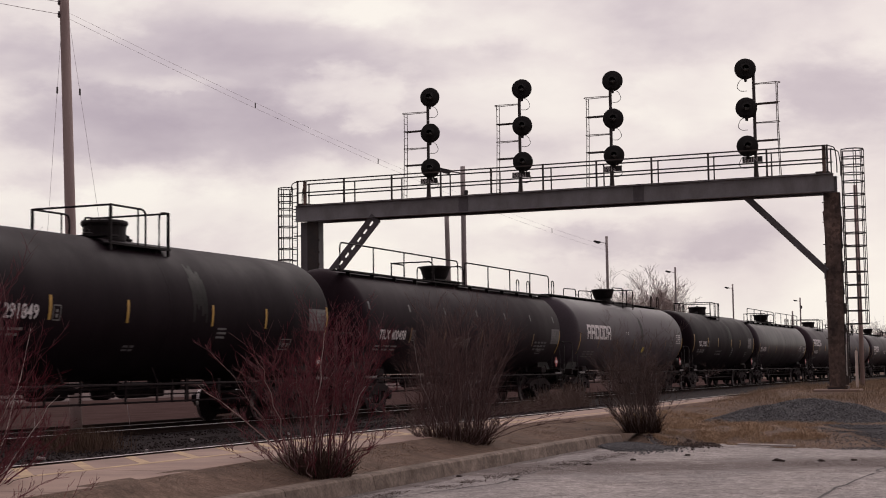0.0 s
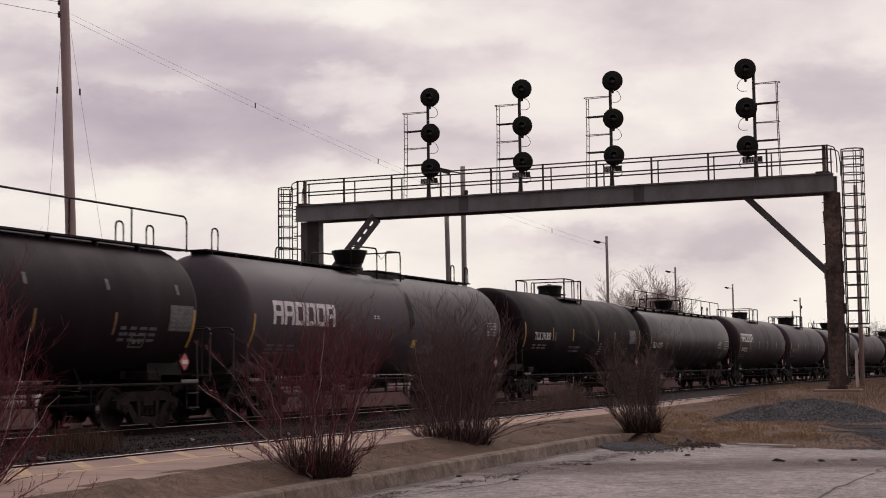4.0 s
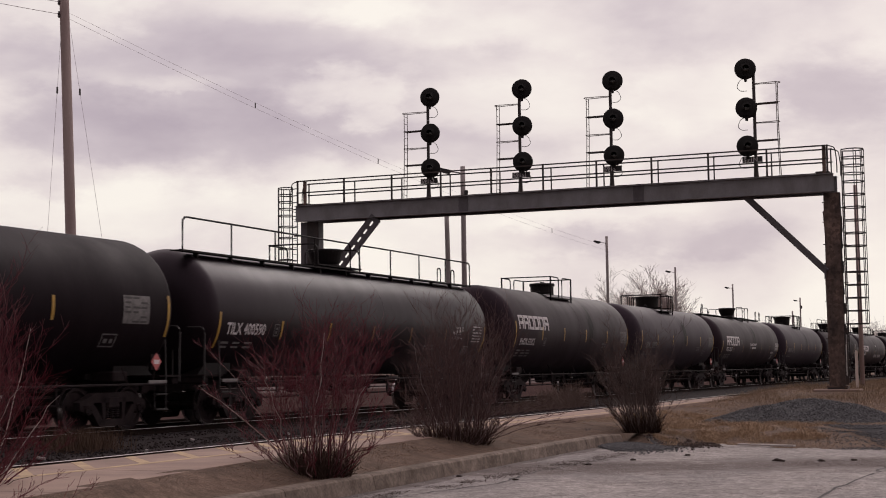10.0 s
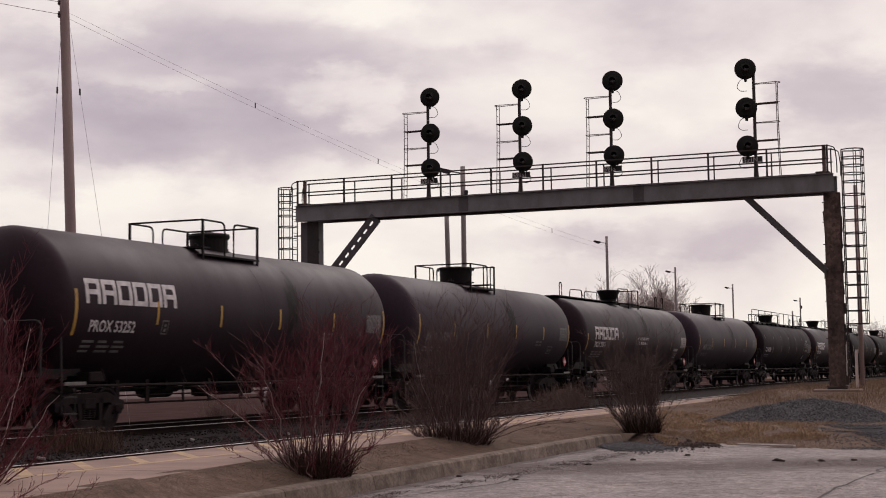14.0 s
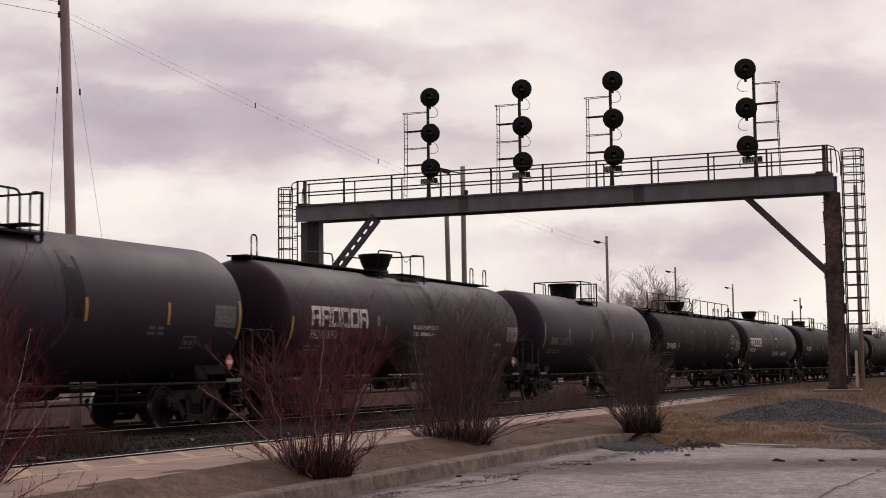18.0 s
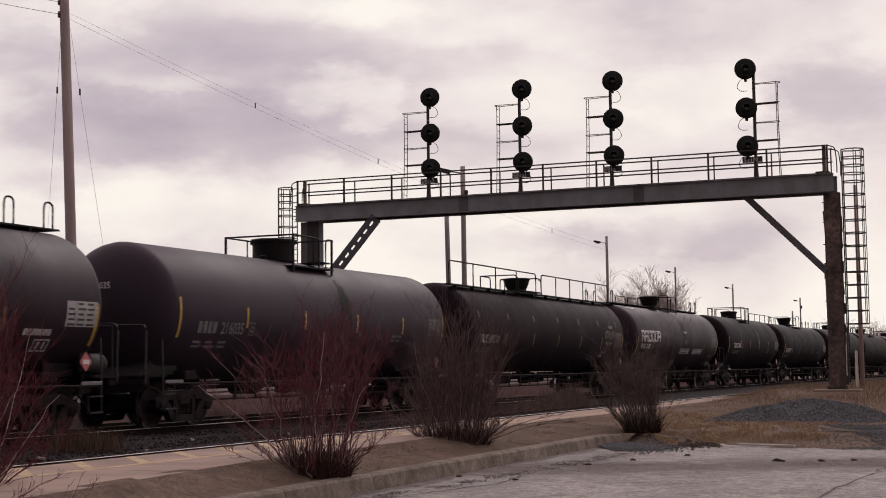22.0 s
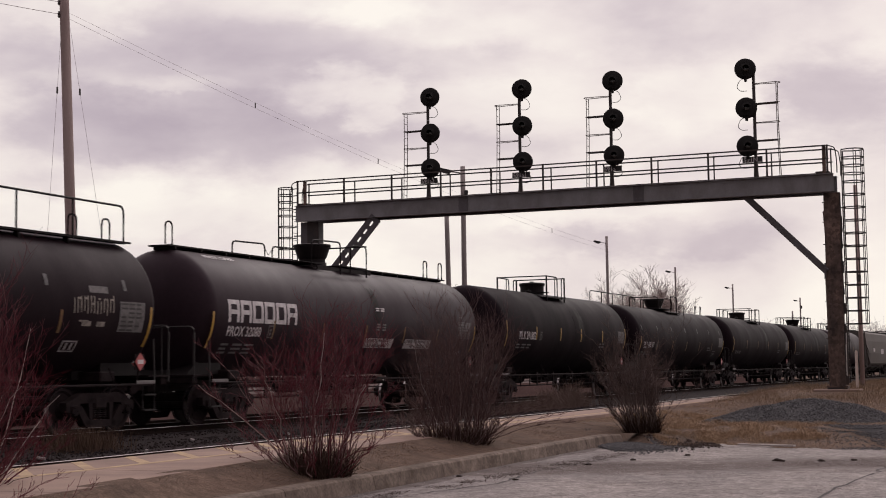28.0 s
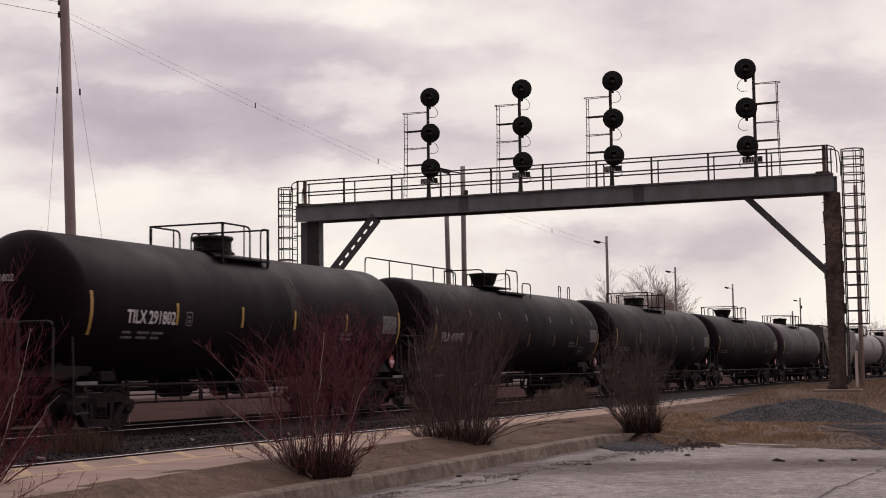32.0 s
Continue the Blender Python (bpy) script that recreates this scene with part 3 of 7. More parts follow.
def build_ground():
    me = grid_mesh("ground", spread(-40, 60, 0.5, 3000), spread(-10, 110, 0.5, 3500), turf)
    tagged(put("ground", me, "soil"), "brown dead grass and bare soil beside the railway", "ground", kind="structure")
    # asphalt car park: strips along the kerb, and the part past the kerb's end
    xs = [float(v) for v in np.arange(-30, 45, 0.4)]
    ys = [float(v) for v in np.arange(-30, 33, 0.4)]
    me = grid_mesh("car_park", xs, ys, lot_h, lambda x, y: in_lot(x, y, 1.3) or (x < 5 and track_sl(x, y)[1] > 9.93 and track_sl(x, y)[0] < -24.5))
    tagged(put("road", me, "asphalt"), "worn grey asphalt car park with grit and cracks", "car park", kind="structure")
    # the dead lawn between platform and kerb
    bm = B()
    prev = None
    for i in range(0, 113):
        s = -80 + i * 0.5
        if s > -24.2:
            break
        row = []
        e = kerb_back(s) + 0.01
        for k in range(9):
            l0 = plat_out(s) - 0.25
            l = l0 + (e - l0) * k / 8
            x, y, a = on_track(s, l)
            z = lawn_h(s, l) + 0.02 * noise.noise(Vector((x * 0.9, y * 0.9, 0.3))) * (k < 8) - (0.006 if k == 8 else 0)
            row.append(bm.verts.new((x, y, z)))
        if prev:
            for j in range(8):
                bm.faces.new((prev[j], row[j], row[j + 1], prev[j + 1]))
        prev = row
    tagged(part("ground_lawn", bm, "soil", smooth=True), "dead brown lawn strip behind the kerb", "lawn", kind="structure")
    # grey gravel ground past the kerb's end
    def blob(name, cx, cy, rx, ry, seed, lift, label):
        bm = B()
        c = bm.verts.new((cx, cy, max(LOT_Z + 0.01, turf(cx, cy)) + lift + 0.03))
        rings = []
        for k in (0.35, 0.7, 1.0):
            ring = []
            for i in range(96):
                a = 2 * math.pi * i / 96
                f = k * (1 + 0.28 * noise.noise(Vector((math.cos(a) * 1.6, math.sin(a) * 1.6, seed))) + (0.16 * noise.noise(Vector((math.cos(a) * 9, math.sin(a) * 9, seed))) if k == 1 else 0))
                x, y = cx + rx * f * math.cos(a), cy + ry * f * math.sin(a)
                ring.append(bm.verts.new((x, y, max(LOT_Z + 0.01, turf(x, y)) + (lift if k < 1 else -0.02))))
            rings.append(ring)
        for i in range(96):
            bm.faces.new((c, rings[0][i], rings[0][(i + 1) % 96]))
            for a, b in zip(rings, rings[1:]):
                bm.faces.new((a[i], b[i], b[(i + 1) % 96], a[(i + 1) % 96]))
        tagged(part(name, bm, "gravel_bed", smooth=True), label, "gravel", kind="structure")
    blob("ground_gravel_spill", 3.75, 30.9, 0.62, 1.3, 3, 0.035, "blue-grey gravel spilled over the kerb's end")
    blob("ground_gravel_flat", 11.9, 31.9, 3.7, 2.9, 8, 0.06, "flat grey gravel between asphalt and heap")
    # dirt washed against the kerb
    bm = B()
    prev = None
    for i in range(0, 230):
        s = -80 + i * 0.25
        if s > -25:
            break
        e = kerb_back(s) + 0.24
        w = 0.18 + 0.30 * max(0, noise.noise(Vector((s * 0.5, 0, 4))) + 0.35) + 0.05 * noise.noise(Vector((s * 3, 2, 4)))
        row = []
        for l, h in ((e, 0.012), (e + w * 0.5, 0.010), (e + w, -0.015)):
            x, y, a = on_track(s, l)
            row.append(bm.verts.new((x, y, lot_h(x, y) + h)))
        if prev:
            for j in range(2):
                bm.faces.new((prev[j], row[j], row[j + 1], prev[j + 1]))
        prev = row
    tagged(part("road_dirt", bm, "asphalt_dark", smooth=True), "dark dirt washed along the kerb", "dirt", kind="structure")
    # dark weedy ground on the far side of the line
    bm = B()
    prev = None
    for i in range(0, 60):
        s = -90 + i * 8.0
        row = [bm.verts.new((*on_track(s, l)[:2], z)) for l, z in ((-3.9, -0.47), (-4.6, -0.40), (-9, -0.44), (-16, -0.49), (-40, -0.48), (-90, -0.48), (-700, -0.46))]
        if prev:
            for j in range(6):
                bm.faces.new((prev[j], row[j], row[j + 1], prev[j + 1]))
        prev = row
    tagged(part("ground_far_side", bm, "field", smooth=True), "dark weedy ground beyond the tracks", "ground", kind="structure")
    # a pale yard road further off
    bm = B()
    prev = None
    for i in range(0, 60):
        s = -90 + i * 8.0
        row = [bm.verts.new((*on_track(s, l + 1.5 * math.sin(s * 0.07))[:2], z)) for l, z in ((-38, -0.47), (-39, -0.455), (-58, -0.455), (-59, -0.47))]
        if prev:
            for j in range(3):
                bm.faces.new((prev[j], row[j], row[j + 1], prev[j + 1]))
        prev = row
    tagged(part("road_yard", bm, "yard_gravel", smooth=True), "pale gravel yard road beyond the tracks", "road", kind="structure")
    # ballast under both tracks
    bm = B()
    prof = [(-4.2, -0.46), (-2.6, -0.20), (-1.9, -0.13), (1.9, -0.13), (2.7, -0.22), (3.6, -0.22), (4.4, -0.13), (6.38, -0.10), (6.44, -0.40)]
    prev = None
    for i in range(0, 171):
        s = -70 + i * 2.0
        if s > 60:
            s = 60 + (s - 60) * 3
        row = []
        for l, z in prof:
            x, y, a = on_track(s, l)
            row.append(bm.verts.new((x, y, z + (0.025 * noise.noise(Vector((s * 0.7, l * 3, 0))) if abs(l) < 6.3 else 0))))
        if prev:
            for j in range(len(row) - 1):
                bm.faces.new((prev[j], row[j], row[j + 1], prev[j + 1]))
        prev = row
    tagged(part("ballast_bed", bm, "ballast", smooth=True), "dark grimy crushed-stone ballast between and under the rails", "ballast", kind="structure")


def rail_mesh(bm_side, bm_top, s0, s1, l, step=3.0, top=0.0):
    """A flat-bottomed rail: foot, web, and head; the running surface apart."""
    sec = [(-0.07, -0.17), (-0.07, -0.155), (-0.012, -0.13), (-0.012, -0.05), (-0.036, -0.04), (-0.036, -0.006), (0.036, -0.006), (0.036, -0.04), (0.012, -0.05), (0.012, -0.13), (0.07, -0.155), (0.07, -0.17)]
    tops = [(-0.034, -0.006), (-0.026, -0.001), (0.0, 0.001), (0.026, -0.001), (0.034, -0.006)]
    for bm, pr in ((bm_side, sec), (bm_top, tops)):
        prev = None
        s = s0
        while s <= s1 + 1e-6:
            row = []
            for dl, z in pr:
                x, y, a = on_track(s, l + dl)
                row.append(bm.verts.new((x, y, z + top)))
            if prev:
                for j in range(len(row) - 1):
                    bm.faces.new((prev[j], row[j], row[j + 1], prev[j + 1]))
            prev = row
            s += step


def build_tracks():
    track = tagged(empty("track_main"), "railway track with polished rails on dark oak ties", "railway track", kind="structure")
    for l in (0.755, -0.755):
        a, b = B(), B()
        rail_mesh(a, b, -75, 420, l, 5.0)
        r = part("rail", a, "rail_side", track)
        # near head painted with sky gleam, far head with the train's dark reflection
        part("rail_head", b, "rail_top" if l > 0 else "rail_reflect_dark", r, "polished running surface, sky gleam in its pale colour" if l > 0 else "running surface with the train's dark reflection in its colour", smooth=True)
    bm = B()
    box(bm, (0, 0, 0), (0.23, 2.6, 0.18), bevel=0.012)
    tie = mesh_of("sleeper", bm, "tie")
    for i in range(-120, 150):
        s = i * 0.52
        put("sleeper", tie, None, track, track_pose(s + random.uniform(-0.03, 0.03), random.uniform(-0.04, 0.04), -0.245) @ pose(0, 0, 0, 0, 0, random.uniform(-1, 1)))
    side = tagged(empty("track_platform_edge"), "single dull rail running along the platform edge", "railway track", kind="structure")
    a, b = B(), B()
    rail_mesh(a, b, -75, 330, 6.30, 5.0)
    r = part("rail", a, "rail_side", side)
    part("rail_head", b, "rail_pale", r, "dull pale running surface", smooth=True)


def build_far_track():
    far = tagged(empty("track_far"), "disused rusty track in the weeds beyond the main line", "railway track", kind="structure")
    for l in (-5.6, -7.1):
        a, b = B(), B()
        rail_mesh(a, b, -75, 330, l, 5.0, -0.28)
        r = part("rail", a, "rail_side", far)
        part("rail_head", b, "rail_side", r, "rusty running surface", smooth=True)


PLAT_IN, PLAT_END = 6.36, 1.0


def build_platform():
    plat = tagged(empty("pavement_platform"), "low concrete platform slab with faded yellow edge lines", "platform", kind="structure")
    step = 3.05
    n = 26
    for i in range(n):
        s0 = PLAT_END - (i + 1) * step
        s1 = s0 + step
        bm = B()

        pts = []
        for k in range(4):
            s = s0 + 0.012 + (s1 - s0 - 0.024) * k / 3
            pts.append((s, PLAT_IN, plat_out(s)))
        for (sa, i0, o0), (sb, i1, o1) in zip(pts, pts[1:]):
            q = []
            for s, l in ((sa, i0), (sb, i1), (sb, o1), (sa, o0)):
                x, y, a = on_track(s, l)
                q.append((x, y))
            top = [bm.verts.new((*p, SLAB_Z)) for p in q]
            low = [bm.verts.new((*p, SLAB_Z - 0.25)) for p in q]
            bm.faces.new(top[::-1])
            for j in range(4):
                bm.faces.new((top[j], top[(j + 1) % 4], low[(j + 1) % 4], low[j]))
        bmesh.ops.remove_doubles(bm, verts=bm.verts, dist=0.001)
        bmesh.ops.recalc_face_normals(bm, faces=bm.faces)
        part("slab", bm, "concrete", plat)

    def strip(s0, l0, s1, l1, w):
        bm = B()
        k = max(1, int(abs(s1 - s0) / 4))
        ring = []
        for i in range(k + 1):
            t = i / k
            s, l = s0 + (s1 - s0) * t, l0 + (l1 - l0) * t
            ux, uy = (1, 0) if abs(s1 - s0) > 3 * abs(l1 - l0) else (0, 1)
            pr = []
            for q in (-w / 2, w / 2):
                x, y, a = on_track(s + q * uy, l + q * ux)
                pr.append((x, y))
            ring.append(pr)
        for a, b in zip(ring, ring[1:]):
            lo = [bm.verts.new((*p, SLAB_Z - 0.002)) for p in (a[0], a[1], b[1], b[0])]
            hi = [bm.verts.new((*p, SLAB_Z + 0.004)) for p in (a[0], a[1], b[1], b[0])]
            bm.faces.new(hi)
            for j in range(4):
                bm.faces.new((lo[j], lo[(j + 1) % 4], hi[(j + 1) % 4], hi[j]))
        bmesh.ops.recalc_face_normals(bm, faces=bm.faces)
        part("painted_line", bm, "platform_line", plat)
    strip(-66, 7.545, -8.0, 7.545, 0.13)
    for i in range(34):
        s = -63.915 + i * 1.235
        strip(s, 6.38, s - 1.15, 7.46, 0.24)


def build_kerb():
    kerb = tagged(empty("kerb"), "weathered concrete kerb between car park and dead lawn", "kerb", kind="structure")
    line = [(-75 + i * 2.6) for i in range(20)]
    n = len(line)

    for i in range(n - 1):
        s0, s1 = line[i], line[i + 1] - 0.012
        if s0 > -25.5:
            break
        s1 = min(s1, -24.3)
        bm = B()
        rows = []
        for k in range(5):
            s = s0 + (s1 - s0) * k / 4
            e = kerb_back(s)
            fall = 0.10 * smooth(-26.5, -24.3, s)
            prof = [(e, -0.60), (e, TURF_Z + 0.0 - fall), (e + 0.02, TURF_Z + 0.025 - fall), (e + 0.17, TURF_Z + 0.015 - fall), (e + 0.21, TURF_Z - 0.015 - fall), (e + 0.25, LOT_Z + 0.03), (e + 0.27, LOT_Z - 0.1)]
            row = []
            for l, z in prof:
                x, y, a = on_track(s, l)
                row.append(bm.verts.new((x, y, z + 0.006 * noise.noise(Vector((s * 2, l * 4, 1))))))
            rows.append(row)
        for a, b in zip(rows, rows[1:]):
            for j in range(len(a) - 1):
                bm.faces.new((a[j], b[j], b[j + 1], a[j + 1]))
        bm.faces.new(rows[0][::-1]); bm.faces.new(rows[-1])
        bmesh.ops.recalc_face_normals(bm, faces=bm.faces)
        part("kerb_stone", bm, "kerb", kerb)


build_ground()
build_tracks()
build_far_track()
build_platform()
build_kerb()


# ---- the signal bridge: x runs from the near column to the far one, y away from the camera ----
GANTRY = pose(14.487, 54.0, 0, 0, 0, math.degrees(2.74749))
# (in this frame +y points towards the camera; AWAY turns an offset away from the camera)
AWAY = -1.0
SPAN = 22.2
BEAM_T, BEAM_B = 8.24, 7.56


def girder(bm, y):
    y *= AWAY
    box(bm, (SPAN / 2 - 0.05, y, (BEAM_T + BEAM_B) / 2), (SPAN + 0.3, 0.014, BEAM_T - BEAM_B - 0.04))
    box(bm, (SPAN / 2 - 0.05, y, BEAM_T - 0.012), (SPAN + 0.32, 0.24, 0.024), bevel=0.004)
    box(bm, (SPAN / 2 - 0.05, y, BEAM_B + 0.012), (SPAN + 0.32, 0.26, 0.024), bevel=0.004)


def cage_ladder(parent, x, z0, z1, zc0, side):
    """A caged ladder at the gantry's end, climbed facing the column: rails, rungs, hoops and straps."""
    lad = empty("ladder")
    lad.parent = parent
    for y in (-0.22, 0.22):
        bm = B()
        box(bm, (x, y, (z0 + z1) / 2), (0.045, 0.016, z1 - z0))
        part("ladder_rail", bm, "gantry_dark", lad)
    bm = B()
    rod(bm, (x, -0.22, 0), (x, 0.22, 0), 0.012, 5)
    me = mesh_of("rung", bm, "gantry_dark")
    z = z0 + 0.25
    while z < z1 - 0.9:
        put("rung", me, None, lad, pose(0, 0, z))
        z += 0.305
    pts = [(x, -0.22, 0)]
    for i in range(15):
        a = math.pi * (i / 14 - 0.5)
        pts.append((x + side * (0.36 + 0.42 * math.cos(a)), 0.38 * math.sin(a), 0))
    pts.append((x, 0.22, 0))
    bm = B()
    prev = None
    for i, p in enumerate(pts):
        o, q = pts[max(i - 1, 0)], pts[min(i + 1, len(pts) - 1)]
        d = Vector((q[0] - o[0], q[1] - o[1], 0)).normalized()
        nx, ny = -d.y * 0.004, d.x * 0.004
        row = [bm.verts.new((p[0] + k * nx, p[1] + k * ny, z)) for k, z in ((-1, -0.022), (1, -0.022), (1, 0.022), (-1, 0.022))]
        if prev:
            for j in range(4):
                bm.faces.new((prev[j], row[j], row[(j + 1) % 4], prev[(j + 1) % 4]))
        else:
            bm.faces.new(row)
        prev = row
    bm.faces.new(prev[::-1])
    bmesh.ops.recalc_face_normals(bm, faces=bm.faces)
    hoop = mesh_of("cage_hoop", bm, "gantry_dark")
    hz = [z1 - 0.30 * i for i in range(5)]
    while hz[-1] - 0.48 > zc0 - 0.2:
        hz.append(hz[-1] - 0.48)
    for z in hz:
        put("cage_hoop", hoop, None, lad, pose(0, 0, z))
    for k in (2, 5, 8, 11, 14):
        bm = B()
        p = pts[k]
        box(bm, (p[0], p[1], (hz[0] + hz[-1]) / 2), (0.028, 0.02, hz[0] - hz[-1]))
        part("cage_strap", bm, "gantry_dark", lad)
    return lad


def build_gantry():
    g = tagged(empty("signal_gantry", GANTRY), "steel signal gantry spanning the tracks, grey girders, rusted column", "signal gantry")
    for nm, y in (("girder", -0.5), ("girder", 0.5)):
        bm = B(); girder(bm, y)
        part(nm, bm, "gantry_grey", g, "grey painted plate girder")
    # splice plates
    for x in (14.55, 7.2):
        bm = B()
        box(bm, (x, AWAY * -0.515, (BEAM_T + BEAM_B) / 2), (0.42, 0.016, 0.6), bevel=0.003)
        for i in range(4):
            for j in (-1, 1):
                box(bm, (x + j * (0.1 + 0.1 * (i % 2)), AWAY * -0.53, BEAM_B + 0.16 + 0.12 * i), (0.035, 0.02, 0.035))
        part("splice_plate", bm, "gantry_brace", g, "rust-stained splice plate")
    bm = B()
    box(bm, (SPAN / 2, 0, BEAM_T + 0.03), (SPAN, 1.0, 0.03))
    for i in range(12):
        box(bm, (0.6 + i * (SPAN - 1.2) / 11, 0, BEAM_T - 0.06), (0.1, 0.98, 0.09))
    part("walkway_deck", bm, "gantry_dark", g)
    # two railings: posts, and two rails each
    posts = [0.0 + i * SPAN / 10 for i in range(11)]
    for y, dx in ((-0.52, 0.0), (0.52, 0.0)):
        for x in posts:
            bm = B()
            box(bm, (x + dx, AWAY * y, BEAM_T + 0.52), (0.065, 0.06, 1.06) if y < 0 else (0.045, 0.045, 1.06))
            part("railing_post", bm, "gantry_dark", g)
        for z in (BEAM_T + 1.06, BEAM_T + 0.56):
            bm = B()
            box(bm, (SPAN / 2, AWAY * y, z), (SPAN + 0.1, 0.045, 0.05))
            part("rail_bar", bm, "gantry_dark", g)
        for x, d in ((0, -1), (SPAN, 1)):
            bm = B()
            pipe(bm, [(x, AWAY * y, BEAM_T + 1.06), (x + d * 0.28, AWAY * y, BEAM_T + 0.98), (x + d * 0.34, AWAY * y, BEAM_T + 0.5), (x + d * 0.34, AWAY * y, BEAM_T + 0.02)], 0.022, 6, 0.12)
            part("end_rail", bm, "gantry_dark", g)
    for x in (0.12, SPAN - 0.32):
        bm = B()
        box(bm, (x, AWAY * -0.46, BEAM_T + 0.53), (0.13, 0.10, 1.02), bevel=0.01)
        part("end_post", bm, "gantry_rust", g, "stout rust-brown end post")
    for x in (0.2, SPAN - 0.2):
        bm = B()
        box(bm, (x, 0, BEAM_T + 0.075), (0.5, 1.0, 0.06), bevel=0.01)
        part("end_plate", bm, "gantry_dark", g)
    # columns
    for x, mat, z0, w in ((-0.06, "gantry_rust", 0.34, 0.56), (SPAN - 0.42, "gantry_brace", -0.40, 0.86)):
        bm = B()
        box(bm, (x, 0, (BEAM_B + z0) / 2), (w, 0.03, BEAM_B - z0))
        for k in (-1, 1):
            box(bm, (x + k * (w / 2 - 0.012), 0, (BEAM_B + z0) / 2), (0.03, 0.44, BEAM_B - z0), bevel=0.004)
            box(bm, (x + k * (w / 2 - 0.08), AWAY * -0.2, (BEAM_B + z0) / 2), (0.15, 0.02, BEAM_B - z0))
        for i in range(9):
            z = z0 + 0.5 + i * (BEAM_B - z0 - 0.8) / 8
            box(bm, (x, AWAY * -0.12, z), (w - 0.05, 0.2, 0.02))
        box(bm, (x, 0, z0 + 0.03), (w + 0.22, 0.62, 0.05), bevel=0.008)
        if mat == "gantry_brace":
            box(bm, (x + 0.12, AWAY * -0.225, (BEAM_B + z0) / 2), (w - 0.30, 0.02, BEAM_B - z0))
        if mat == "gantry_rust":
            # front cover plate, a little wider at its two splices
            half = [(z0 + 0.05, 0.29), (2.2, 0.285), (4.30, 0.315), (4.42, 0.315), (4.44, 0.275), (5.8, 0.27), (6.75, 0.32), (6.86, 0.32), (6.88, 0.29), (BEAM_B, 0.285)]
            extrude(bm, [(x - h, z) for z, h in half] + [(x + h, z) for z, h in half[::-1]], AWAY * -0.235, AWAY * -0.215)
            bmesh.ops.recalc_face_normals(bm, faces=bm.faces)
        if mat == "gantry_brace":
            # the laced side of the column, its shade put in as a dark plate
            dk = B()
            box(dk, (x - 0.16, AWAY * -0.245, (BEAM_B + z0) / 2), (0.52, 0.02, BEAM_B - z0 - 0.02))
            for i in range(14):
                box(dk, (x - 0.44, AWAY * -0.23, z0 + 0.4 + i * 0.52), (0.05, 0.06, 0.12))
            part("lacing_plate", dk, "gantry_dark", g, "laced side of the column, shade in its dark colour")
        else:
            # jagged edge plate on the shaded side, the shade given by dark paint
            dk = B()
            rnd = random.Random(8)
            edge = []
            z = z0 + 0.1
            while z < BEAM_B - 0.1:
                h = rnd.uniform(0.25, 0.6)
                q = rnd.uniform(0.03, 0.13)
                edge += [(x - w / 2 - q, z), (x - w / 2 - q * rnd.uniform(0.7, 1.0), min(z + h, BEAM_B))]
                z += h + 0.02
            extrude(dk, [(x - w / 2 + 0.05, z0 + 0.1)] + edge + [(x - w / 2 + 0.05, BEAM_B)], AWAY * -0.19, AWAY * -0.16)
            bmesh.ops.recalc_face_normals(dk, faces=dk.faces)
            part("side_flange", dk, "gantry_dark", g, "ragged edge plate, coloured dark for shade")
        part("column", bm, mat, g, "rust-streaked built-up column" if mat == "gantry_rust" else "")
        if mat == "gantry_rust":
            rnd = random.Random(4)
            bm = B()
            box(bm, (0, 0, 0), (0.07, 0.05, 0.03))
            bolt = mesh_of("step_bolt", bm, "gantry_dark")
            for i in range(16):
                z = z0 + 0.6 + i * 0.42 + rnd.uniform(-0.1, 0.1)
                for k in (-1, 1):
                    if rnd.random() < 0.7:
                        put("step_bolt", bolt, None, g, pose(x + k * (w / 2 + 0.03), AWAY * -0.2, z))
        bm = B()
        rod(bm, (0, 0, -0.15), (0, 0, 0.12), 0.025, 6)
        bolt = mesh_of("anchor_bolt", bm, "gantry_dark")
        for dx in (-0.25, 0.25):
            for dy in (-0.24, 0.24):
                put("anchor_bolt", bolt, None, g, pose(x + dx, dy, z0))
        bm = B()
        box(bm, (x, 0, z0 - 0.03), (w + 0.18, 0.6, 0.07), bevel=0.02)
        part("base_plate", bm, "gantry_dark", g)
        bm = B()
        box(bm, (x, 0, z0 - 0.46), (w + 1.1, 1.3, 0.80), bevel=0.03)
        part("footing", bm, "concrete", g, "weathered concrete footing")
    # knee braces: a perforated channel at the far column, a plain one at the near
    bm = B()
    a, b = Vector((20.66, AWAY * -0.5, 5.14)), Vector((18.5, AWAY * -0.5, BEAM_B))
    d = (b - a).normalized()
    r = d.to_track_quat("X", "Y").to_matrix()
    up = r @ Vector((0, 1, 0))
    L = (b - a).length
    for k in (-0.16, 0.16):
        box(bm, (a + b) / 2 + up * k, (L, 0.20, 0.10), r)
    for i in range(8):
        box(bm, a + d * (0.12 + i * (L - 0.24) / 7), (0.19, 0.36, 0.08), r)
    part("knee_brace", bm, "gantry_brace", g, "channel brace with lacing holes")
    bm = B()
    a, b = Vector((0.18, AWAY * -0.2, 4.62)), Vector((3.08, AWAY * -0.2, BEAM_B))
    r = (b - a).normalized().to_track_quat("X", "Y").to_matrix()
    box(bm, (a + b) / 2, ((b - a).length, 0.24, 0.2), r, bevel=0.03)
    box(bm, (3.05, AWAY * -0.2, BEAM_B - 0.02), (0.55, 0.3, 0.04))
    box(bm, (0.24, AWAY * -0.2, 4.66), (0.05, 0.3, 0.55))
    part("knee_brace", bm, "gantry_brace", g)
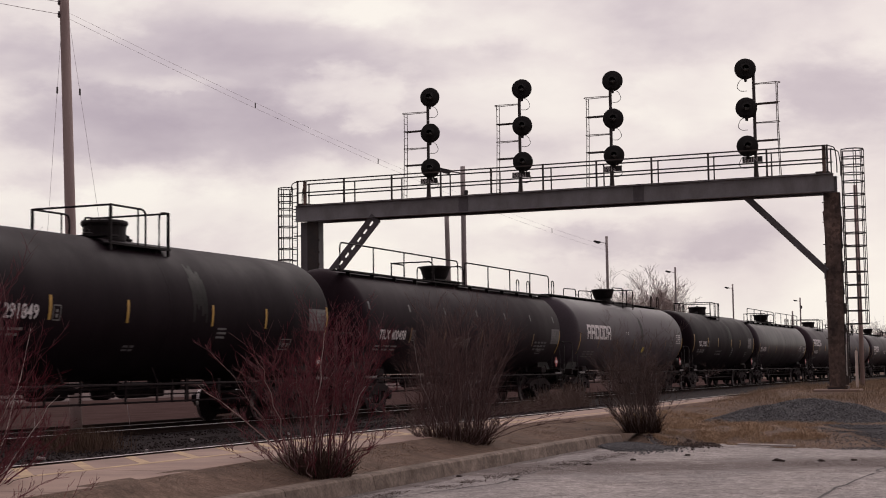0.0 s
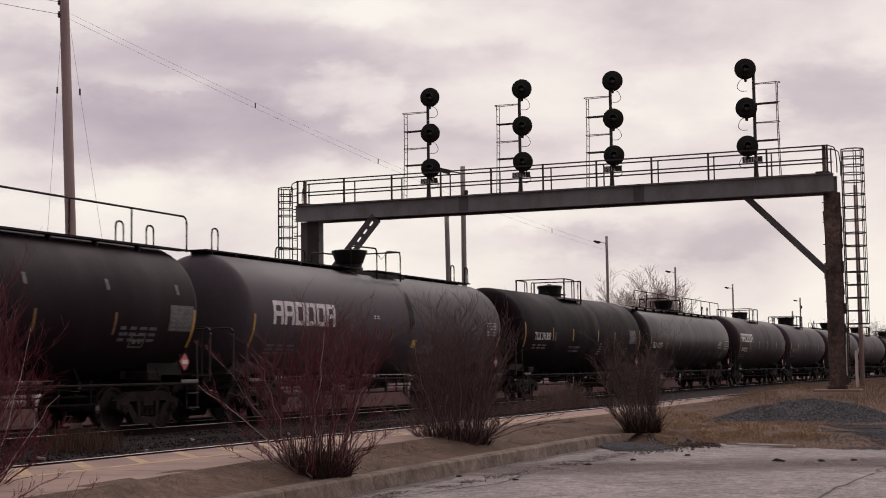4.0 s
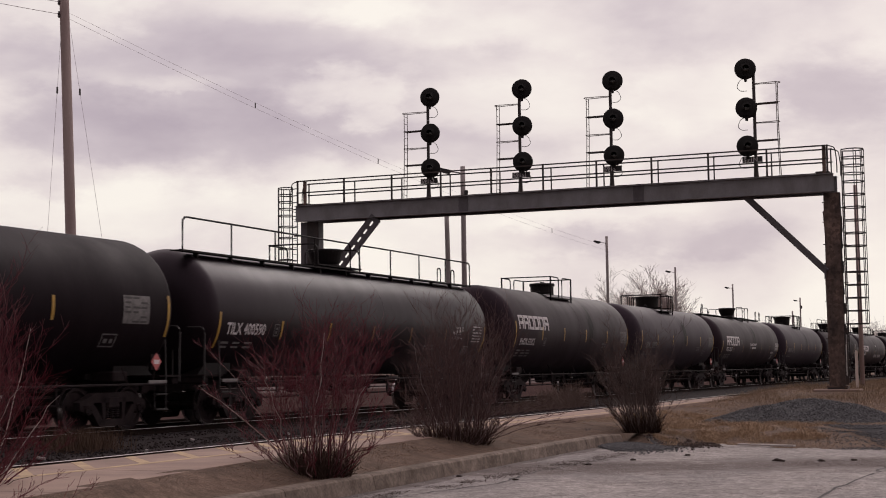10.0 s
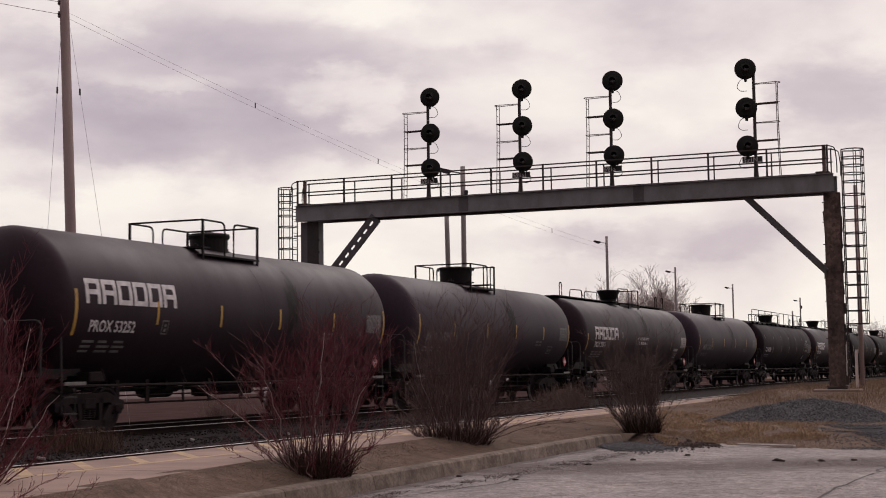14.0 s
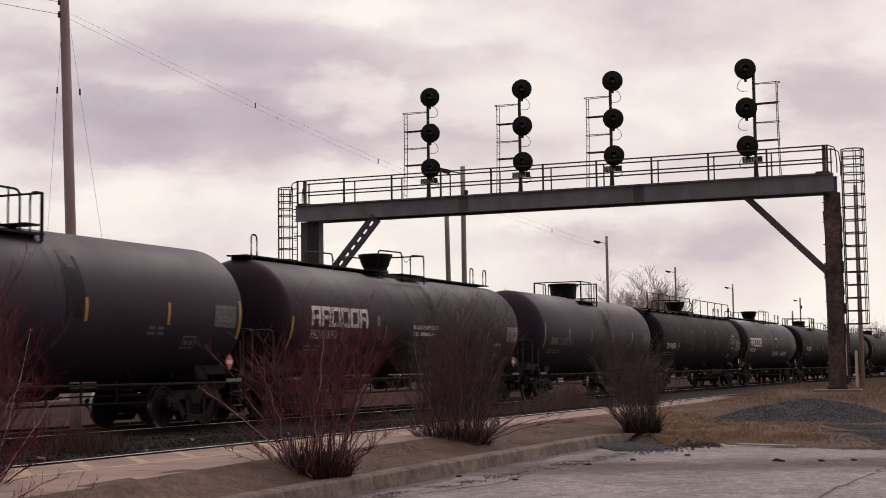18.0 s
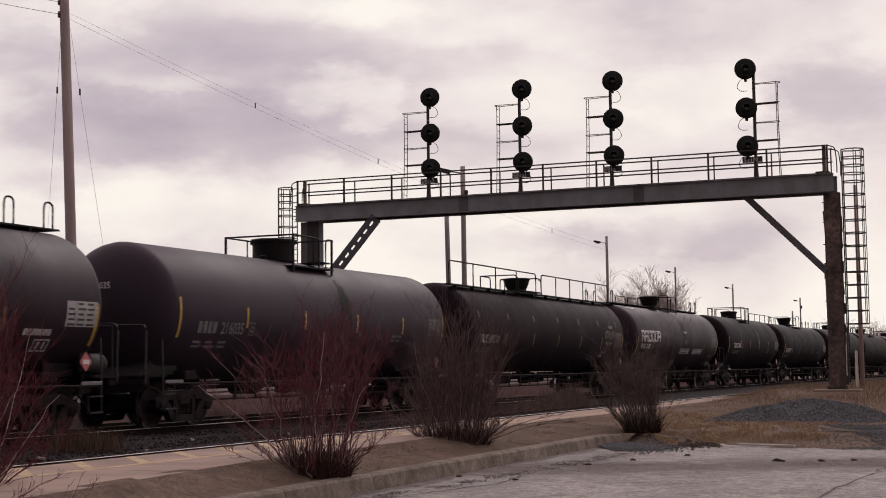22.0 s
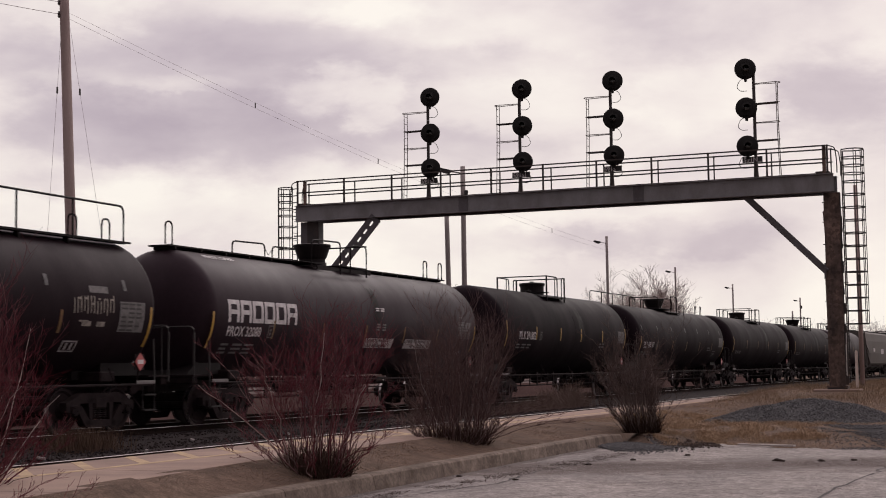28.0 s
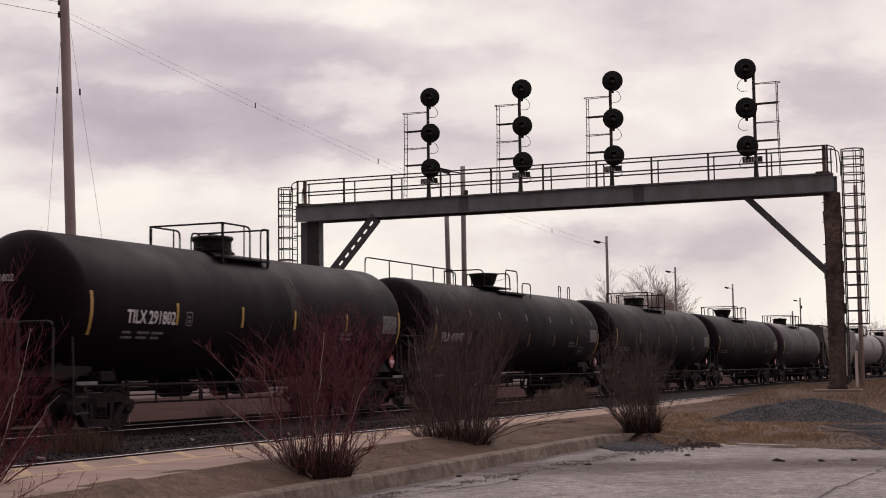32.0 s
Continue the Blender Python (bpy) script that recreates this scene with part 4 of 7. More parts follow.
    cage_ladder(g, -0.47, 0.5, 9.15, 2.75, -1)
    cage_ladder(g, SPAN + 0.42, 2.0, 9.10, 4.8, 1)
    for z in (4.2, 5.6, 7.0):
        for c, w in ((-0.42, 0.25), (SPAN + 0.2, 0.5)):
            bm = B()
            box(bm, (c, 0, z), (w, 0.05, 0.05))
            part("ladder_bracket", bm, "gantry_dark", g)
    return g


def build_signal(w, heads_dx, ladder_dx, words):
    """A three-head signal on the gantry; ladder_dx: its ladder's side."""
    sg = tagged(empty("railway_signal", GANTRY @ pose(w, 0, BEAM_T + 0.045)), "black three-disc railway signal on a mast with a side ladder", "railway signal", "signals on the gantry")
    T = BEAM_T + 0.045
    bm = B()
    lathe(bm, [(0.17, 0.0), (0.16, 0.03), (0.10, 0.07), (0.085, 0.30), (0.075, 0.72), (0.065, 0.78)], 10)
    part("base", bm, "gantry_dark", sg)
    bm = B()
    rod(bm, (0, 0, 0.7), (0, 0, 12.45 - T), 0.062, 10)
    part("mast", bm, "gantry_dark", sg)
    for z in (12.535, 11.025, 9.555):
        hd = empty("signal_head", pose(heads_dx, AWAY * -0.28, z - T - 0.04, 0, 0, 14))
        hd.parent = sg
        bm = B()
        lathe(bm, [(0.001, 0.05), (0.12, 0.05), (0.13, 0.03), (0.25, 0.02), (0.37, -0.005), (0.405, -0.02), (0.41, -0.035), (0.37, -0.03), (0.001, -0.03)], 32, "Y", close=False)
        part("disc", bm, "signal_black", hd, "round black background disc", smooth=True)
        bm = B()
        prev = None
        for i in range(13):
            a = math.pi * (0.02 + 0.96 * i / 12)
            row = []
            for rr, y, dz in ((0.125, 0.04, 0), (0.125, 0.32, -0.02), (0.117, 0.32, -0.02), (0.117, 0.04, 0)):
                row.append(bm.verts.new((rr * math.cos(a), y, rr * math.sin(a) + dz)))
            if prev:
                for j in range(4):
                    bm.faces.new((prev[j], row[j], row[(j + 1) % 4], prev[(j + 1) % 4]))
            prev = row
        part("hood", bm, "signal_black", hd)
        bm = B()
        lathe(bm, [(0.001, 0.062), (0.06, 0.06), (0.105, 0.052), (0.11, 0.04)], 16, "Y", close=False)
        part("lens", bm, "glass_dark", hd, smooth=True)
        bm = B()
        box(bm, (0, -0.13, -0.02), (0.26, 0.2, 0.34), bevel=0.03)
        box(bm, (-heads_dx * 0.5, -0.14, -0.28), (0.10 + abs(heads_dx), 0.07, 0.08))
        lathe(bm, [(0.05, -0.5), (0.07, -0.38), (0.12, -0.3)], 8)
        part("housing", bm, "signal_black", hd)
        bm = B()
        k = 1 if ladder_dx > 0 else -1
        pipe(bm, [(-k * 0.02, -0.1, -0.35), (-k * 0.22, -0.12, -0.42), (-k * 0.34, -0.12, -0.7), (-k * 0.18, -0.15, -0.85), (k * 0.05, -0.2, -0.82)], 0.012, 5, 0.15)
        part("cable", bm, "signal_black", hd)
    lad = empty("ladder"); lad.parent = sg
    sx = 1 if ladder_dx > 0 else -1
    top = 11.93 - T
    for y in (-0.16, 0.16):
        bm = B()
        pipe(bm, [(ladder_dx + sx * 0.05, y, 0.0), (ladder_dx, y, top * 0.6), (ladder_dx, y, top)], 0.017, 5)
        part("ladder_rail", bm, "galvanised", lad)
    bm = B()
    rod(bm, (0, -0.16, 0), (0, 0.16, 0), 0.010, 5)
    rung = mesh_of("rung", bm, "galvanised")
    for i in range(int(top / 0.3)):
        z = 0.2 + i * 0.3
        put("rung", rung, None, lad, pose(ladder_dx + sx * 0.05 * max(0.0, 1 - z / (top * 0.6)), 0, z))
    # stays from mast to ladder: hoops and foot plates
    for z, kind in ((11.93, 1), (11.15, 0), (10.42, 1), (9.72, 0)):
        bm = B()
        h = z - T
        if kind:
            e = ladder_dx + sx * (0.08 if z > 11.5 else 0.03)
            pipe(bm, [(0, 0.08, h), (e, 0.16, h), (e + sx * 0.06, 0, h), (e, -0.16, h), (0, -0.08, h)], 0.016, 5, 0.08)
        else:
            box(bm, (ladder_dx * 0.5, 0, h), (abs(ladder_dx), 0.22, 0.05)); rod(bm, (ladder_dx + sx * 0.1, 0, h + 0.02), (0, 0, h + 0.02), 0.014, 5)
        part("stay", bm, "galvanised" if kind else "gantry_dark", sg)
    pl = empty("number_board", pose(heads_dx * 0.4, AWAY * -0.15, 9.0 - T, 0, 0, 180)); pl.parent = sg
    bm = B(); box(bm, (0, 0, 0), (0.76, 0.02, 0.22), bevel=0.004)
    part("plate", bm, "sign_dark", pl, "dark plate with signal number")
    me = text_mesh(words, 0.24)
    put("writing", me, "white_paint", pl, pose(-0.34, -0.016, -0.085, 90, 0, 0))
    return sg


build_gantry()
for w, hx, lx, words in ((16.30, -0.21, 1.02, "591S2"), (12.24, -0.21, 0.93, "591S1"), (8.40, -0.18, 0.95, "591S"), (2.72, 0.25, -0.87, "591N")):
    build_signal(w, hx, lx, words)


# ---- the train ----
ZC, RAD = 2.55, 1.49            # tank axis above the rail, and its radius
V19, ACC = 6.0028, -0.015476    # speed at 19 s, and how it slackens


def travel(t):
    """How far the train has yet to go at t, against where it stands at 19 s."""
    u = t - 19.0
    return -(V19 * u + 0.5 * ACC * u * u) + 0.5 * smooth(23, 32, t)


def wrap(me, x, z, off=0.008, r=None):
    """Bend flat writing (x and y of the mesh) on to the tank's side, its lower left corner at x, z."""
    r = r or RAD
    bm = B()
    bm.from_mesh(me)
    ys = [v.co.y for v in bm.verts]
    lo, hi = min(ys), max(ys)
    k = lo + 0.08
    while k < hi:
        bmesh.ops.bisect_plane(bm, geom=bm.verts[:] + bm.edges[:] + bm.faces[:], plane_co=(0, k, 0), plane_no=(0, 1, 0))
        k += 0.08
    a0 = math.asin(max(-0.98, min(0.98, (z - ZC) / r)))
    for v in bm.verts:
        a = a0 + v.co.y / r
        v.co = Vector((x + v.co.x, -(r + off) * math.cos(a), ZC + (r + off) * math.sin(a)))
    out = bpy.data.meshes.new("decal")
    bm.to_mesh(out); bm.free()
    return out


def bars(rects):
    """Flat rectangles (x, y, width, height) in one mesh."""
    co, fa = [], []
    for x, y, w, h in rects:
        n = len(co)
        co += [(x, y, 0), (x + w, y, 0), (x + w, y + h, 0), (x, y + h, 0)]
        fa.append((n, n + 1, n + 2, n + 3))
    me = bpy.data.meshes.new("bars")
    me.from_pydata(co, [], fa)
    return me


def logo_blocks(h, wide):
    """Six hollow blocks in a row, the plain shape of the owner's mark."""
    r = []
    w = wide / 6
    for i in range(6):
        x = i * w
        t = h * 0.2
        r += [(x, 0, t * 1.1, h), (x + w * 0.9 - t * 1.1, 0, t * 1.1, h), (x + t * 1.1, h - t, w * 0.9 - 2.2 * t, t)]
        r += [(x + t * 1.1, (0 if i in (2, 3, 4) else h * 0.36), w * 0.9 - 2.2 * t, t)]
    return bars(r)


def lines_of(rng, rows, width, h=0.07, gap=0.05, words=4):
    r = []
    for i in range(rows):
        x = 0.0
        for k in range(words):
            w = width / words * rng.uniform(0.55, 0.85)
            r.append((x, -i * (h + gap), w, h))
            x += width / words
    return bars(r)


def make_shared():
    S = {}
    # wheel: plate and hub in grimy steel, tread and rim worn bright
    bm = B()
    pr = [(0.06, 0.0), (0.44, 0.0), (0.485, 0.012), (0.485, 0.03), (0.46, 0.045), (0.452, 0.13), (0.40, 0.13), (0.36, 0.09), (0.16, 0.075), (0.12, 0.14), (0.07, 0.15)]
    lathe(bm, [(r, -0.07 + h) for r, h in pr], 32, "Y")
    for i in range(3):
        a = 2 * math.pi * i / 3
        box(bm, (0.25 * math.cos(a), 0.025, 0.25 * math.sin(a)), (0.07, 0.03, 0.07))
    bmesh.ops.recalc_face_normals(bm, faces=bm.faces)
    for f in bm.faces:
        c = f.calc_center_median()
        if math.hypot(c.x, c.z) > 0.447 and c.y > -0.03:
            f.material_index = 1
    S["wheel"] = mesh_of("wheel", bm, "cast_steel")
    S["wheel"].materials.append(M["wheel_tread"])
    bm = B()
    rod(bm, (0, -0.95, 0), (0, 0.95, 0), 0.075, 10)
    S["axle"] = mesh_of("axle", bm, "cast_steel")
    # cast side frame with its window and spring nest
    bm = B()
    y0, y1 = -0.09, 0.09
    extrude(bm, [(-1.12, 0.62), (-0.98, 0.66), (-0.62, 0.80), (0.62, 0.80), (0.98, 0.66), (1.12, 0.62), (1.12, 0.46), (0.98, 0.42), (0.76, 0.46), (0.66, 0.60), (-0.66, 0.60), (-0.76, 0.46), (-0.98, 0.42), (-1.12, 0.46)], y0, y1)
    extrude(bm, [(-0.80, 0.50), (-0.64, 0.56), (-0.36, 0.24), (-0.36, 0.12), (-0.50, 0.14)], y0, y1)
    extrude(bm, [(0.80, 0.50), (0.50, 0.14), (0.36, 0.12), (0.36, 0.24), (0.64, 0.56)], y0, y1)
    extrude(bm, [(-0.50, 0.26), (0.50, 0.26), (0.44, 0.12), (-0.44, 0.12)], y0, y1)
    extrude(bm, [(-0.42, 0.70), (-0.28, 0.70), (-0.28, 0.24), (-0.36, 0.24)], y0, y1)
    extrude(bm, [(0.28, 0.70), (0.42, 0.70), (0.36, 0.24), (0.28, 0.24)], y0, y1)
    for x in (-0.89, 0.89):
        box(bm, (x, 0, 0.47), (0.24, 0.22, 0.22), bevel=0.03)
    bmesh.ops.recalc_face_normals(bm, faces=bm.faces)
    S["frame"] = mesh_of("side_frame", bm, "cast_steel")
    bm = B()
    for i in range(3):
        pts = []
        for j in range(40):
            a = j * 0.9
            pts.append((-0.17 + 0.17 * i + 0.065 * math.cos(a), 0.065 * math.sin(a), 0.28 + 0.24 * j / 39))
        pipe(bm, pts, 0.016, 4)
    S["spring"] = mesh_of("spring_nest", bm, "cast_steel")
    bm = B()
    lathe(bm, [(0.03, -0.03), (0.105, -0.03), (0.11, 0.0), (0.09, 0.03), (0.05, 0.05)], 10, "Y")
    for i in range(3):
        a = 2 * math.pi * i / 3
        rod(bm, (0.065 * math.cos(a), -0.05, 0.065 * math.sin(a)), (0.065 * math.cos(a), 0.05, 0.065 * math.sin(a)), 0.016, 6)
    S["cap"] = mesh_of("bearing_cap", bm, "steel_dark")
    bm = B()
    box(bm, (0, 0, 0.60), (0.42, 2.2, 0.26), bevel=0.04)
    box(bm, (0, 0, 0.78), (0.5, 0.5, 0.12), bevel=0.03)
    for k in (-1, 1):
        box(bm, (0.5, k * 0.35, 0.42), (0.75, 0.06, 0.08)); box(bm, (-0.5, k * 0.35, 0.42), (0.75, 0.06, 0.08))
        box(bm, (k * 0.42, 0, 0.40), (0.10, 1.7, 0.14), bevel=0.02)
        for q in (-1, 1):
            box(bm, (k * 0.43, q * 0.755, 0.44), (0.07, 0.09, 0.32), bevel=0.015)
    S["bolster"] = mesh_of("bolster", bm, "cast_steel")
    # coupler, half of the pair
    bm = B()
    box(bm, (-0.50, 0, 0.88), (0.9, 0.16, 0.18), bevel=0.02)
    extrude(bm, [(-0.12, 0.74), (0.05, 0.74), (0.13, 0.80), (0.13, 0.98), (0.05, 1.03), (-0.12, 1.03)], -0.17, 0.10)
    box(bm, (0.06, 0.12, 0.88), (0.14, 0.1, 0.26), bevel=0.03)
    pipe(bm, [(-0.35, -0.28, 0.78), (-0.15, -0.34, 0.55), (0.15, -0.22, 0.42)], 0.025, 5, 0.2)
    bmesh.ops.recalc_face_normals(bm, faces=bm.faces)
    S["coupler"] = mesh_of("coupler", bm, "cast_steel")
    # reflective stripe on the tank's side
    S["stripe"] = wrap(bars([(-0.042, 0, 0.084, 0.46)]), 0, 2.22)
    S["stripe"].materials.append(M["yellow"])
    S["end_stripe"] = wrap(bars([(-0.045, 0, 0.09, 0.86)]), 0, 1.97)
    S["end_stripe"].materials.append(M["yellow"])
    S["end_stripe_dull"] = S["end_stripe"].copy(); S["end_stripe_dull"].materials[0] = M["tank_brown"]
    S["stripe_dull"] = S["stripe"].copy(); S["stripe_dull"].materials[0] = M["yellow_dull"]
    bm = B()
    box(bm, (0, 0, 0), (0.27, 0.012, 0.27), Euler((0, radians(45), 0)).to_matrix(), bevel=0.002)
    S["placard"] = mesh_of("placard", bm, "placard_red")
    bm = B()
    box(bm, (0, -0.009, 0.0), (0.20, 0.006, 0.09))
    S["placard_band"] = mesh_of("placard_band", bm, "placard_white")
    # grab loop on the walkway
    bm = B()
    pipe(bm, [(-0.14, 0, 0), (-0.14, 0, 0.52), (0.14, 0, 0.52), (0.14, 0, 0)], 0.022, 6, 0.13)
    S["loop"] = mesh_of("grab_loop", bm, "steel_dark")
    # valve housing: a flanged drum with bolted lid
    bm = B()
    lathe(bm, [(0.36, 0.0), (0.36, 0.10), (0.40, 0.16), (0.45, 0.30), (0.49, 0.42), (0.49, 0.46), (0.52, 0.46), (0.52, 0.50), (0.47, 0.52), (0.30, 0.535), (0.001, 0.54)], 28, "Z", close=False)
    for i in range(14):
        a = 2 * math.pi * i / 14
        box(bm, (0.505 * math.cos(a), 0.505 * math.sin(a), 0.48), (0.03, 0.03, 0.07))
    S["dome_flared"] = mesh_of("valve_housing", bm, "end_black")
    bm = B()
    lathe(bm, [(0.46, 0.0), (0.46, 0.36), (0.50, 0.36), (0.51, 0.40), (0.50, 0.44), (0.40, 0.47), (0.15, 0.49), (0.001, 0.49)], 28, "Z", close=False)
    for i in range(16):
        a = 2 * math.pi * i / 16
        rod(bm, (0.47 * math.cos(a), 0.47 * math.sin(a), 0.33), (0.47 * math.cos(a), 0.47 * math.sin(a), 0.46), 0.018, 5)
    box(bm, (0.52, 0, 0.42), (0.14, 0.2, 0.07)); box(bm, (0, 0, 0.5), (0.3, 0.06, 0.05))
    S["dome_plain"] = mesh_of("valve_housing", bm, "end_black")
    bm = B()
    lathe(bm, [(0.50, 0.0), (0.52, 0.05), (0.56, 0.54), (0.61, 0.54), (0.61, 0.59), (0.56, 0.62), (0.3, 0.64), (0.001, 0.645)], 32, "Z", close=False)
    for i in range(10):
        a = 2 * math.pi * i / 10
        box(bm, (0.60 * math.cos(a), 0.60 * math.sin(a), 0.55), (0.04, 0.04, 0.12))
    S["dome_big"] = mesh_of("valve_housing", bm, "end_black")
    return S


S = make_shared()
WHEELS = []


def make_truck(car, x):
    tr = put("truck", S["bolster"], None, car, pose(x, 0, 0), "cast steel four-wheel truck")
    for dx in (-0.89, 0.89):
        put("axle", S["axle"], None, tr, pose(dx, 0, 0.457))
        for k in (-1, 1):
            w = put("wheel", S["wheel"], None, tr, pose(dx, k * 0.76, 0.457, 0, 0, 0 if k > 0 else 180))
            WHEELS.append((w, dx, k))
    for k in (-1, 1):
        put("side_frame", S["frame"], None, tr, pose(0, k * 1.0, 0))
        put("spring_nest", S["spring"], None, tr, pose(0, k * 1.0, 0))
        for dx in (-0.89, 0.89):
            put("bearing_cap", S["cap"], None, tr, pose(dx, k * 1.11, 0.457))
    return tr


def underframe(car, half):
    """Draft sills, bolsters, end platforms with their hand rails and steps, and the pipe along each side."""
    for k in (-1, 1):
        bm = B()
        box(bm, (k * (half - 1.75), 0, 0.93), (2.6, 0.46, 0.34), bevel=0.02)
        part("draft_sill", bm, "steel_dark", car)
        bm = B()
        box(bm, (k * (half - 2.45), 0, 1.12), (0.5, 2.5, 0.22), bevel=0.03)
        part("body_bolster", bm, "steel_dark", car)
        bm = B()
        box(bm, (k * (half - 0.60), 0, 1.02), (0.24, 2.7, 0.16), bevel=0.02)
        part("end_sill", bm, "steel_dark", car)
        bm = B()
        extrude(bm, [(k * (half - 2.9), 1.06), (k * (half - 2.9), 1.32), (k * (half - 1.8), 1.42), (k * (half - 1.55), 1.06)], -0.7, 0.7)
        bmesh.ops.recalc_face_normals(bm, faces=bm.faces)
        part("tank_saddle", bm, "end_black", car)
        bm = B()
        box(bm, (k * (half - 0.86), 0, 1.12), (0.80, 2.8, 0.04))
        part("end_platform", bm, "steel_dark", car)
        bm = B()
        extrude(bm, [(k * (half - 2.3), 1.14), (k * (half - 2.3), 1.5), (k * (half - 1.35), 1.5), (k * (half - 0.9), 1.14)], -0.95, 0.95)
        bmesh.ops.recalc_face_normals(bm, faces=bm.faces)
        part("head_brace", bm, "end_black", car)
    for k in (-1, 1):
        put("coupler", S["coupler"], None, car, pose(k * half, 0, 0) @ (pose(0, 0, 0) if k > 0 else pose(0, 0, 0, 0, 0, 180)))
        bm = B()
        x = k * (half - 0.78)
        h = k * (half - 0.50)
        pipe(bm, [(h, -1.38, 1.0), (h, -1.40, 2.2), (h, 0.12, 2.2), (h, 0.12, 1.0)], 0.024, 6, 0.16)
        pipe(bm, [(h, -0.55, 1.05), (h, -0.55, 2.2)], 0.018, 6)
        part("end_hand_rail", bm, "hand_rail", car)
        for sd in (-1, 1):
            bm = B()
            pipe(bm, [(x - k * 0.30, sd * 1.40, 1.9), (x - k * 0.30, sd * 1.43, 1.02), (x - k * 0.30, sd * 1.43, 0.42), (x - k * 0.72, sd * 1.43, 0.42), (x - k * 0.72, sd * 1.43, 1.02)], 0.02, 6, 0.05)
            box(bm, (x - k * 0.51, sd * 1.43, 0.42), (0.42, 0.12, 0.03)); box(bm, (x - k * 0.51, sd * 1.43, 0.74), (0.42, 0.10, 0.03))
            part("step", bm, "hand_rail", car)
    for sd in (-1, 1):
        bm = B()
        rod(bm, (-half + 1.2, sd * 1.46, 0.95), (half - 1.2, sd * 1.46, 0.95), 0.028, 6)
        n = int((2 * half - 5) / 2.6)
        for i in range(n + 1):
            x = -half + 2.5 + i * (2 * half - 5) / n
            rod(bm, (x, sd * 1.46, 0.95), (x, sd * 1.30, 1.30), 0.016, 5)
        part("side_pipe", bm, "steel_dark", car)
    for sd in (-1, 1):
        for k in (-1, 1):
            bm = B()
            box(bm, (k * (half - 1.45), sd * 1.47, 1.0), (0.66, 0.03, 0.07), bevel=0.006)
            part("sill_plate", bm, "sill_grey", car)
    # the brake line slung low on its hangers
    bm = B()
    rod(bm, (-half + 3.6, -0.75, 0.56), (half - 3.6, -0.75, 0.56), 0.022, 6)
    rod(bm, (-half + 3.6, -0.70, 0.72), (half - 3.6, -0.70, 0.72), 0.016, 6)
    part("brake_line", bm, "steel_dark", car)
    bm = B()
    box(bm, (0, -0.75, 0.79), (0.05, 0.03, 0.52))
    hanger = mesh_of("hanger", bm, "steel_dark")
    hr = random.Random(int(half * 100))
    q = -half + 3.8
    while q < half - 3.7:
        put("hanger", hanger, None, car, pose(q, 0, 0) @ Matrix.Diagonal((hr.choice((1, 1, 1, 2.6)), 1, 1, 1)))
        q += hr.uniform(0.5, 1.6)
    # brake rigging under the belly
    bm = B()
    rod(bm, (-half + 3.2, -0.3, 0.86), (half - 3.2, -0.3, 0.86), 0.03, 6)
    rod(bm, (-half + 3.2, 0.35, 0.80), (half - 3.2, 0.35, 0.80), 0.02, 6)
    for i in range(5):
        x = -half + 4 + i * (2 * half - 8) / 4
        box(bm, (x, 0, 0.93), (0.05, 0.9, 0.2))
    part("brake_rod", bm, "steel_dark", car)
    bm = B()
    rod(bm, (-1.9, 0.35, 0.82), (-0.9, 0.35, 0.82), 0.2, 14)
    rod(bm, (-0.9, 0.35, 0.82), (-0.5, 0.35, 0.82), 0.08, 8)
    part("brake_cylinder", bm, "steel_dark", car)
    bm = B()
    rod(bm, (1.0, 0.2, 0.80), (2.0, 0.2, 0.80), 0.17, 14)
    box(bm, (2.35, 0.2, 0.82), (0.3, 0.3, 0.34), bevel=0.03)
    part("air_reservoir", bm, "steel_dark", car)
    bm = B()
    lathe(bm, [(0.14, 0.62), (0.22, 0.66), (0.24, 0.95), (0.30, 1.08)], 14)
    box(bm, (0.3, 0, 0.72), (0.25, 0.14, 0.12), bevel=0.02)
    part("bottom_outlet", bm, "steel_dark", car)


def tank_body(car, half, mat, RAD, cut=0.0, slide=0.0):
    bm = B()
    te = half - 1.27 - cut
    hd = 0.66
    pr = []
    for i in range(9):
        a = math.pi / 2 * i / 8
        pr.append((max(0.002, RAD * math.sin(a)), -te - hd * math.cos(a)))
    n = 6
    for i in range(1, n):
        pr.append((RAD, -te + 2 * te * i / n))
    for i in range(9):
        a = math.pi / 2 * (8 - i) / 8
        pr.append((max(0.002, RAD * math.sin(a)), te + hd * math.cos(a)))
    lathe(bm, pr, 56, "X")
    bmesh.ops.recalc_face_normals(bm, faces=bm.faces)
    for v in bm.verts:
        v.co.z += ZC
        v.co.x += slide
    tank = part("tank", bm, mat, car, smooth=True)
    # one welded seam where the shell courses meet
    x = 0.35
    bm = B()
    lathe(bm, [(RAD - 0.002, x - 0.02), (RAD + 0.003, x - 0.008), (RAD + 0.003, x + 0.008), (RAD - 0.002, x + 0.02)], 56, "X", close=False)
    for v in bm.verts:
        v.co.z += ZC
    part("weld_seam", bm, mat, tank, smooth=True)
    return te


def hoop(bm, pts, r=0.024):
    pipe(bm, pts, r, 6, 0.16)


# end rails of the short platforms: where each crosses the car, and how far its returns reach
SHORT = {5: (-1.85, 0.95, 0.60, 1.1), 6: (-1.12, 1.5, 1.03, 0.35), 8: (-0.75, 1.4, 1.38, 0.35), 13: (-1.1, 0.7, 1.9, 1.4), 14: (-1.1, 0.7, 1.9, 1.4), 15: (-1.1, 0.7, 1.9, 1.4)}


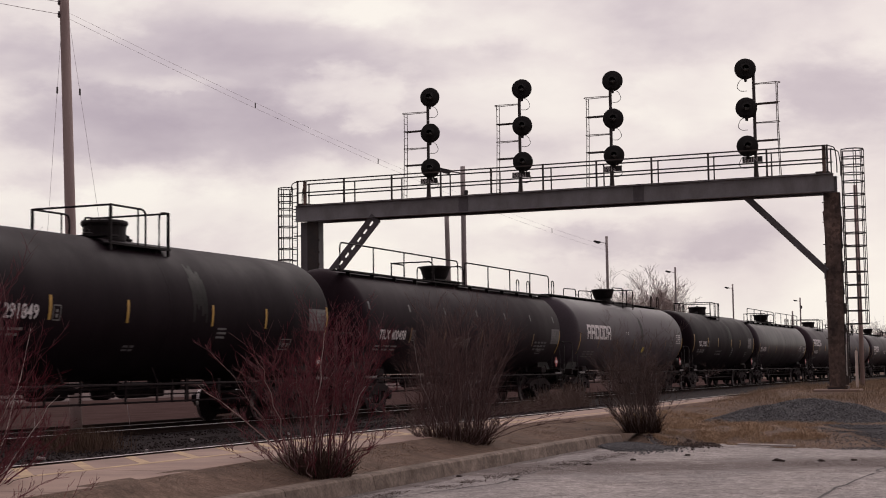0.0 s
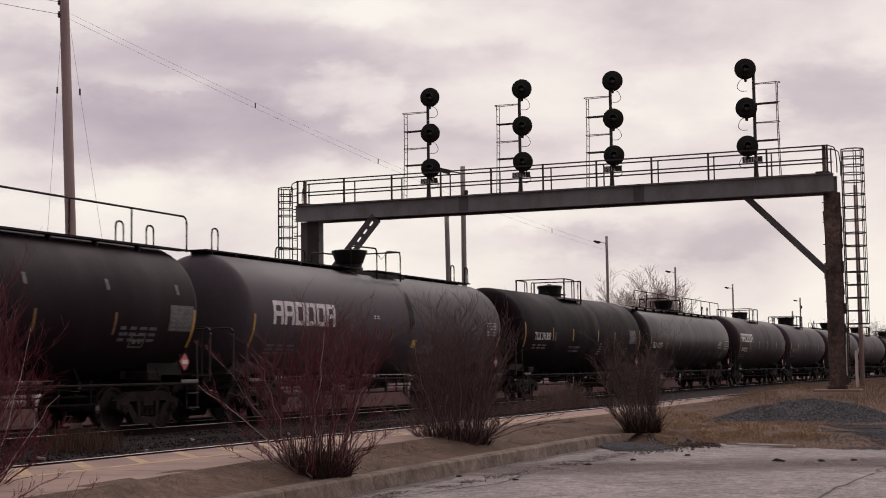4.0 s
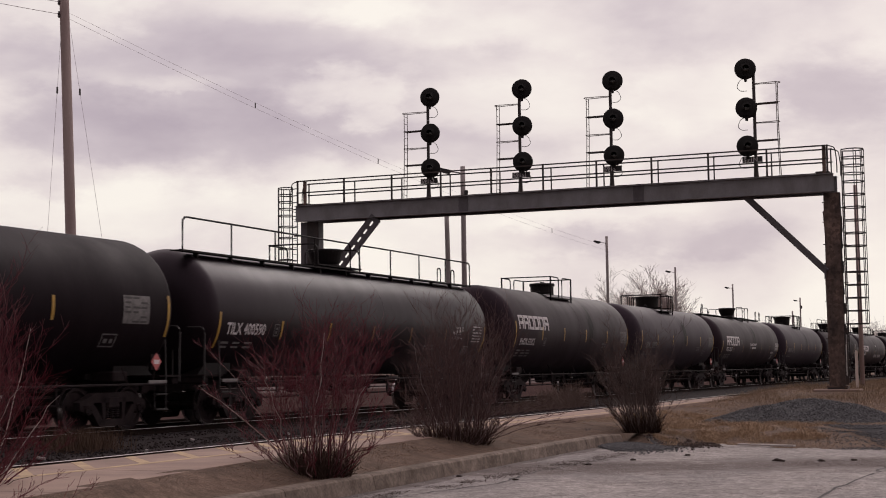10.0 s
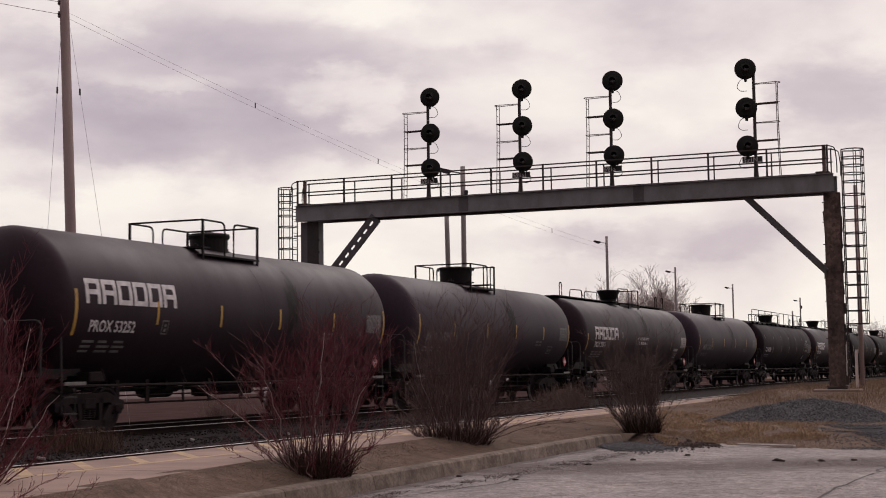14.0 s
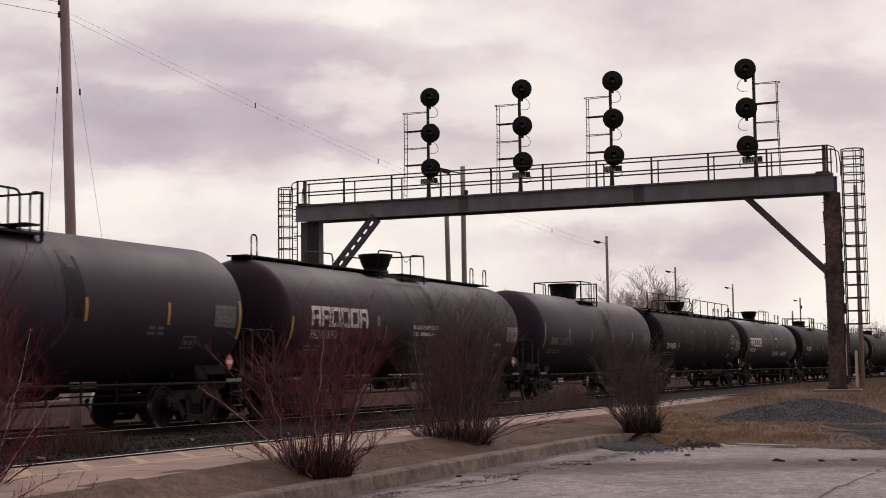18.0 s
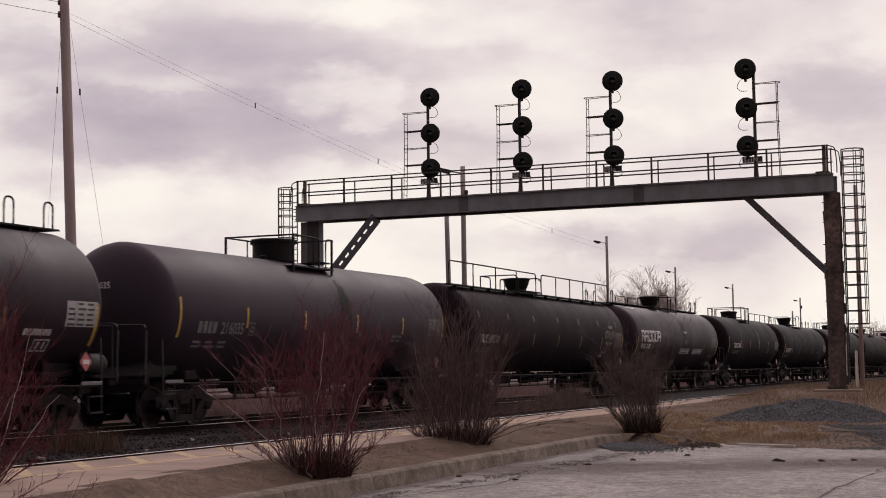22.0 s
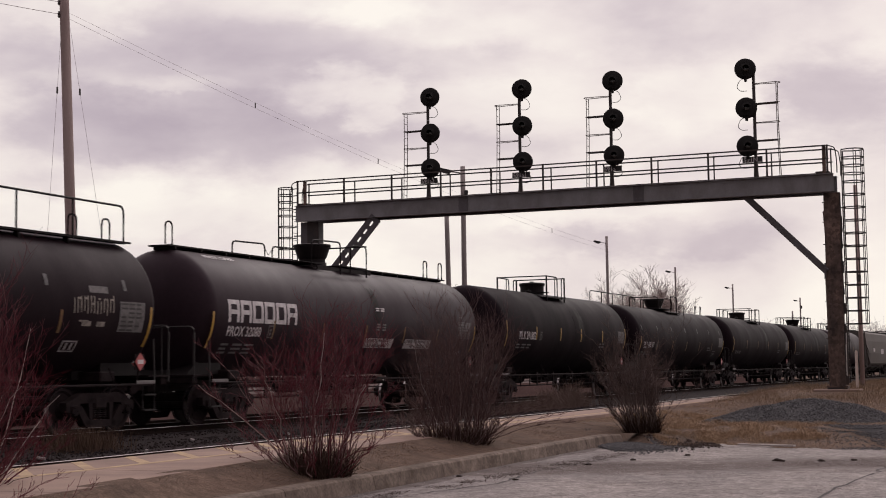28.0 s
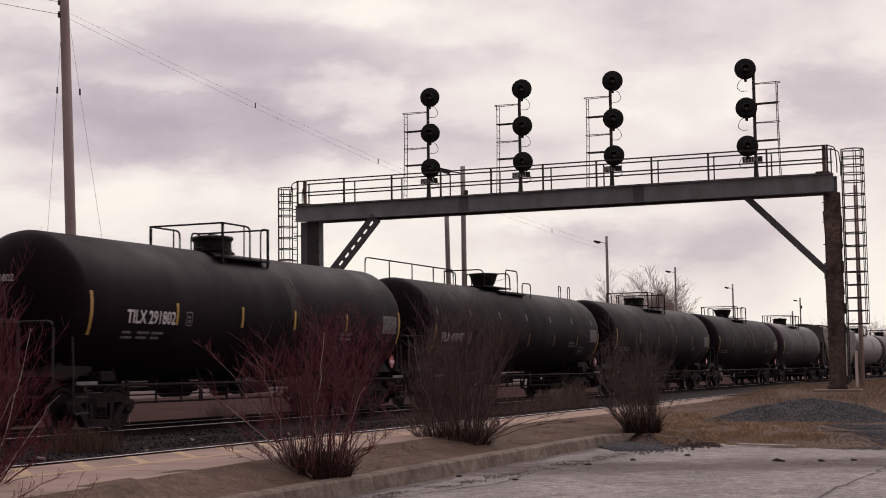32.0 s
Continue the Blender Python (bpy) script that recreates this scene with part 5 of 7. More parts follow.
def top_short(car, no, x, RAD):
    """A short platform round the valve housing with a railing across each of its ends."""
    T = ZC + RAD
    kind = "dome_big" if no in (6, 8) else "dome_plain" if no % 2 or no == 0 else "dome_flared"
    put("valve_housing", S[kind], None, car, pose(x, 0, T - 0.06), "black valve housing")
    T = ZC + 1.49
    a, la, b, lb = SHORT.get(no, (-1.16, 1.25, 0.95, 0.35))
    a, b = x + a, x + b
    for k in (-1, 1):
        bm = B()
        box(bm, ((a + b) / 2, k * 0.84, T - 0.16), (b - a + 0.1, 0.36, 0.025))
        box(bm, ((a + b) / 2, k * 1.02, T - 0.16), (b - a + 0.1, 0.025, 0.045))
        for q in (a + 0.3, b - 0.3):
            box(bm, (q, k * 0.85, T - 0.3), (0.06, 0.1, 0.30))
        part("side_platform", bm, "end_black", car)
    for q in (a + 0.2, b - 0.2):
        if abs(q - x) > 0.75:
            bm = B()
            box(bm, (q, 0, T + 0.02), (0.4, 1.9, 0.04))
            part("cross_platform", bm, "end_black", car)
    z0, z1 = T - 0.2, T + 0.64
    y = 1.0
    for e, r in ((a, la), (b, -lb)):
        bm = B()
        hoop(bm, [(e + r, -y, z0), (e + r, -y, z1), (e, -y, z1)])
        hoop(bm, [(e + r, y, z0), (e + r, y, z1), (e, y, z1)])
        pipe(bm, [(e, -y - 0.02, z1), (e, y + 0.02, z1)], 0.024, 6)
        part("railing", bm, "end_black", car)
        for k in (-1, 1):
            bm = B()
            box(bm, (e, k * y, (z0 + z1) / 2 - 0.05), (0.05, 0.05, z1 - z0 + 0.12))
            part("corner_post", bm, "end_black", car)
            if abs(r) > 1.2:
                bm = B()
                rod(bm, (e + r * 0.78, k * y, z0), (e + r * 0.78, k * y, z1), 0.02, 6)
                part("railing_post", bm, "end_black", car)
    for i, dx in enumerate((-0.72, 0.74, 0.98)):
        bm = B()
        lathe(bm, [(0.09, 0.0), (0.09, 0.10), (0.12, 0.11), (0.12, 0.15), (0.05, 0.17), (0.05, 0.23), (0.001, 0.24)], 10)
        put("valve", mesh_of("valve", bm, "end_black"), None, car, pose(x + dx, 0.1 * (i - 1), T - 0.03))


def top_walkway(car, x, te, RAD):
    """A narrow full-length walkway with grab loops at its ends, and hoops about the housing."""
    T = ZC + RAD
    put("valve_housing", S["dome_flared"], None, car, pose(x, 0, T + 0.11), "black valve housing")
    bm = B()
    lathe(bm, [(0.40, T - 0.15), (0.40, T + 0.12)], 20)
    for v in bm.verts:
        v.co.x += x
    part("housing_neck", bm, "end_black", car, smooth=True)
    bm = B()
    box(bm, ((-te - 0.25 + x - 0.7) / 2, -0.05, T + 0.06), (x - 0.7 + te + 0.25, 0.58, 0.035))
    box(bm, ((te + 0.25 + x + 0.6) / 2, -0.05, T + 0.06), (te + 0.25 - x - 0.6, 0.58, 0.035))
    k = -te
    while k < te:
        if abs(k - x) > 0.8:
            box(bm, (k, -0.05, T + 0.02), (0.06, 0.6, 0.08))
        k += 1.1
    part("walkway", bm, "end_black", car, "dark grating walkway along the tank top")
    for q in (-te + (0.15 if x > -0.4 else -0.25), te - 1.3, te - 0.1):
        put("grab_loop", S["loop"], None, car, pose(q, -0.32, T + 0.08))
    bm = B()
    box(bm, (x + 1.1, 0, T + 0.03), (1.6, 1.5, 0.03)); box(bm, (x - 1.2, 0, T + 0.03), (1.2, 1.4, 0.03))
    for k in (-1, 1):
        box(bm, (x + 0.1, k * 0.95, T - 0.12), (3.2, 0.04, 0.1))
    part("platform", bm, "end_black", car)
    z0, z1 = T - 0.25, T + 0.63
    for y, runs in ((-0.98, ((x - 1.85, x - 0.2), (x + 0.4, x + 1.4))), (0.98, ((x - 2.6, x - 0.9), (x - 0.5, x + 1.4)))):
        for s0, s1 in runs:
            bm = B()
            hoop(bm, [(s0, y, z0 + 0.1), (s0, y, z1 - 0.04), (s1, y, z1), (s1, y, z0)])
            part("railing", bm, "end_black", car)
        bm = B()
        a1, b0 = runs[0][1], runs[1][0]
        pipe(bm, [(a1, y, z1 - 0.12), ((a1 + b0) / 2, y, z1 - 0.3), (b0, y, z1 - 0.12)], 0.010, 4, 0.05)
        part("safety_chain", bm, "end_black", car)
    bm = B()
    hoop(bm, [(x + 1.4, -0.98, z1), (x + 1.4, 0.98, z1)])
    part("cross_rail", bm, "end_black", car)


FY = -0.88


def fence(car, y, s0, s1, z0, z1, gap=1.9):
    bm = B()
    hoop(bm, [(s0, y, z0), (s0, y, z1), (s1, y, z1), (s1, y, z0)])
    part("railing", bm, "end_black", car)
    n = max(1, round((s1 - s0) / gap))
    for i in range(1, n):
        bm = B()
        q = s0 + (s1 - s0) * i / n
        rod(bm, (q, y, z0), (q, y, z1), 0.022, 6)
        part("railing_post", bm, "end_black", car)


def top_fenced(car, x, te, RAD, runs, far=False):
    """A full-length walkway fenced along one edge, with hoops about the housing; runs: where each length of fence begins and ends."""
    T = ZC + RAD
    put("valve_housing", S["dome_flared"], None, car, pose(x, 0, T + 0.02), "black valve housing")
    y = -FY if far else FY
    k0 = 1 if far else -1
    bm = B()
    a, b = min(-te, runs[0][0]) - 0.1, max(te, runs[-1][1]) + 0.1
    box(bm, ((a + b) / 2, y - k0 * 0.14, T - 0.10), (b - a, 0.26, 0.02))
    box(bm, ((a + b) / 2, y + k0 * 0.0, T - 0.10), (b - a, 0.022, 0.04))
    k = a + 0.8
    while k < b - 0.7:
        box(bm, (k, y - k0 * 0.10, T - 0.2), (0.045, 0.12, 0.2))
        k += 1.5
    part("walkway", bm, "end_black", car, "dark grating walkway along the tank top")
    z0, z1 = T - 0.14, T + 0.66
    for s0, s1 in runs:
        fence(car, y, s0, s1, z0, z1)
    # railings across the platform on both sides of the housing
    h = T + 0.56
    for e, r in ((x - 1.8, 1.0), (x + 0.72, -0.5)):
        bm = B()
        hoop(bm, [(e + r, 0.75, T - 0.1), (e + r, 0.75, h), (e, 0.75, h)])
        pipe(bm, [(e, 0.77, h), (e, -0.62, h), (e, -0.72, h - 0.12), (e, -0.74, T - 0.05)], 0.024, 6, 0.1)
        rod(bm, (e, 0.75, T - 0.1), (e, 0.75, h), 0.024, 6)
        part("cross_railing", bm, "end_black", car)
    bm = B()
    pipe(bm, [(x - 1.8, -0.74, h - 0.15), (x - 0.6, -0.74, h - 0.35), (x + 0.6, -0.74, h - 0.15)] if far else [(runs[0][1], y, z1 - 0.12), ((runs[0][1] + runs[1][0]) / 2, y, z1 - 0.26), (runs[1][0], y, z1 - 0.12)], 0.009, 4, 0.1)
    part("safety_chain", bm, "end_black", car)
    if far:
        fence(car, -y, x - 0.1, x + 1.1, T - 0.25, T + 0.64, 1.2)
        fence(car, -y, x + 1.6, x + 2.5, T - 0.25, T + 0.25, 1.2)
        bm = B()
        box(bm, (x + 0.6, -y + 0.2, T - 0.17), (2.6, 0.44, 0.04))
        part("side_platform", bm, "end_black", car)
    bm = B()
    box(bm, (x - 0.5, 0, T + 0.0), (2.6, 1.5, 0.04))
    part("platform", bm, "end_black", car)
    for q in (te - 1.0, te + 0.15):
        put("grab_loop", S["loop"], None, car, pose(q, -0.2, T - 0.06))


def decal(car, me, x, z, mat, name="lettering", label="", off=0.008):
    w = wrap(me, x, z, off, r=TANK_R.get(car.name))
    w.materials.append(M[mat])
    return tagged(put(name, w, None, car, None, label), kind="stuff" if len(me.polygons) > 8 or "notice" in name or name in ("spill_stain", "stencil_box", "weight_stencil", "reporting_mark", "owner_mark", "car_number", "small_print", "paint_scrawl") else "")


TANK_R = {}


def data_panel(car, rng, x, z, w, h, back, ink, words=3):
    """A painted rectangle with rows of small print."""
    decal(car, bars([(0, 0, w, h)]), x, z, back, "data_panel", "faded data panel with small print")
    rows = max(2, int(h / 0.085))
    r = []
    for i in range(rows):
        y = h - (i + 0.75) * h / rows
        q = 0.05
        for k in range(words):
            wd = (w - 0.1) / words * rng.uniform(0.6, 0.92)
            if rng.random() < 0.88:
                r.append((q, y, wd, h / rows * 0.42))
            q += (w - 0.1) / words
    decal(car, bars(r), x, z, ink, "small_print", off=0.011)


def frame_mark(car, x, z, w, h):
    t = 0.035
    decal(car, bars([(0, 0, w, t), (0, h - t, w, t), (0, t, t, h - 2 * t), (w - t, t, t, h - 2 * t), (w * 0.25, h * 0.2, w * 0.16, h * 0.6), (w * 0.6, h * 0.2, w * 0.16, h * 0.6)]), x, z, "panel_white", "stencil_box")


def notice_words(car, x, z, size, mat):
    decal(car, text_mesh("IN CASE OF EMERGENCY", size), x, z + size * 1.15, mat, "emergency_notice", off=0.012)
    decal(car, text_mesh("CALL", size), x + 0.05, z, mat, "emergency_notice", off=0.012)
    decal(car, bars([(i * size * 0.62, 0, size * 0.45, size * 0.62) for i in range(11)]), x + 0.08 + size * 3.0, z, mat, "emergency_notice", off=0.012)


def scrawl(car, x, z):
    """Pale sprayed strokes, no word."""
    rng = random.Random(3)
    r = []
    for i in range(13):
        q = i * 0.105
        r.append((q, rng.uniform(0.0, 0.08), 0.035, rng.uniform(0.24, 0.36)))
        if i % 2:
            r.append((q + 0.035, rng.choice((0.05, 0.2, 0.3)), 0.075, 0.04))
    r.append((0.2, -0.14, 0.3, 0.035))
    decal(car, bars(r), x, z, "pale_scrawl", "paint_scrawl", "pale sprayed scrawl")


def side_marks(no, car, rng):
    """The notices, panels and stencils that each car carries."""
    if no == 0:
        data_panel(car, rng, 6.55, 2.20, 0.95, 0.56, "pale_panel", "grey_paint")
        decal(car, lines_of(rng, 3, 0.52, 0.05, 0.05, 1), 2.29, 2.14, "grey_paint", "weight_stencil")
        decal(car, lines_of(rng, 2, 0.45, 0.05, 0.04, 2), -1.06, 1.72, "pale_panel", "weight_stencil")
    elif no == 1:
        data_panel(car, rng, 7.22, 2.08, 0.90, 0.56, "pale_panel", "grey_paint")
        decal(car, lines_of(rng, 3, 1.35, 0.07, 0.06, 4), 5.52, 2.08, "pale_panel", "weight_stencil")
        scrawl(car, -1.98, 1.84)
    elif no == 2:
        decal(car, bars([(0, 0, 0.31, 0.25)]), 1.11, 1.84, "yellow_sign", "sticker", "bright yellow square sticker")
        decal(car, bars([(0, 0, 1.0, 0.28)]), 1.85, 1.68, "grey_paint", "notice_panel", "faded grey notice panel")
        decal(car, lines_of(rng, 2, 0.42, 0.035, 0.025, 2), -1.63, 2.66, "white_paint", "weight_stencil")
        data_panel(car, rng, 6.9, 2.26, 0.92, 0.48, "pale_panel", "white_paint")
        for i, (dx, line) in enumerate(((0.0, "NOT ODORIZED"), (0.18, "LIQUEFIED"), (0.16, "PETROLEUM"), (0.36, "GAS"))):
            decal(car, text_mesh(line, 0.13), 5.55 + dx, 2.42 - 0.14 * i, "grey_paint", "lettering")
    elif no == 3:
        notice_words(car, -2.36, 1.80, 0.125, "grey_paint")
        decal(car, lines_of(rng, 5, 0.5, 0.055, 0.055, 1), 1.54, 2.12, "grey_paint", "weight_stencil")
        data_panel(car, rng, 5.80, 2.20, 0.93, 0.58, "grey_paint", "print_dark")
    elif no == 4:
        data_panel(car, rng, 6.84, 2.03, 0.90, 0.57, "sign_dark", "white_paint")
        decal(car, text_mesh("LIQUEFIED", 0.15), 5.27, 2.28, "white_paint", "lettering")
        decal(car, text_mesh("PETROLEUM GAS", 0.12), 5.25, 2.13, "white_paint", "lettering")
        decal(car, lines_of(rng, 2, 0.7, 0.065, 0.012, 3), 5.52, 2.44, "panel_white", "weight_stencil")
        frame_mark(car, 6.36, 1.66, 0.42, 0.30)
        decal(car, lines_of(rng, 3, 0.5, 0.045, 0.03, 2), 5.32, 1.90, "grey_paint", "weight_stencil")
        decal(car, lines_of(rng, 2, 0.85, 0.07, 0.03, 4), 3.28, 1.87, "grey_paint", "emergency_notice")
    elif no == 7:
        notice_words(car, -0.75, 2.19, 0.165, "white_paint")
        data_panel(car, rng, 7.05, 2.10, 0.97, 0.50, "panel_white", "print_dark")
        decal(car, bars([(0, 0, 0.8, 0.13)]), 5.90, 1.92, "panel_white", "notice_panel", "small white notice panel")
        frame_mark(car, 6.30, 1.62, 0.46, 0.28)
        decal(car, bars([(0, 0, 0.2, 0.27)]), -3.20, 2.41, "grey_paint", "stencil_box")
    elif no == 9:
        data_panel(car, rng, 7.35, 2.03, 0.86, 0.62, "grey_paint", "print_dark")
        scrawl(car, 5.85, 2.34)
        decal(car, lines_of(rng, 1, 0.95, 0.10, 0.05, 2), 6.15, 2.12, "pale_scrawl", "weight_stencil")
        decal(car, bars([(0, 0, 0.62, 0.14)]), 6.35, 2.78, "grey_paint", "notice_panel", "faded grey notice panel")
        frame_mark(car, 5.75, 1.62, 0.46, 0.26)
    elif no == 10:
        me = text_mesh("PROX 32088", 0.24)
        decal(car, me, -7.15, 3.84, "white_paint", "reporting_mark")
        for q in (-0.08, 2.50):
            decal(car, bars([(0, 0, 1.80 if q < 0 else 1.92, 0.29)]), q, 1.81, "panel_white", "notice_panel", "white notice panel with dark print")
        notice_words(car, -0.02, 1.84, 0.125, "print_dark")
        decal(car, text_mesh("LIQUEFIED PETROLEUM GAS", 0.118), 2.53, 1.98, "print_dark", "lettering", off=0.012)
        decal(car, text_mesh("NOT ODORIZED", 0.118), 2.95, 1.84, "print_dark", "lettering", off=0.012)
        data_panel(car, rng, 6.38, 2.15, 1.0, 0.52, "grey_paint", "print_dark")
        decal(car, lines_of(rng, 1, 0.35, 0.05, 0.03, 2), 6.46, 2.78, "grey_paint", "weight_stencil")
        decal(car, lines_of(rng, 2, 0.62, 0.035, 0.025, 2), 0.47, 2.88, "white_paint", "weight_stencil")
        decal(car, lines_of(rng, 3, 0.72, 0.045, 0.03, 2), 0.48, 2.43, "grey_paint", "weight_stencil")
        frame_mark(car, 6.50, 1.66, 0.46, 0.12)
    else:
        te = TE[no]
        data_panel(car, rng, te - 1.1, 2.20, 0.9, 0.5, "pale_panel", "grey_paint")
        decal(car, lines_of(rng, 2, 0.7, 0.07, 0.05, 2), te - 3.6, 2.1, "pale_panel", "weight_stencil")


# the yellow stripes along each car's side, from its middle
STRIPES = {0: (-3.67, -1.19, 2.03, 4.40), 1: (-5.3, -2.76, 0.30, 2.77, 5.3), 2: (-5.6, -2.97, -0.38, 2.35, 5.0), 3: (-4.4, -2.0, 1.22, 3.56),
           4: (-5.49, -2.96, -0.36, 2.16, 4.73), 5: (-4.10, -1.60, 1.08, 3.9), 6: (-4.31, -1.49, 1.24, 4.1), 7: (-5.25, -2.6, 0.11, 2.75, 5.28),
           8: (-4.36, -1.54, 1.38, 4.3), 10: (-5.2, -2.64, -0.14, 2.37, 4.78), 11: (-4.14, -1.43, 1.07, 3.9)}
TE = {}


def tank_car(no, s0, s1, dome, kind, mat, look_words, logo=None, number="", start=1.0):
    """A tank car between the couplings at s0 and s1 (where they stand at 19 s)."""
    mid, half = (s0 + s1) / 2, (s1 - s0) / 2
    car = tagged(empty("tank_car"), look_words, "tank car", "cars of the train")
    x = dome - mid
    rng = random.Random(no)
    R = 1.58 if no == 5 else 1.535 if kind == "short" else RAD
    TANK_R[car.name] = R
    underframe(car, half)
    slide = -0.235 if no == 4 else 0.0
    te = TE[no] = tank_body(car, half, mat, R, {3: -0.15, 4: -0.065, 8: 0.27, 10: 0.08, 11: 0.18}.get(no, 0.0), slide)
    if kind == "short":
        top_short(car, no, x, R)
        # a dried spill down the side from the platform
        sp = []
        for i in range(7):
            w = rng.uniform(0.05, 0.16)
            sp.append((i * 0.085, 1.15 - rng.uniform(0.3, 1.1), w * 0.5 + 0.03, 1.0))
        decal(car, bars(sp), x + 1.1 + rng.uniform(-0.2, 0.2), 2.05, "spill", "spill_stain", "dried black spill below the platform", off=0.004)
    elif kind == "walk":
        top_walkway(car, x, te, R)
        sp = [(i * 0.07, 1.2 - rng.uniform(0.2, 1.0), rng.uniform(0.05, 0.10), 1.0) for i in range(5)]
        decal(car, bars(sp), x + 0.9, 2.0, "spill", "spill_stain", "dried black spill below the platform", off=0.004)
    elif no == 12:
        top_fenced(car, x, te, R, ((-te, x - 0.7),), True)
    else:
        top_fenced(car, x, te, R, {1: ((-8.7, x - 0.16), (x + 0.42, te + 0.6)), 4: ((-9.0, x - 0.16), (x + 0.40, te)), 9: ((-9.2, x - 0.3), (x + 0.3, 8.3))}[no])
    for k in (-1, 1):
        make_truck(car, k * (half - 2.45))
    drop = pose(0, 0, ZC, {"short": 0, "fence": 10, "walk": 10}[kind], 0, 0) @ Matrix.Diagonal((1, R / RAD, R / RAD, 1)) @ pose(0, 0, -ZC)
    for q in (slide - te + 0.05 - (0.25 if no == 10 else 0), slide + te - 0.02):
        put("reflective_stripe", S["end_stripe_dull" if no in (1, 9) and q < 0 else "end_stripe"], None, car, pose(q, 0, 0) @ drop)
    k = 2 * te / 15.0
    for i, q in enumerate(STRIPES.get(no) or [-te + ((3.2 + 2.82 * i) * k if kind == "short" else (2.72 + 2.55 * i) * min(k, 1.08)) for i in range(4 if kind == "short" else 5)]):
        # car 4 past its second stripe: weaker reflection put into the tape colour
        put("reflective_stripe", S["stripe" if (kind == "short" or no == 4 and i < 2) and no < 12 else "stripe_dull"], None, car, pose(q, 0, 0) @ drop)
    left = -(half - 1.27) + start
    if logo:
        w, h = logo
        decal(car, logo_blocks(h, w), left - (0.15 if no == 5 else 0), 2.56 if no == 5 else 2.33, "white_paint", "owner_mark", "white block owner's mark")
    if number:
        z = 2.02 if logo else (2.06 if kind == "fence" or no in (6, 8) else 2.22)
        sz = 0.33 if logo else 0.385
        mark = CODES.get(no, "")
        me = text_mesh((mark + " " if mark else "") + number, sz)
        me.transform(Matrix.Diagonal((0.86, 1, 1, 1)))
        if mark:
            decal(car, me, left + 0.02, z, "white_paint", "reporting_mark")
        else:
            decal(car, bars([(i * sz * 0.52, 0, sz * 0.38, sz * 0.70) for i in range(4)]), left + 0.02, z, "grey_paint", "reporting_mark")
            decal(car, me, left + 0.02 + sz * 2.45, z, "grey_paint", "car_number")
        decal(car, bars([(0, 0, 0.24, 0.025), (0, 0.28, 0.24, 0.025), (0, 0.025, 0.025, 0.255), (0.215, 0.025, 0.025, 0.255), (0.08, 0.06, 0.08, 0.07), (0.08, 0.16, 0.08, 0.06)]), left + sz * (7.6 if no == 5 else 5.7), z - 0.02, "grey_paint", "stencil_box")
    decal(car, lines_of(rng, 3 if logo else 2, 1.55, 0.055, 0.055, 3), left - 0.05, (1.80 if logo else z - 0.22 if number else 2.0), "grey_paint", "weight_stencil")
    if kind == "fence" and no != 4:
        for q in (-8.1, -5.4, -2.77, -0.11, 2.45, 5.0, 7.5):
            decal(car, bars([(0, 0, 0.11, 0.23)]), q, 2.86, "pale_panel", "tack_patch", "small pale patch")
    side_marks(no, car, rng)
    if number:
        # the number again on the tank's head
        me = text_mesh(number, 0.20)
        me.materials.append(M["white_paint"])
        put("head_number", me, None, car, pose(slide - te - 0.645, (0.22 if no == 5 else 0.45) if len(number) == 5 else 0.40, 3.02 if no != 5 else 3.34, 90, 0, -90))
    if no in (2, 7):
        bm = B()
        lathe(bm, [(0.06, -0.36), (0.17, -0.33), (0.21, -0.26), (0.21, 0.26), (0.17, 0.33), (0.06, 0.36)], 18, "X")
        for q in (-0.18, 0.18):
            lathe(bm, [(0.205, q - 0.02), (0.218, q - 0.015), (0.218, q + 0.015), (0.205, q + 0.02)], 18, "X", close=False)
        box(bm, (0.0, 0.1, -0.22), (0.5, 0.12, 0.06))
        for v in bm.verts:
            v.co += Vector((half - 1.02, -1.12, 1.38))
        part("air_tank", bm, "hand_rail", car, "grey air tank on the end platform", smooth=True)
    pl = put("placard", S["placard"], None, car, pose(te - 0.35, -1.45, 1.42), "red diamond hazard placard with a white band")
    put("placard_band", S["placard_band"], None, pl)
    pl = put("placard", S["placard"], None, car, pose(-(half - 0.60), 0.30, 1.46, 0, 0, -90), "red diamond hazard placard with a white band")
    put("placard_band", S["placard_band"], None, pl)
    bm = B()
    box(bm, (-(half - 0.62), 0.30, 1.46), (0.02, 0.33, 0.33)); box(bm, (-(half - 0.66), 0.30, 1.22), (0.04, 0.05, 0.40))
    part("placard_holder", bm, "steel_dark", car)
    bm = B()
    box(bm, (te - 0.35, -1.42, 1.42), (0.33, 0.02, 0.33)); rod(bm, (te - 0.35, -1.41, 1.26), (te - 0.35, -1.36, 1.02), 0.02, 5)
    part("placard_holder", bm, "steel_dark", car)
    if (kind != "short" or no % 3 == 0) and no not in (4, 7, 9, 10):
        decal(car, bars([(0, 0, 0.5, 0.03), (0, 0.27, 0.5, 0.03), (0, 0.03, 0.03, 0.24), (0.47, 0.03, 0.03, 0.24), (0.1, 0.09, 0.12, 0.1), (0.3, 0.09, 0.1, 0.1)]), te - 2.2, 1.72, "grey_paint", "stencil_box")
    return car, mid


CODES = {0: "TILX", 1: "TILX", 3: "TILX", 4: "TILX", 5: "PROX", 7: "PRDX", 9: "TILX", 10: "PROX", 11: "TILX", 12: "TILX"}
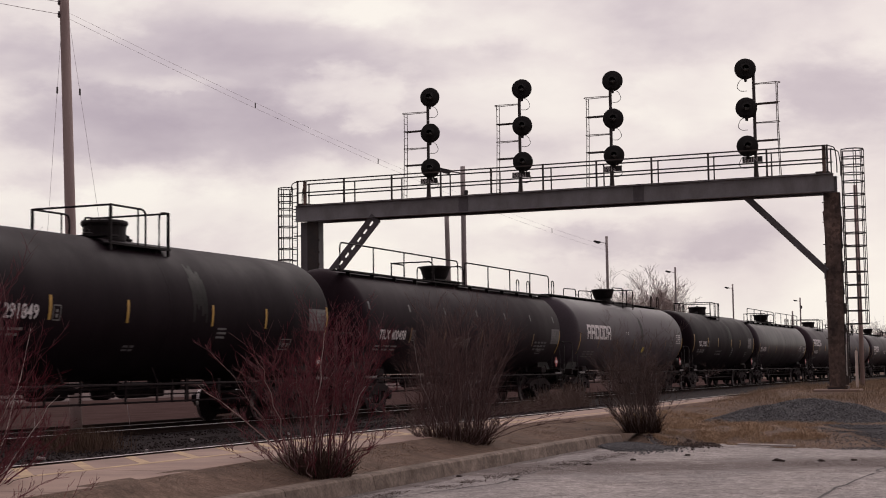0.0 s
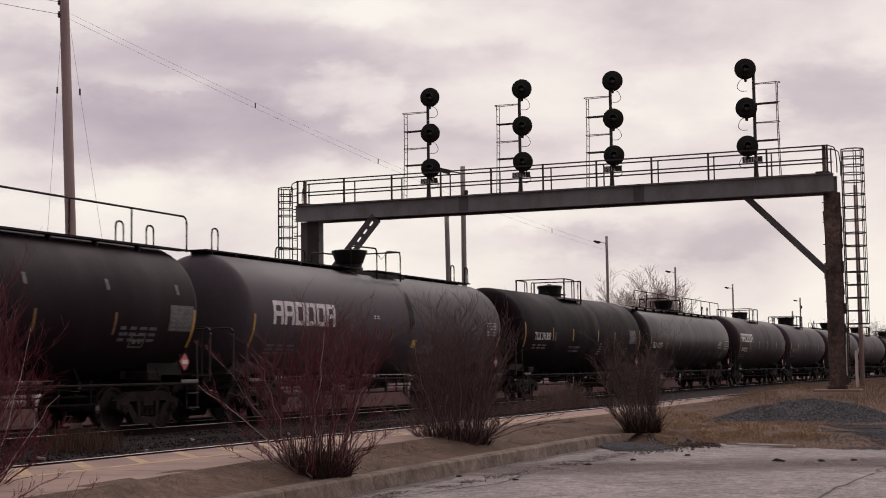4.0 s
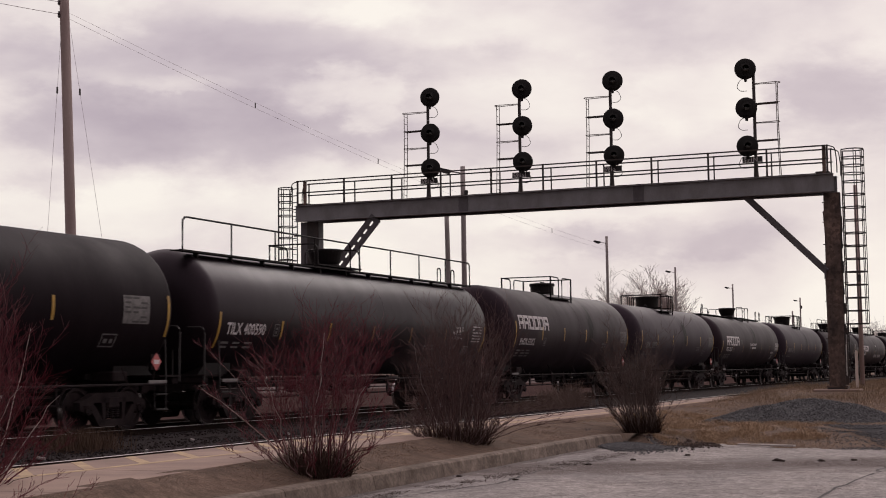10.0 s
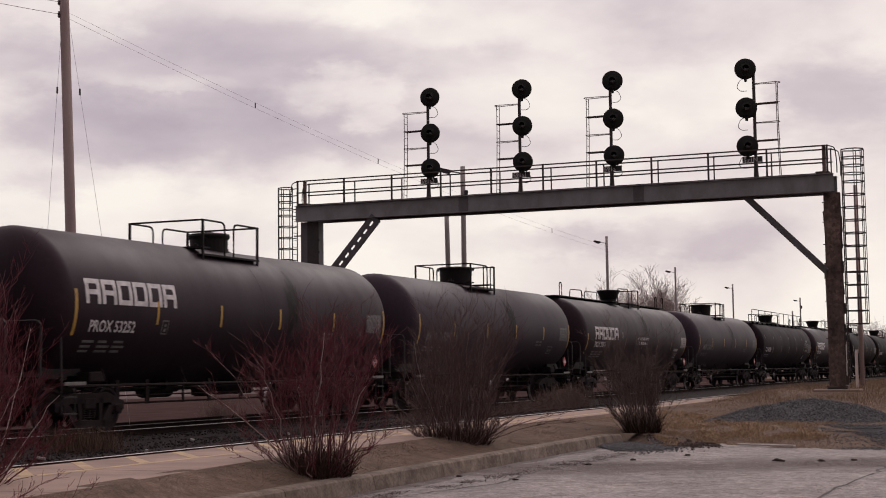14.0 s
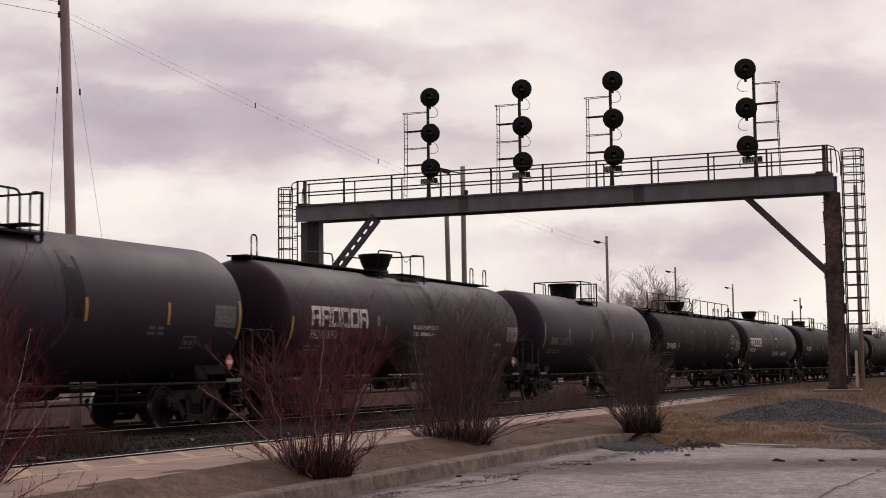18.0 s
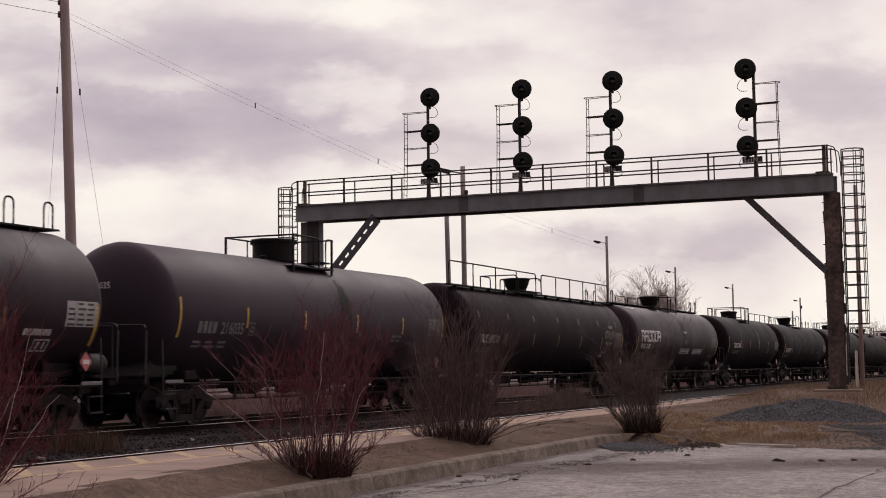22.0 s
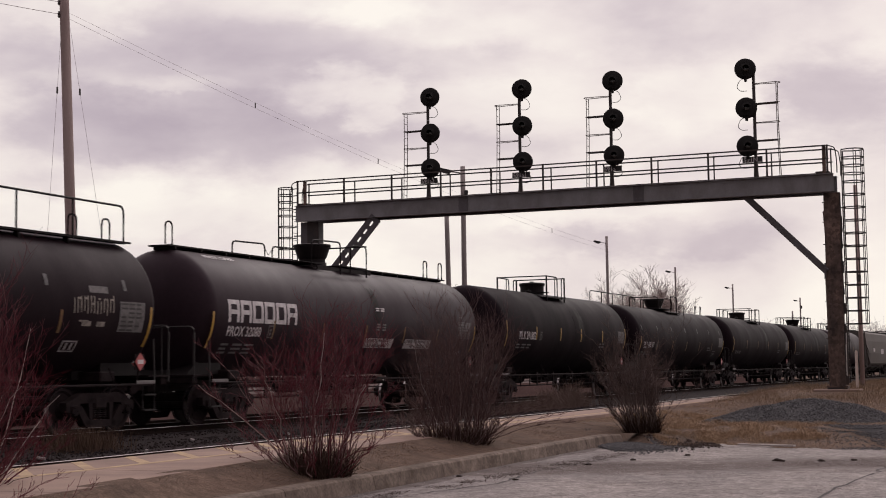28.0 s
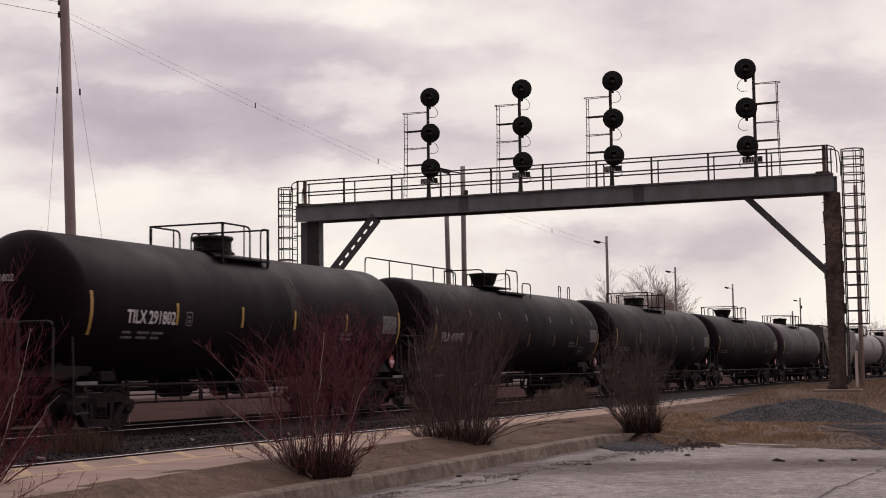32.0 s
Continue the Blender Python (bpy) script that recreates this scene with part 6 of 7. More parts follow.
# couplings, housing, top, paint and lettering of each car, as they stand at 19 s
CARS = [
    (-156.83, -139.23, -147.94, "short", "tank_black", None, "291849", 1.75),
    (-139.23, -120.33, -129.91, "fence", "tank_dark", None, "400498", 0.75),
    (-120.33, -101.55, -111.1, "walk", "tank_grey", (3.3, 0.58), "", 0.93),
    (-101.55, -84.42, -93.3, "short", "tank_black", None, "291803", 0.85),
    (-84.42, -65.65, -75.5, "fence", "tank_sheen", None, "400590", 0.05),
    (-65.65, -49.28, -57.1, "short", "tank_brown", (3.2, 0.50), "53252", 0.5),
    (-49.28, -32.71, -41.5, "short", "tank_charcoal", None, "215997", 0.6),
    (-32.71, -14.09, -23.6, "walk", "tank_brown", (3.3, 0.52), "30311", 1.03),
    (-14.09, 3.44, -5.8, "short", "tank_charcoal", None, "216035", 1.06),
    (3.44, 22.91, 12.6, "fence", "tank_dark", None, "400500", 0.45),
    (22.91, 41.15, 31.5, "walk", "tank_brown", (3.3, 0.52), "32088", 0.51),
    (41.15, 58.46, 49.5, "short", "tank_black", None, "291802", 1.4),
    (58.46, 77.64, 67.5, "fence", "tank_black", None, "400597", 0.5),
    (77.64, 97.19, 87.0, "short", "tank_black", None, "", 0.8),
    (97.19, 116.22, 106.1, "short", "tank_black", None, "", 0.8),
    (116.22, 133.10, 124.2, "short", "tank_brown", None, "", 0.8),
    (151.9, 169.2, 160.5, "short", "tank_white", None, "", 0.8),
    (169.2, 186.5, 177.8, "short", "tank_grey", None, "", 0.8),
]
WORDS = {
    "tank_black": "weathered black tank car with yellow stripes",
    "tank_sheen": "satin black tank car with yellow stripes",
    "tank_dark": "sooty black tank car with yellow stripes",
    "tank_charcoal": "charcoal grey tank car with a short fenced top platform",
    "tank_grey": "plain grey tank car, white owner's mark",
    "tank_brown": "dull brown-black tank car with white lettering",
    "tank_white": "dirty white tank car at the train's far end",
}
TOPS = {"short": "", "walk": " and narrow top walkway", "fence": " and long fenced walkway"}
TRAIN = []
for no, (s0, s1, dome, kind, mat, logo, number, start) in enumerate(CARS):
    TRAIN.append(tank_car(no, s0, s1, dome, kind, mat, WORDS[mat] + TOPS[kind], logo=logo, number=number, start=start))


def hopper_car(s0, s1):
    """A grey covered hopper with bulging sides, ribs at its ends and a roof walk."""
    mid, half = (s0 + s1) / 2, (s1 - s0) / 2
    car = tagged(empty("hopper_car"), "dusty grey covered hopper car between the tank cars", "hopper car", "cars of the train")
    underframe(car, half)
    bm = B()
    e = half - 0.95
    sec = [(-1.25, 1.05), (-1.45, 1.25), (-1.56, 2.2), (-1.52, 3.3), (-1.40, 4.0), (-1.05, 4.22), (1.05, 4.22), (1.40, 4.0), (1.52, 3.3), (1.56, 2.2), (1.45, 1.25), (1.25, 1.05)]
    rows = []
    for x, zl in ((-e, 2.9), (-e + 1.6, 1.9), (-e + 2.9, 0.0), (0, 0.0), (e - 2.9, 0.0), (e - 1.6, 1.9), (e, 2.9)):
        rows.append([bm.verts.new((x, y, max(z, zl))) for y, z in sec])
    for a, b in zip(rows, rows[1:]):
        for j in range(len(sec)):
            bm.faces.new((a[j], b[j], b[(j + 1) % len(sec)], a[(j + 1) % len(sec)]))
    bm.faces.new(rows[0]); bm.faces.new(rows[-1][::-1])
    bmesh.ops.recalc_face_normals(bm, faces=bm.faces)
    part("body", bm, "hopper_grey", car)
    for k in (-1, 1):
        for sd in (-1, 1):
            bm = B()
            box(bm, (k * (e - 0.05), sd * 1.40, 2.6), (0.12, 0.1, 3.1)); box(bm, (k * (e - 0.9), sd * 1.40, 1.9), (0.1, 0.08, 1.7))
            part("end_post", bm, "hopper_grey", car)
    bm = B()
    box(bm, (0, 0, 4.30), (2 * e - 0.3, 0.62, 0.05)); box(bm, (0, 1.0, 4.24), (2 * e - 0.3, 0.3, 0.03)); box(bm, (0, -1.0, 4.24), (2 * e - 0.3, 0.3, 0.03))
    part("roof_walk", bm, "steel_dark", car)
    for i in range(5):
        bm = B()
        lathe(bm, [(0.45, 4.22), (0.45, 4.34), (0.40, 4.38), (0.001, 4.40)], 16, "Z", close=False)
        for v in bm.verts:
            v.co.x += -e + 1.6 + i * (2 * e - 3.2) / 4
            v.co.y += 0.55
        part("hatch", bm, "hopper_grey", car)
    for i in range(3):
        bm = B()
        x = -4.0 + 4.0 * i
        a = [bm.verts.new((x + dx, dy, 1.06)) for dx, dy in ((-1.6, -1.2), (1.6, -1.2), (1.6, 1.2), (-1.6, 1.2))]
        b = [bm.verts.new((x + dx, dy, 0.5)) for dx, dy in ((-0.4, -0.4), (0.4, -0.4), (0.4, 0.4), (-0.4, 0.4))]
        bm.faces.new(a); bm.faces.new(b[::-1])
        for j in range(4):
            bm.faces.new((a[j], b[j], b[(j + 1) % 4], a[(j + 1) % 4]))
        bmesh.ops.recalc_face_normals(bm, faces=bm.faces)
        part("chute", bm, "hopper_grey", car)
    for k in (-1, 1):
        make_truck(car, k * (half - 2.1))
    # faded lettering as plain bars
    for (x, z, w, h) in ((1.6, 2.4, 0.5, 0.5), (2.2, 2.4, 0.5, 0.5), (2.8, 2.4, 0.5, 0.5), (-3.5, 2.5, 1.2, 0.3)):
        bm = B(); box(bm, (x, -1.562, z), (w, 0.012, h))
        part("lettering", bm, "white_paint", car)
    return car, mid


TRAIN.append(hopper_car(133.10, 151.9))


# ---- poles, wires and the things by the gantry's foot ----
def wood_pole(x, y, z0, z1, r0, r1, top_dx=0.0, mat="wood_pole", label="weathered wooden utility pole"):
    p = tagged(empty("utility_pole", pose(x, y, z0)), label, "utility pole")
    bm = B()
    n = 10
    pts = [(top_dx * i / n, 0, (z1 - z0) * i / n) for i in range(n + 1)]
    rings = []
    for i, q in enumerate(pts):
        r = r0 + (r1 - r0) * i / n
        rings.append([bm.verts.new((q[0] + r * math.cos(a) * (1 + 0.02 * math.sin(3 * a + i)), r * math.sin(a), q[2])) for a in [2 * math.pi * j / 14 for j in range(14)]])
    for a, b in zip(rings, rings[1:]):
        for j in range(14):
            bm.faces.new((a[j], a[(j + 1) % 14], b[(j + 1) % 14], b[j]))
    bm.faces.new(rings[-1]); bm.faces.new(rings[0][::-1])
    part("shaft", bm, mat, p, smooth=True)
    return p


def luminaire(p, h, k=-1, size=1.0):
    bm = B()
    pipe(bm, [(0, 0, h - 0.35 * size), (k * 0.35 * size, -0.05, h - 0.30 * size), (k * 0.8 * size, -0.1, h - 0.26 * size)], 0.03 * size, 6)
    part("lamp_arm", bm, "galvanised", p)
    bm = B()
    extrude(bm, [(k * 0.55 * size, h - 0.22 * size), (k * 1.15 * size, h - 0.08 * size), (k * 1.25 * size, h - 0.14 * size), (k * 1.0 * size, h - 0.32 * size), (k * 0.7 * size, h - 0.38 * size)], -0.22, 0.05)
    bmesh.ops.recalc_face_normals(bm, faces=bm.faces)
    part("lamp_head", bm, "sign_dark", p, "tilted floodlight head")


def wire(name, a, b, sag, r=0.012, n=28, label="thin overhead wire between poles"):
    bm = B()
    pts = []
    for i in range(n + 1):
        t = i / n
        p = Vector(a).lerp(Vector(b), t)
        p.z -= sag * 4 * t * (1 - t)
        pts.append(p)
    pipe(bm, pts, r, 4)
    return tagged(part(name, bm, "wire"), label, "wire"), pts


def build_poles():
    p = wood_pole(-10.07, 40.0, -0.55, 12.6, 0.165, 0.13, -0.48, label="tall wooden utility pole with guy wires")
    for z in (11.55, 11.2):
        bm = B()
        lathe(bm, [(0.035, -0.09), (0.06, -0.05), (0.045, -0.02), (0.065, 0.02), (0.045, 0.05), (0.03, 0.09)], 10)
        for v in bm.verts:
            v.co = Vector((-0.36 - 0.2 + v.co.x, -0.05 + v.co.y, z + 0.55 + v.co.z))
        rod(bm, (-0.36 - 0.2, -0.05, z + 0.55), (-0.36, -0.05, z + 0.55), 0.015, 5)
        part("insulator", bm, "insulator", p)
    # guys, each with its strain insulator
    for (gx, gy, gz, t) in ((-11.24, 40.0, -0.5, 0.161), (-8.56, 40.0, -0.5, 0.16)):
        top = Vector((-10.58, 40.0, 10.9)) if gx < -10 else Vector((-10.34, 40.0, 10.82))
        w, pts = wire("guy_wire", top, (gx, gy, gz), 0.0, 0.0045, 8, "thin guy wire staying the wooden pole")
        bm = B()
        c = top.lerp(Vector((gx, gy, gz)), t)
        rod(bm, c + Vector((0, 0, -0.09)), c + Vector((0, 0, 0.09)), 0.028, 8)
        part("guy_insulator", bm, "insulator", w)
    row = [(0.95, 65.0, 10.28, 0.135), (11.2, 99.0, 10.12, 0.115), (21.1, 132.0, 10.18, 0.105), (31.85, 160.0, 10.14, 0.105), (47.8, 195.0, 10.17, 0.12)]
    for i, (x, y, z, r) in enumerate(row):
        q = wood_pole(x, y, -0.6, z, r * 0.92, r * 0.8, -0.02, "wood_pole_pale", "grey wooden pole carrying a floodlight")
        luminaire(q, z + 0.6 * (1 if i == 0 else 0.6), -1, 0.9 if i == 0 else 0.75)
        if i in (0, 4):
            bm = B()
            box(bm, (0.12, -0.14, z - 0.7), (0.16, 0.14, 0.4), bevel=0.02)
            part("junction_box", bm, "sign_dark", q)
    wood_pole(0.32, 65.6, -0.6, 8.35, 0.125, 0.105, -0.14, "wood_pole_pale", "grey wooden pole behind the signal gantry")
    wood_pole(52.7, 220.0, -0.6, 9.3, 0.15, 0.13, 0, "wood_pole_pale", "thin wooden pole far down the line")
    # the pair of line wires with their spacers
    a0, b0 = (-10.36, 40.0, 11.24), (11.1, 98.8, 9.45)
    w1, p1 = wire("line_wire", a0, b0, 0.55, 0.0045)
    w2, p2 = wire("line_wire", (a0[0], a0[1], a0[2] - 0.17), (b0[0], b0[1], b0[2] - 0.3), 0.55, 0.0045)
    for i in (5, 10, 17, 22):
        bm = B()
        rod(bm, p1[i], p2[i], 0.022, 6)
        part("spacer", bm, "insulator", w1)
    wire("line_wire", (-10.6, 39.95, 11.55), (-26, 22, 12.1), 0.4, 0.008)
    wire("line_wire", (-10.6, 39.95, 11.2), (-26, 20, 11.75), 0.4, 0.008)


def build_trackside():
    # slim brown pole in front of the gantry ladder, and a white marker post
    x, y = 16.9, 60.0
    bm = B()
    rod(bm, (0, 0, -0.4), (-0.02, 0, 8.45), 0.10, 12, 0.085)
    p = tagged(empty("slim_pole", pose(x + 0.15, y - 0.4, 0.1)), "slim brown wooden pole beside the gantry ladder", "pole")
    part("shaft", bm, "wood_pole", p, smooth=True)
    bm = B(); box(bm, (-0.02, -0.12, 4.6), (0.12, 0.1, 0.3), bevel=0.02)
    part("junction_box", bm, "sign_dark", p)
    mk = tagged(empty("marker_post", pose(16.15, 57.2, 0.0)), "white-painted marker post in straw grass", "marker post")
    bm = B()
    extrude(bm, [(-0.05, -0.3), (0.05, -0.3), (0.05, 1.66), (0.03, 1.72), (-0.03, 1.72), (-0.05, 1.66)], -0.03, 0.03)
    bmesh.ops.recalc_face_normals(bm, faces=bm.faces)
    part("post", bm, "marker", mk)
    cb = tagged(empty("relay_cabinet", pose(16.35, 60.5, 0.15, 0, 0, -23)), "pale grey relay cabinet behind the gantry column", "relay cabinet")
    bm = B(); box(bm, (0, 0, 0.95), (0.62, 0.5, 1.9), bevel=0.02)
    part("case", bm, "galvanised", cb)
    bm = B(); box(bm, (0, 0, 1.93), (0.7, 0.58, 0.06), bevel=0.015)
    part("roof", bm, "galvanised", cb)
    bm = B(); box(bm, (0, -0.262, 0.98), (0.52, 0.02, 1.66), bevel=0.005)
    part("door", bm, "galvanised", cb)
    bm = B(); box(bm, (0.2, -0.285, 1.0), (0.03, 0.03, 0.16))
    part("handle", bm, "steel_dark", cb)
    # bleached planks lying on the edge of the asphalt
    for x0, y0, x1, y1, w in ((6.15, 30.75, 7.12, 29.9, 0.11), (6.5, 30.55, 7.0, 30.05, 0.08)):
        bm = B()
        a, b = Vector((x0, y0, LOT_Z + 0.045)), Vector((x1, y1, LOT_Z + 0.045))
        box(bm, (a + b) / 2, ((b - a).length, w, 0.035), (b - a).to_track_quat("X", "Z").to_matrix(), bevel=0.005)
        tagged(part("plank", bm, "plank"), "bleached broken plank lying at the asphalt edge", "plank")
    # litter in the ballast
    for s, l, k in ((-39.0, 4.6, 0.24), (-33.2, 3.6, 0.09), (-36.6, 4.9, 0.06), (-30.5, 4.2, 0.07)):
        x, y, a = on_track(s, l)
        bm = B()
        box(bm, (0, 0, 0), (k, k * 0.55, 0.05), Euler((0.2, 0.15, k * 9)).to_matrix(), bevel=0.012)
        tagged(part("litter", bm, "litter"), "pale scrap of litter lying on dark ballast", "litter").matrix_basis = pose(x, y, -0.10)


build_poles()
build_trackside()


# ---- plants ----
def stems_mesh(items, name, material):
    """Thin tapered twigs, three-sided: items are lists of (point, radius)."""
    co, fa = [], []
    for path in items:
        base = len(co)
        for i, (p, r) in enumerate(path):
            d = path[min(i + 1, len(path) - 1)][0] - path[max(i - 1, 0)][0]
            d.normalize()
            u = d.cross(Vector((0.3, 0.9, 0.2))).normalized()
            v = d.cross(u)
            for j in range(3):
                a = 2.0944 * j
                co.append(p + (u * math.cos(a) + v * math.sin(a)) * r)
        for i in range(len(path) - 1):
            for j in range(3):
                a, b = base + 3 * i + j, base + 3 * i + (j + 1) % 3
                fa.append((a, b, b + 3, a + 3))
    me = bpy.data.meshes.new(name)
    me.from_pydata([tuple(c) for c in co], [], fa)
    me.materials.append(M[material])
    return me


def twig(rng, p, d, length, r, n=5, wob=0.12, droop=0.0, rise=0.0):
    out = []
    d = d.normalized()
    p = p.copy()
    for i in range(n + 1):
        out.append((p.copy(), max(r * (1 - 0.8 * i / n), 0.0016)))
        d = (d + Vector((rng.gauss(0, wob), rng.gauss(0, wob), rng.gauss(0, wob * 0.6) + rise - droop))).normalized()
        p = p + d * (length / n)
    return out


def bow(rng, root, tip, r, n=7, wob=0.03, belly=0.1):
    """A stem from root to tip that leaves the ground steeply and bends outwards, with a waver of its own."""
    mid = root.lerp(tip, 0.5)
    mid.z += belly * (tip - root).length
    side = Vector((rng.gauss(0, wob), rng.gauss(0, wob), rng.gauss(0, wob * 0.5))) * (tip - root).length
    out = []
    for i in range(n + 1):
        t = i / n
        p = root * (1 - t) ** 2 + (mid + side) * 2 * t * (1 - t) + tip * t * t
        if 0 < i < n:
            p = p + Vector((rng.gauss(0, 0.02), rng.gauss(0, 0.02), 0))
        out.append((p, max(r * (1 - 0.78 * t), 0.0024)))
    return out


def bush(x, y, z, height, width, seed, stems, kind, label, base_r=0.35, lean=0.0, thick=0.012, side=(5, 9), fine=(2, 4), crown_from=0.35, low=0, arms=(), dead=0, litter=200, sticks=(), tangle=0.75):
    """A bare shrub: stems fan out of a tight foot, fork towards their tops and end in sprays of fine twigs. arms: tips of single long stems; low: stems that spread near the ground; sticks: straight dead stems."""
    rng = random.Random(seed)
    b = tagged(empty("bush", pose(x, y, z)), label, "bush", "bushes along the kerb")
    spray = []

    def dress(st, n, L):
        m = len(st) - 1
        for k in range(n):
            t = rng.uniform(crown_from, 1.0) ** 0.8
            j = min(m - 1, int(t * m))
            p = st[j][0].lerp(st[j + 1][0], t * m - j)
            d = (st[j + 1][0] - st[max(j - 1, 0)][0]).normalized()
            s1 = Vector((rng.gauss(0, 1), rng.gauss(0, 1), rng.uniform(-0.2, 0.6))).normalized()
            tw = twig(rng, p, d + s1 * 0.75, L * rng.uniform(0.15, 0.42) * (1.25 - 0.5 * t), max(0.0032, st[j][1] * 0.5), 5, 0.13, 0.0, 0.03)
            spray.append(tw)
            for q in range(rng.randint(*fine)):
                a = rng.randint(1, 4)
                d2 = (tw[a + 1][0] - tw[a - 1][0]).normalized()
                s2 = Vector((rng.gauss(0, 1), rng.gauss(0, 1), rng.uniform(-0.1, 0.7))).normalized()
                t3 = twig(rng, tw[a][0], d2 + s2 * 0.8, L * rng.uniform(0.06, 0.18), 0.0028, 3, 0.16, 0.0, 0.03)
                spray.append(t3)
                if rng.random() < 0.5:
                    spray.append(twig(rng, t3[1][0], d2 + Vector((rng.gauss(0, 1), rng.gauss(0, 1), rng.uniform(0, 0.8))).normalized() * 0.9, L * rng.uniform(0.04, 0.1), 0.0022, 2, 0.16))
    tips = []
    for i in range(stems):
        a = rng.uniform(0, 2 * math.pi)
        q = math.sqrt(rng.random())
        foot = Vector((base_r * q * math.cos(a), base_r * q * math.sin(a), -0.05))
        w = width * q * rng.uniform(0.55, 1.1)
        tips.append((foot, Vector((w * math.cos(a) + lean * rng.random(), w * math.sin(a), height * rng.uniform(0.5, 1.0) * (1.02 - 0.30 * q * q))), rng.uniform(0.02, 0.12)))
    for i in range(low):
        a = rng.uniform(0, 2 * math.pi)
        foot = Vector((base_r * math.cos(a), base_r * math.sin(a), -0.03))
        w = width * rng.uniform(0.6, 1.2)
        tips.append((foot, Vector((w * math.cos(a), w * math.sin(a), height * rng.uniform(0.12, 0.4))), rng.uniform(0.05, 0.2)))
    for tip in arms:
        tips.append((Vector((0.25 * tip[0], 0.0, 0.0)).normalized() * base_r * 0.7, Vector(tip), 0.12))
    for i, (foot, tip, belly) in enumerate(tips):
        L = (tip - foot).length
        st = bow(rng, foot, tip, thick * rng.uniform(0.55, 1.25), 9, 0.06, belly)
        put("stem", stems_mesh([st], "stem", "dead_stem" if i < dead else kind + "_stem"), None, b)
        dress(st, 1 if i < dead else rng.randint(*side), L if i < stems else L * 0.7)
    for foot, tip in sticks:
        put("stem", stems_mesh([bow(rng, Vector(foot), Vector(tip), 0.015, 9, 0.02, 0.03)], "stem", "dead_stem"), None, b, None, "straight bleached dead stem")
    tagged(put("crown", stems_mesh(spray, "crown", kind + "_twig"), None, b, None, "haze of fine bare twigs"), kind="stuff")
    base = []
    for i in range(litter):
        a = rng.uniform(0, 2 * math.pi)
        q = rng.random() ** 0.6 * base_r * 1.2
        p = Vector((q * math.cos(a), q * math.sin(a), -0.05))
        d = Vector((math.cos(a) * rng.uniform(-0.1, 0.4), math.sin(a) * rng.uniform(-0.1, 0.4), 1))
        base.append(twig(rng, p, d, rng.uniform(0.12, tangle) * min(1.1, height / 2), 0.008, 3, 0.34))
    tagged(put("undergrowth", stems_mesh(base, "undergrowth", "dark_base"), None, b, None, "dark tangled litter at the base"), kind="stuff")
    return b


bush(-1.76, 20.2, TURF_Z, 2.34, 1.18, 3, 54, "red", "bare red-stemmed bush on the dead lawn by the kerb", base_r=0.37, lean=0.12, thick=0.0115, side=(6, 10), fine=(3, 5), low=22, crown_from=0.35, arms=((-1.5, 0.3, 1.72), (-1.6, -0.3, 1.30), (-1.35, 0.2, 1.0), (-1.1, -0.1, 1.4), (-1.2, 0.0, 0.75), (0.95, 0.0, 0.8), (1.15, 0.1, 0.62), (1.0, -0.1, 1.2)), litter=900, tangle=0.6, sticks=(((-0.10, 0.15, 0.0), (0.14, -0.5, 1.98)), ((0.21, 0.15, 0.0), (0.70, -0.5, 1.26))))
bush(0.22, 26.8, TURF_Z, 2.85, 1.25, 5, 84, "brown", "dense bare brown bush on the dead lawn", base_r=0.44, thick=0.012, side=(7, 11), fine=(3, 5), low=46, crown_from=0.12, dead=1, arms=((1.9, -0.2, 0.62), (2.15, 0.1, 0.45), (1.6, 0.3, 0.8), (-1.05, 0, 0.6)), litter=1500, tangle=0.55)
bush(4.50, 33.5, TURF_Z + 0.02, 2.25, 0.95, 8, 84, "ash", "bare grey-brown bush at the kerb's end", base_r=0.36, thick=0.011, side=(6, 10), fine=(3, 6), low=20, lean=-0.4, crown_from=0.15, dead=2, arms=((1.75, 0, 1.35), (1.35, 0, 1.75), (1.0, 0.2, 2.5), (-1.1, 0, 2.1), (-0.7, 0.2, 2.6)), litter=700, tangle=0.5)
bush(-5.62, 16.4, TURF_Z, 2.6, 1.15, 11, 80, "red", "bare reddish bush reaching in beside the platform", base_r=0.4, lean=0.2, side=(8, 13), fine=(3, 5), low=34, dead=14, litter=200)
bush(-4.55, 13.7, TURF_Z, 0.62, 1.15, 13, 12, "red", "low bare red bush in front of the platform", base_r=0.25, thick=0.007, side=(3, 5), fine=(1, 3), low=6, arms=((1.3, 0, 0.40), (1.1, -0.2, 0.30), (0.9, 0.1, 0.50), (1.35, -0.3, 0.16)), litter=20)


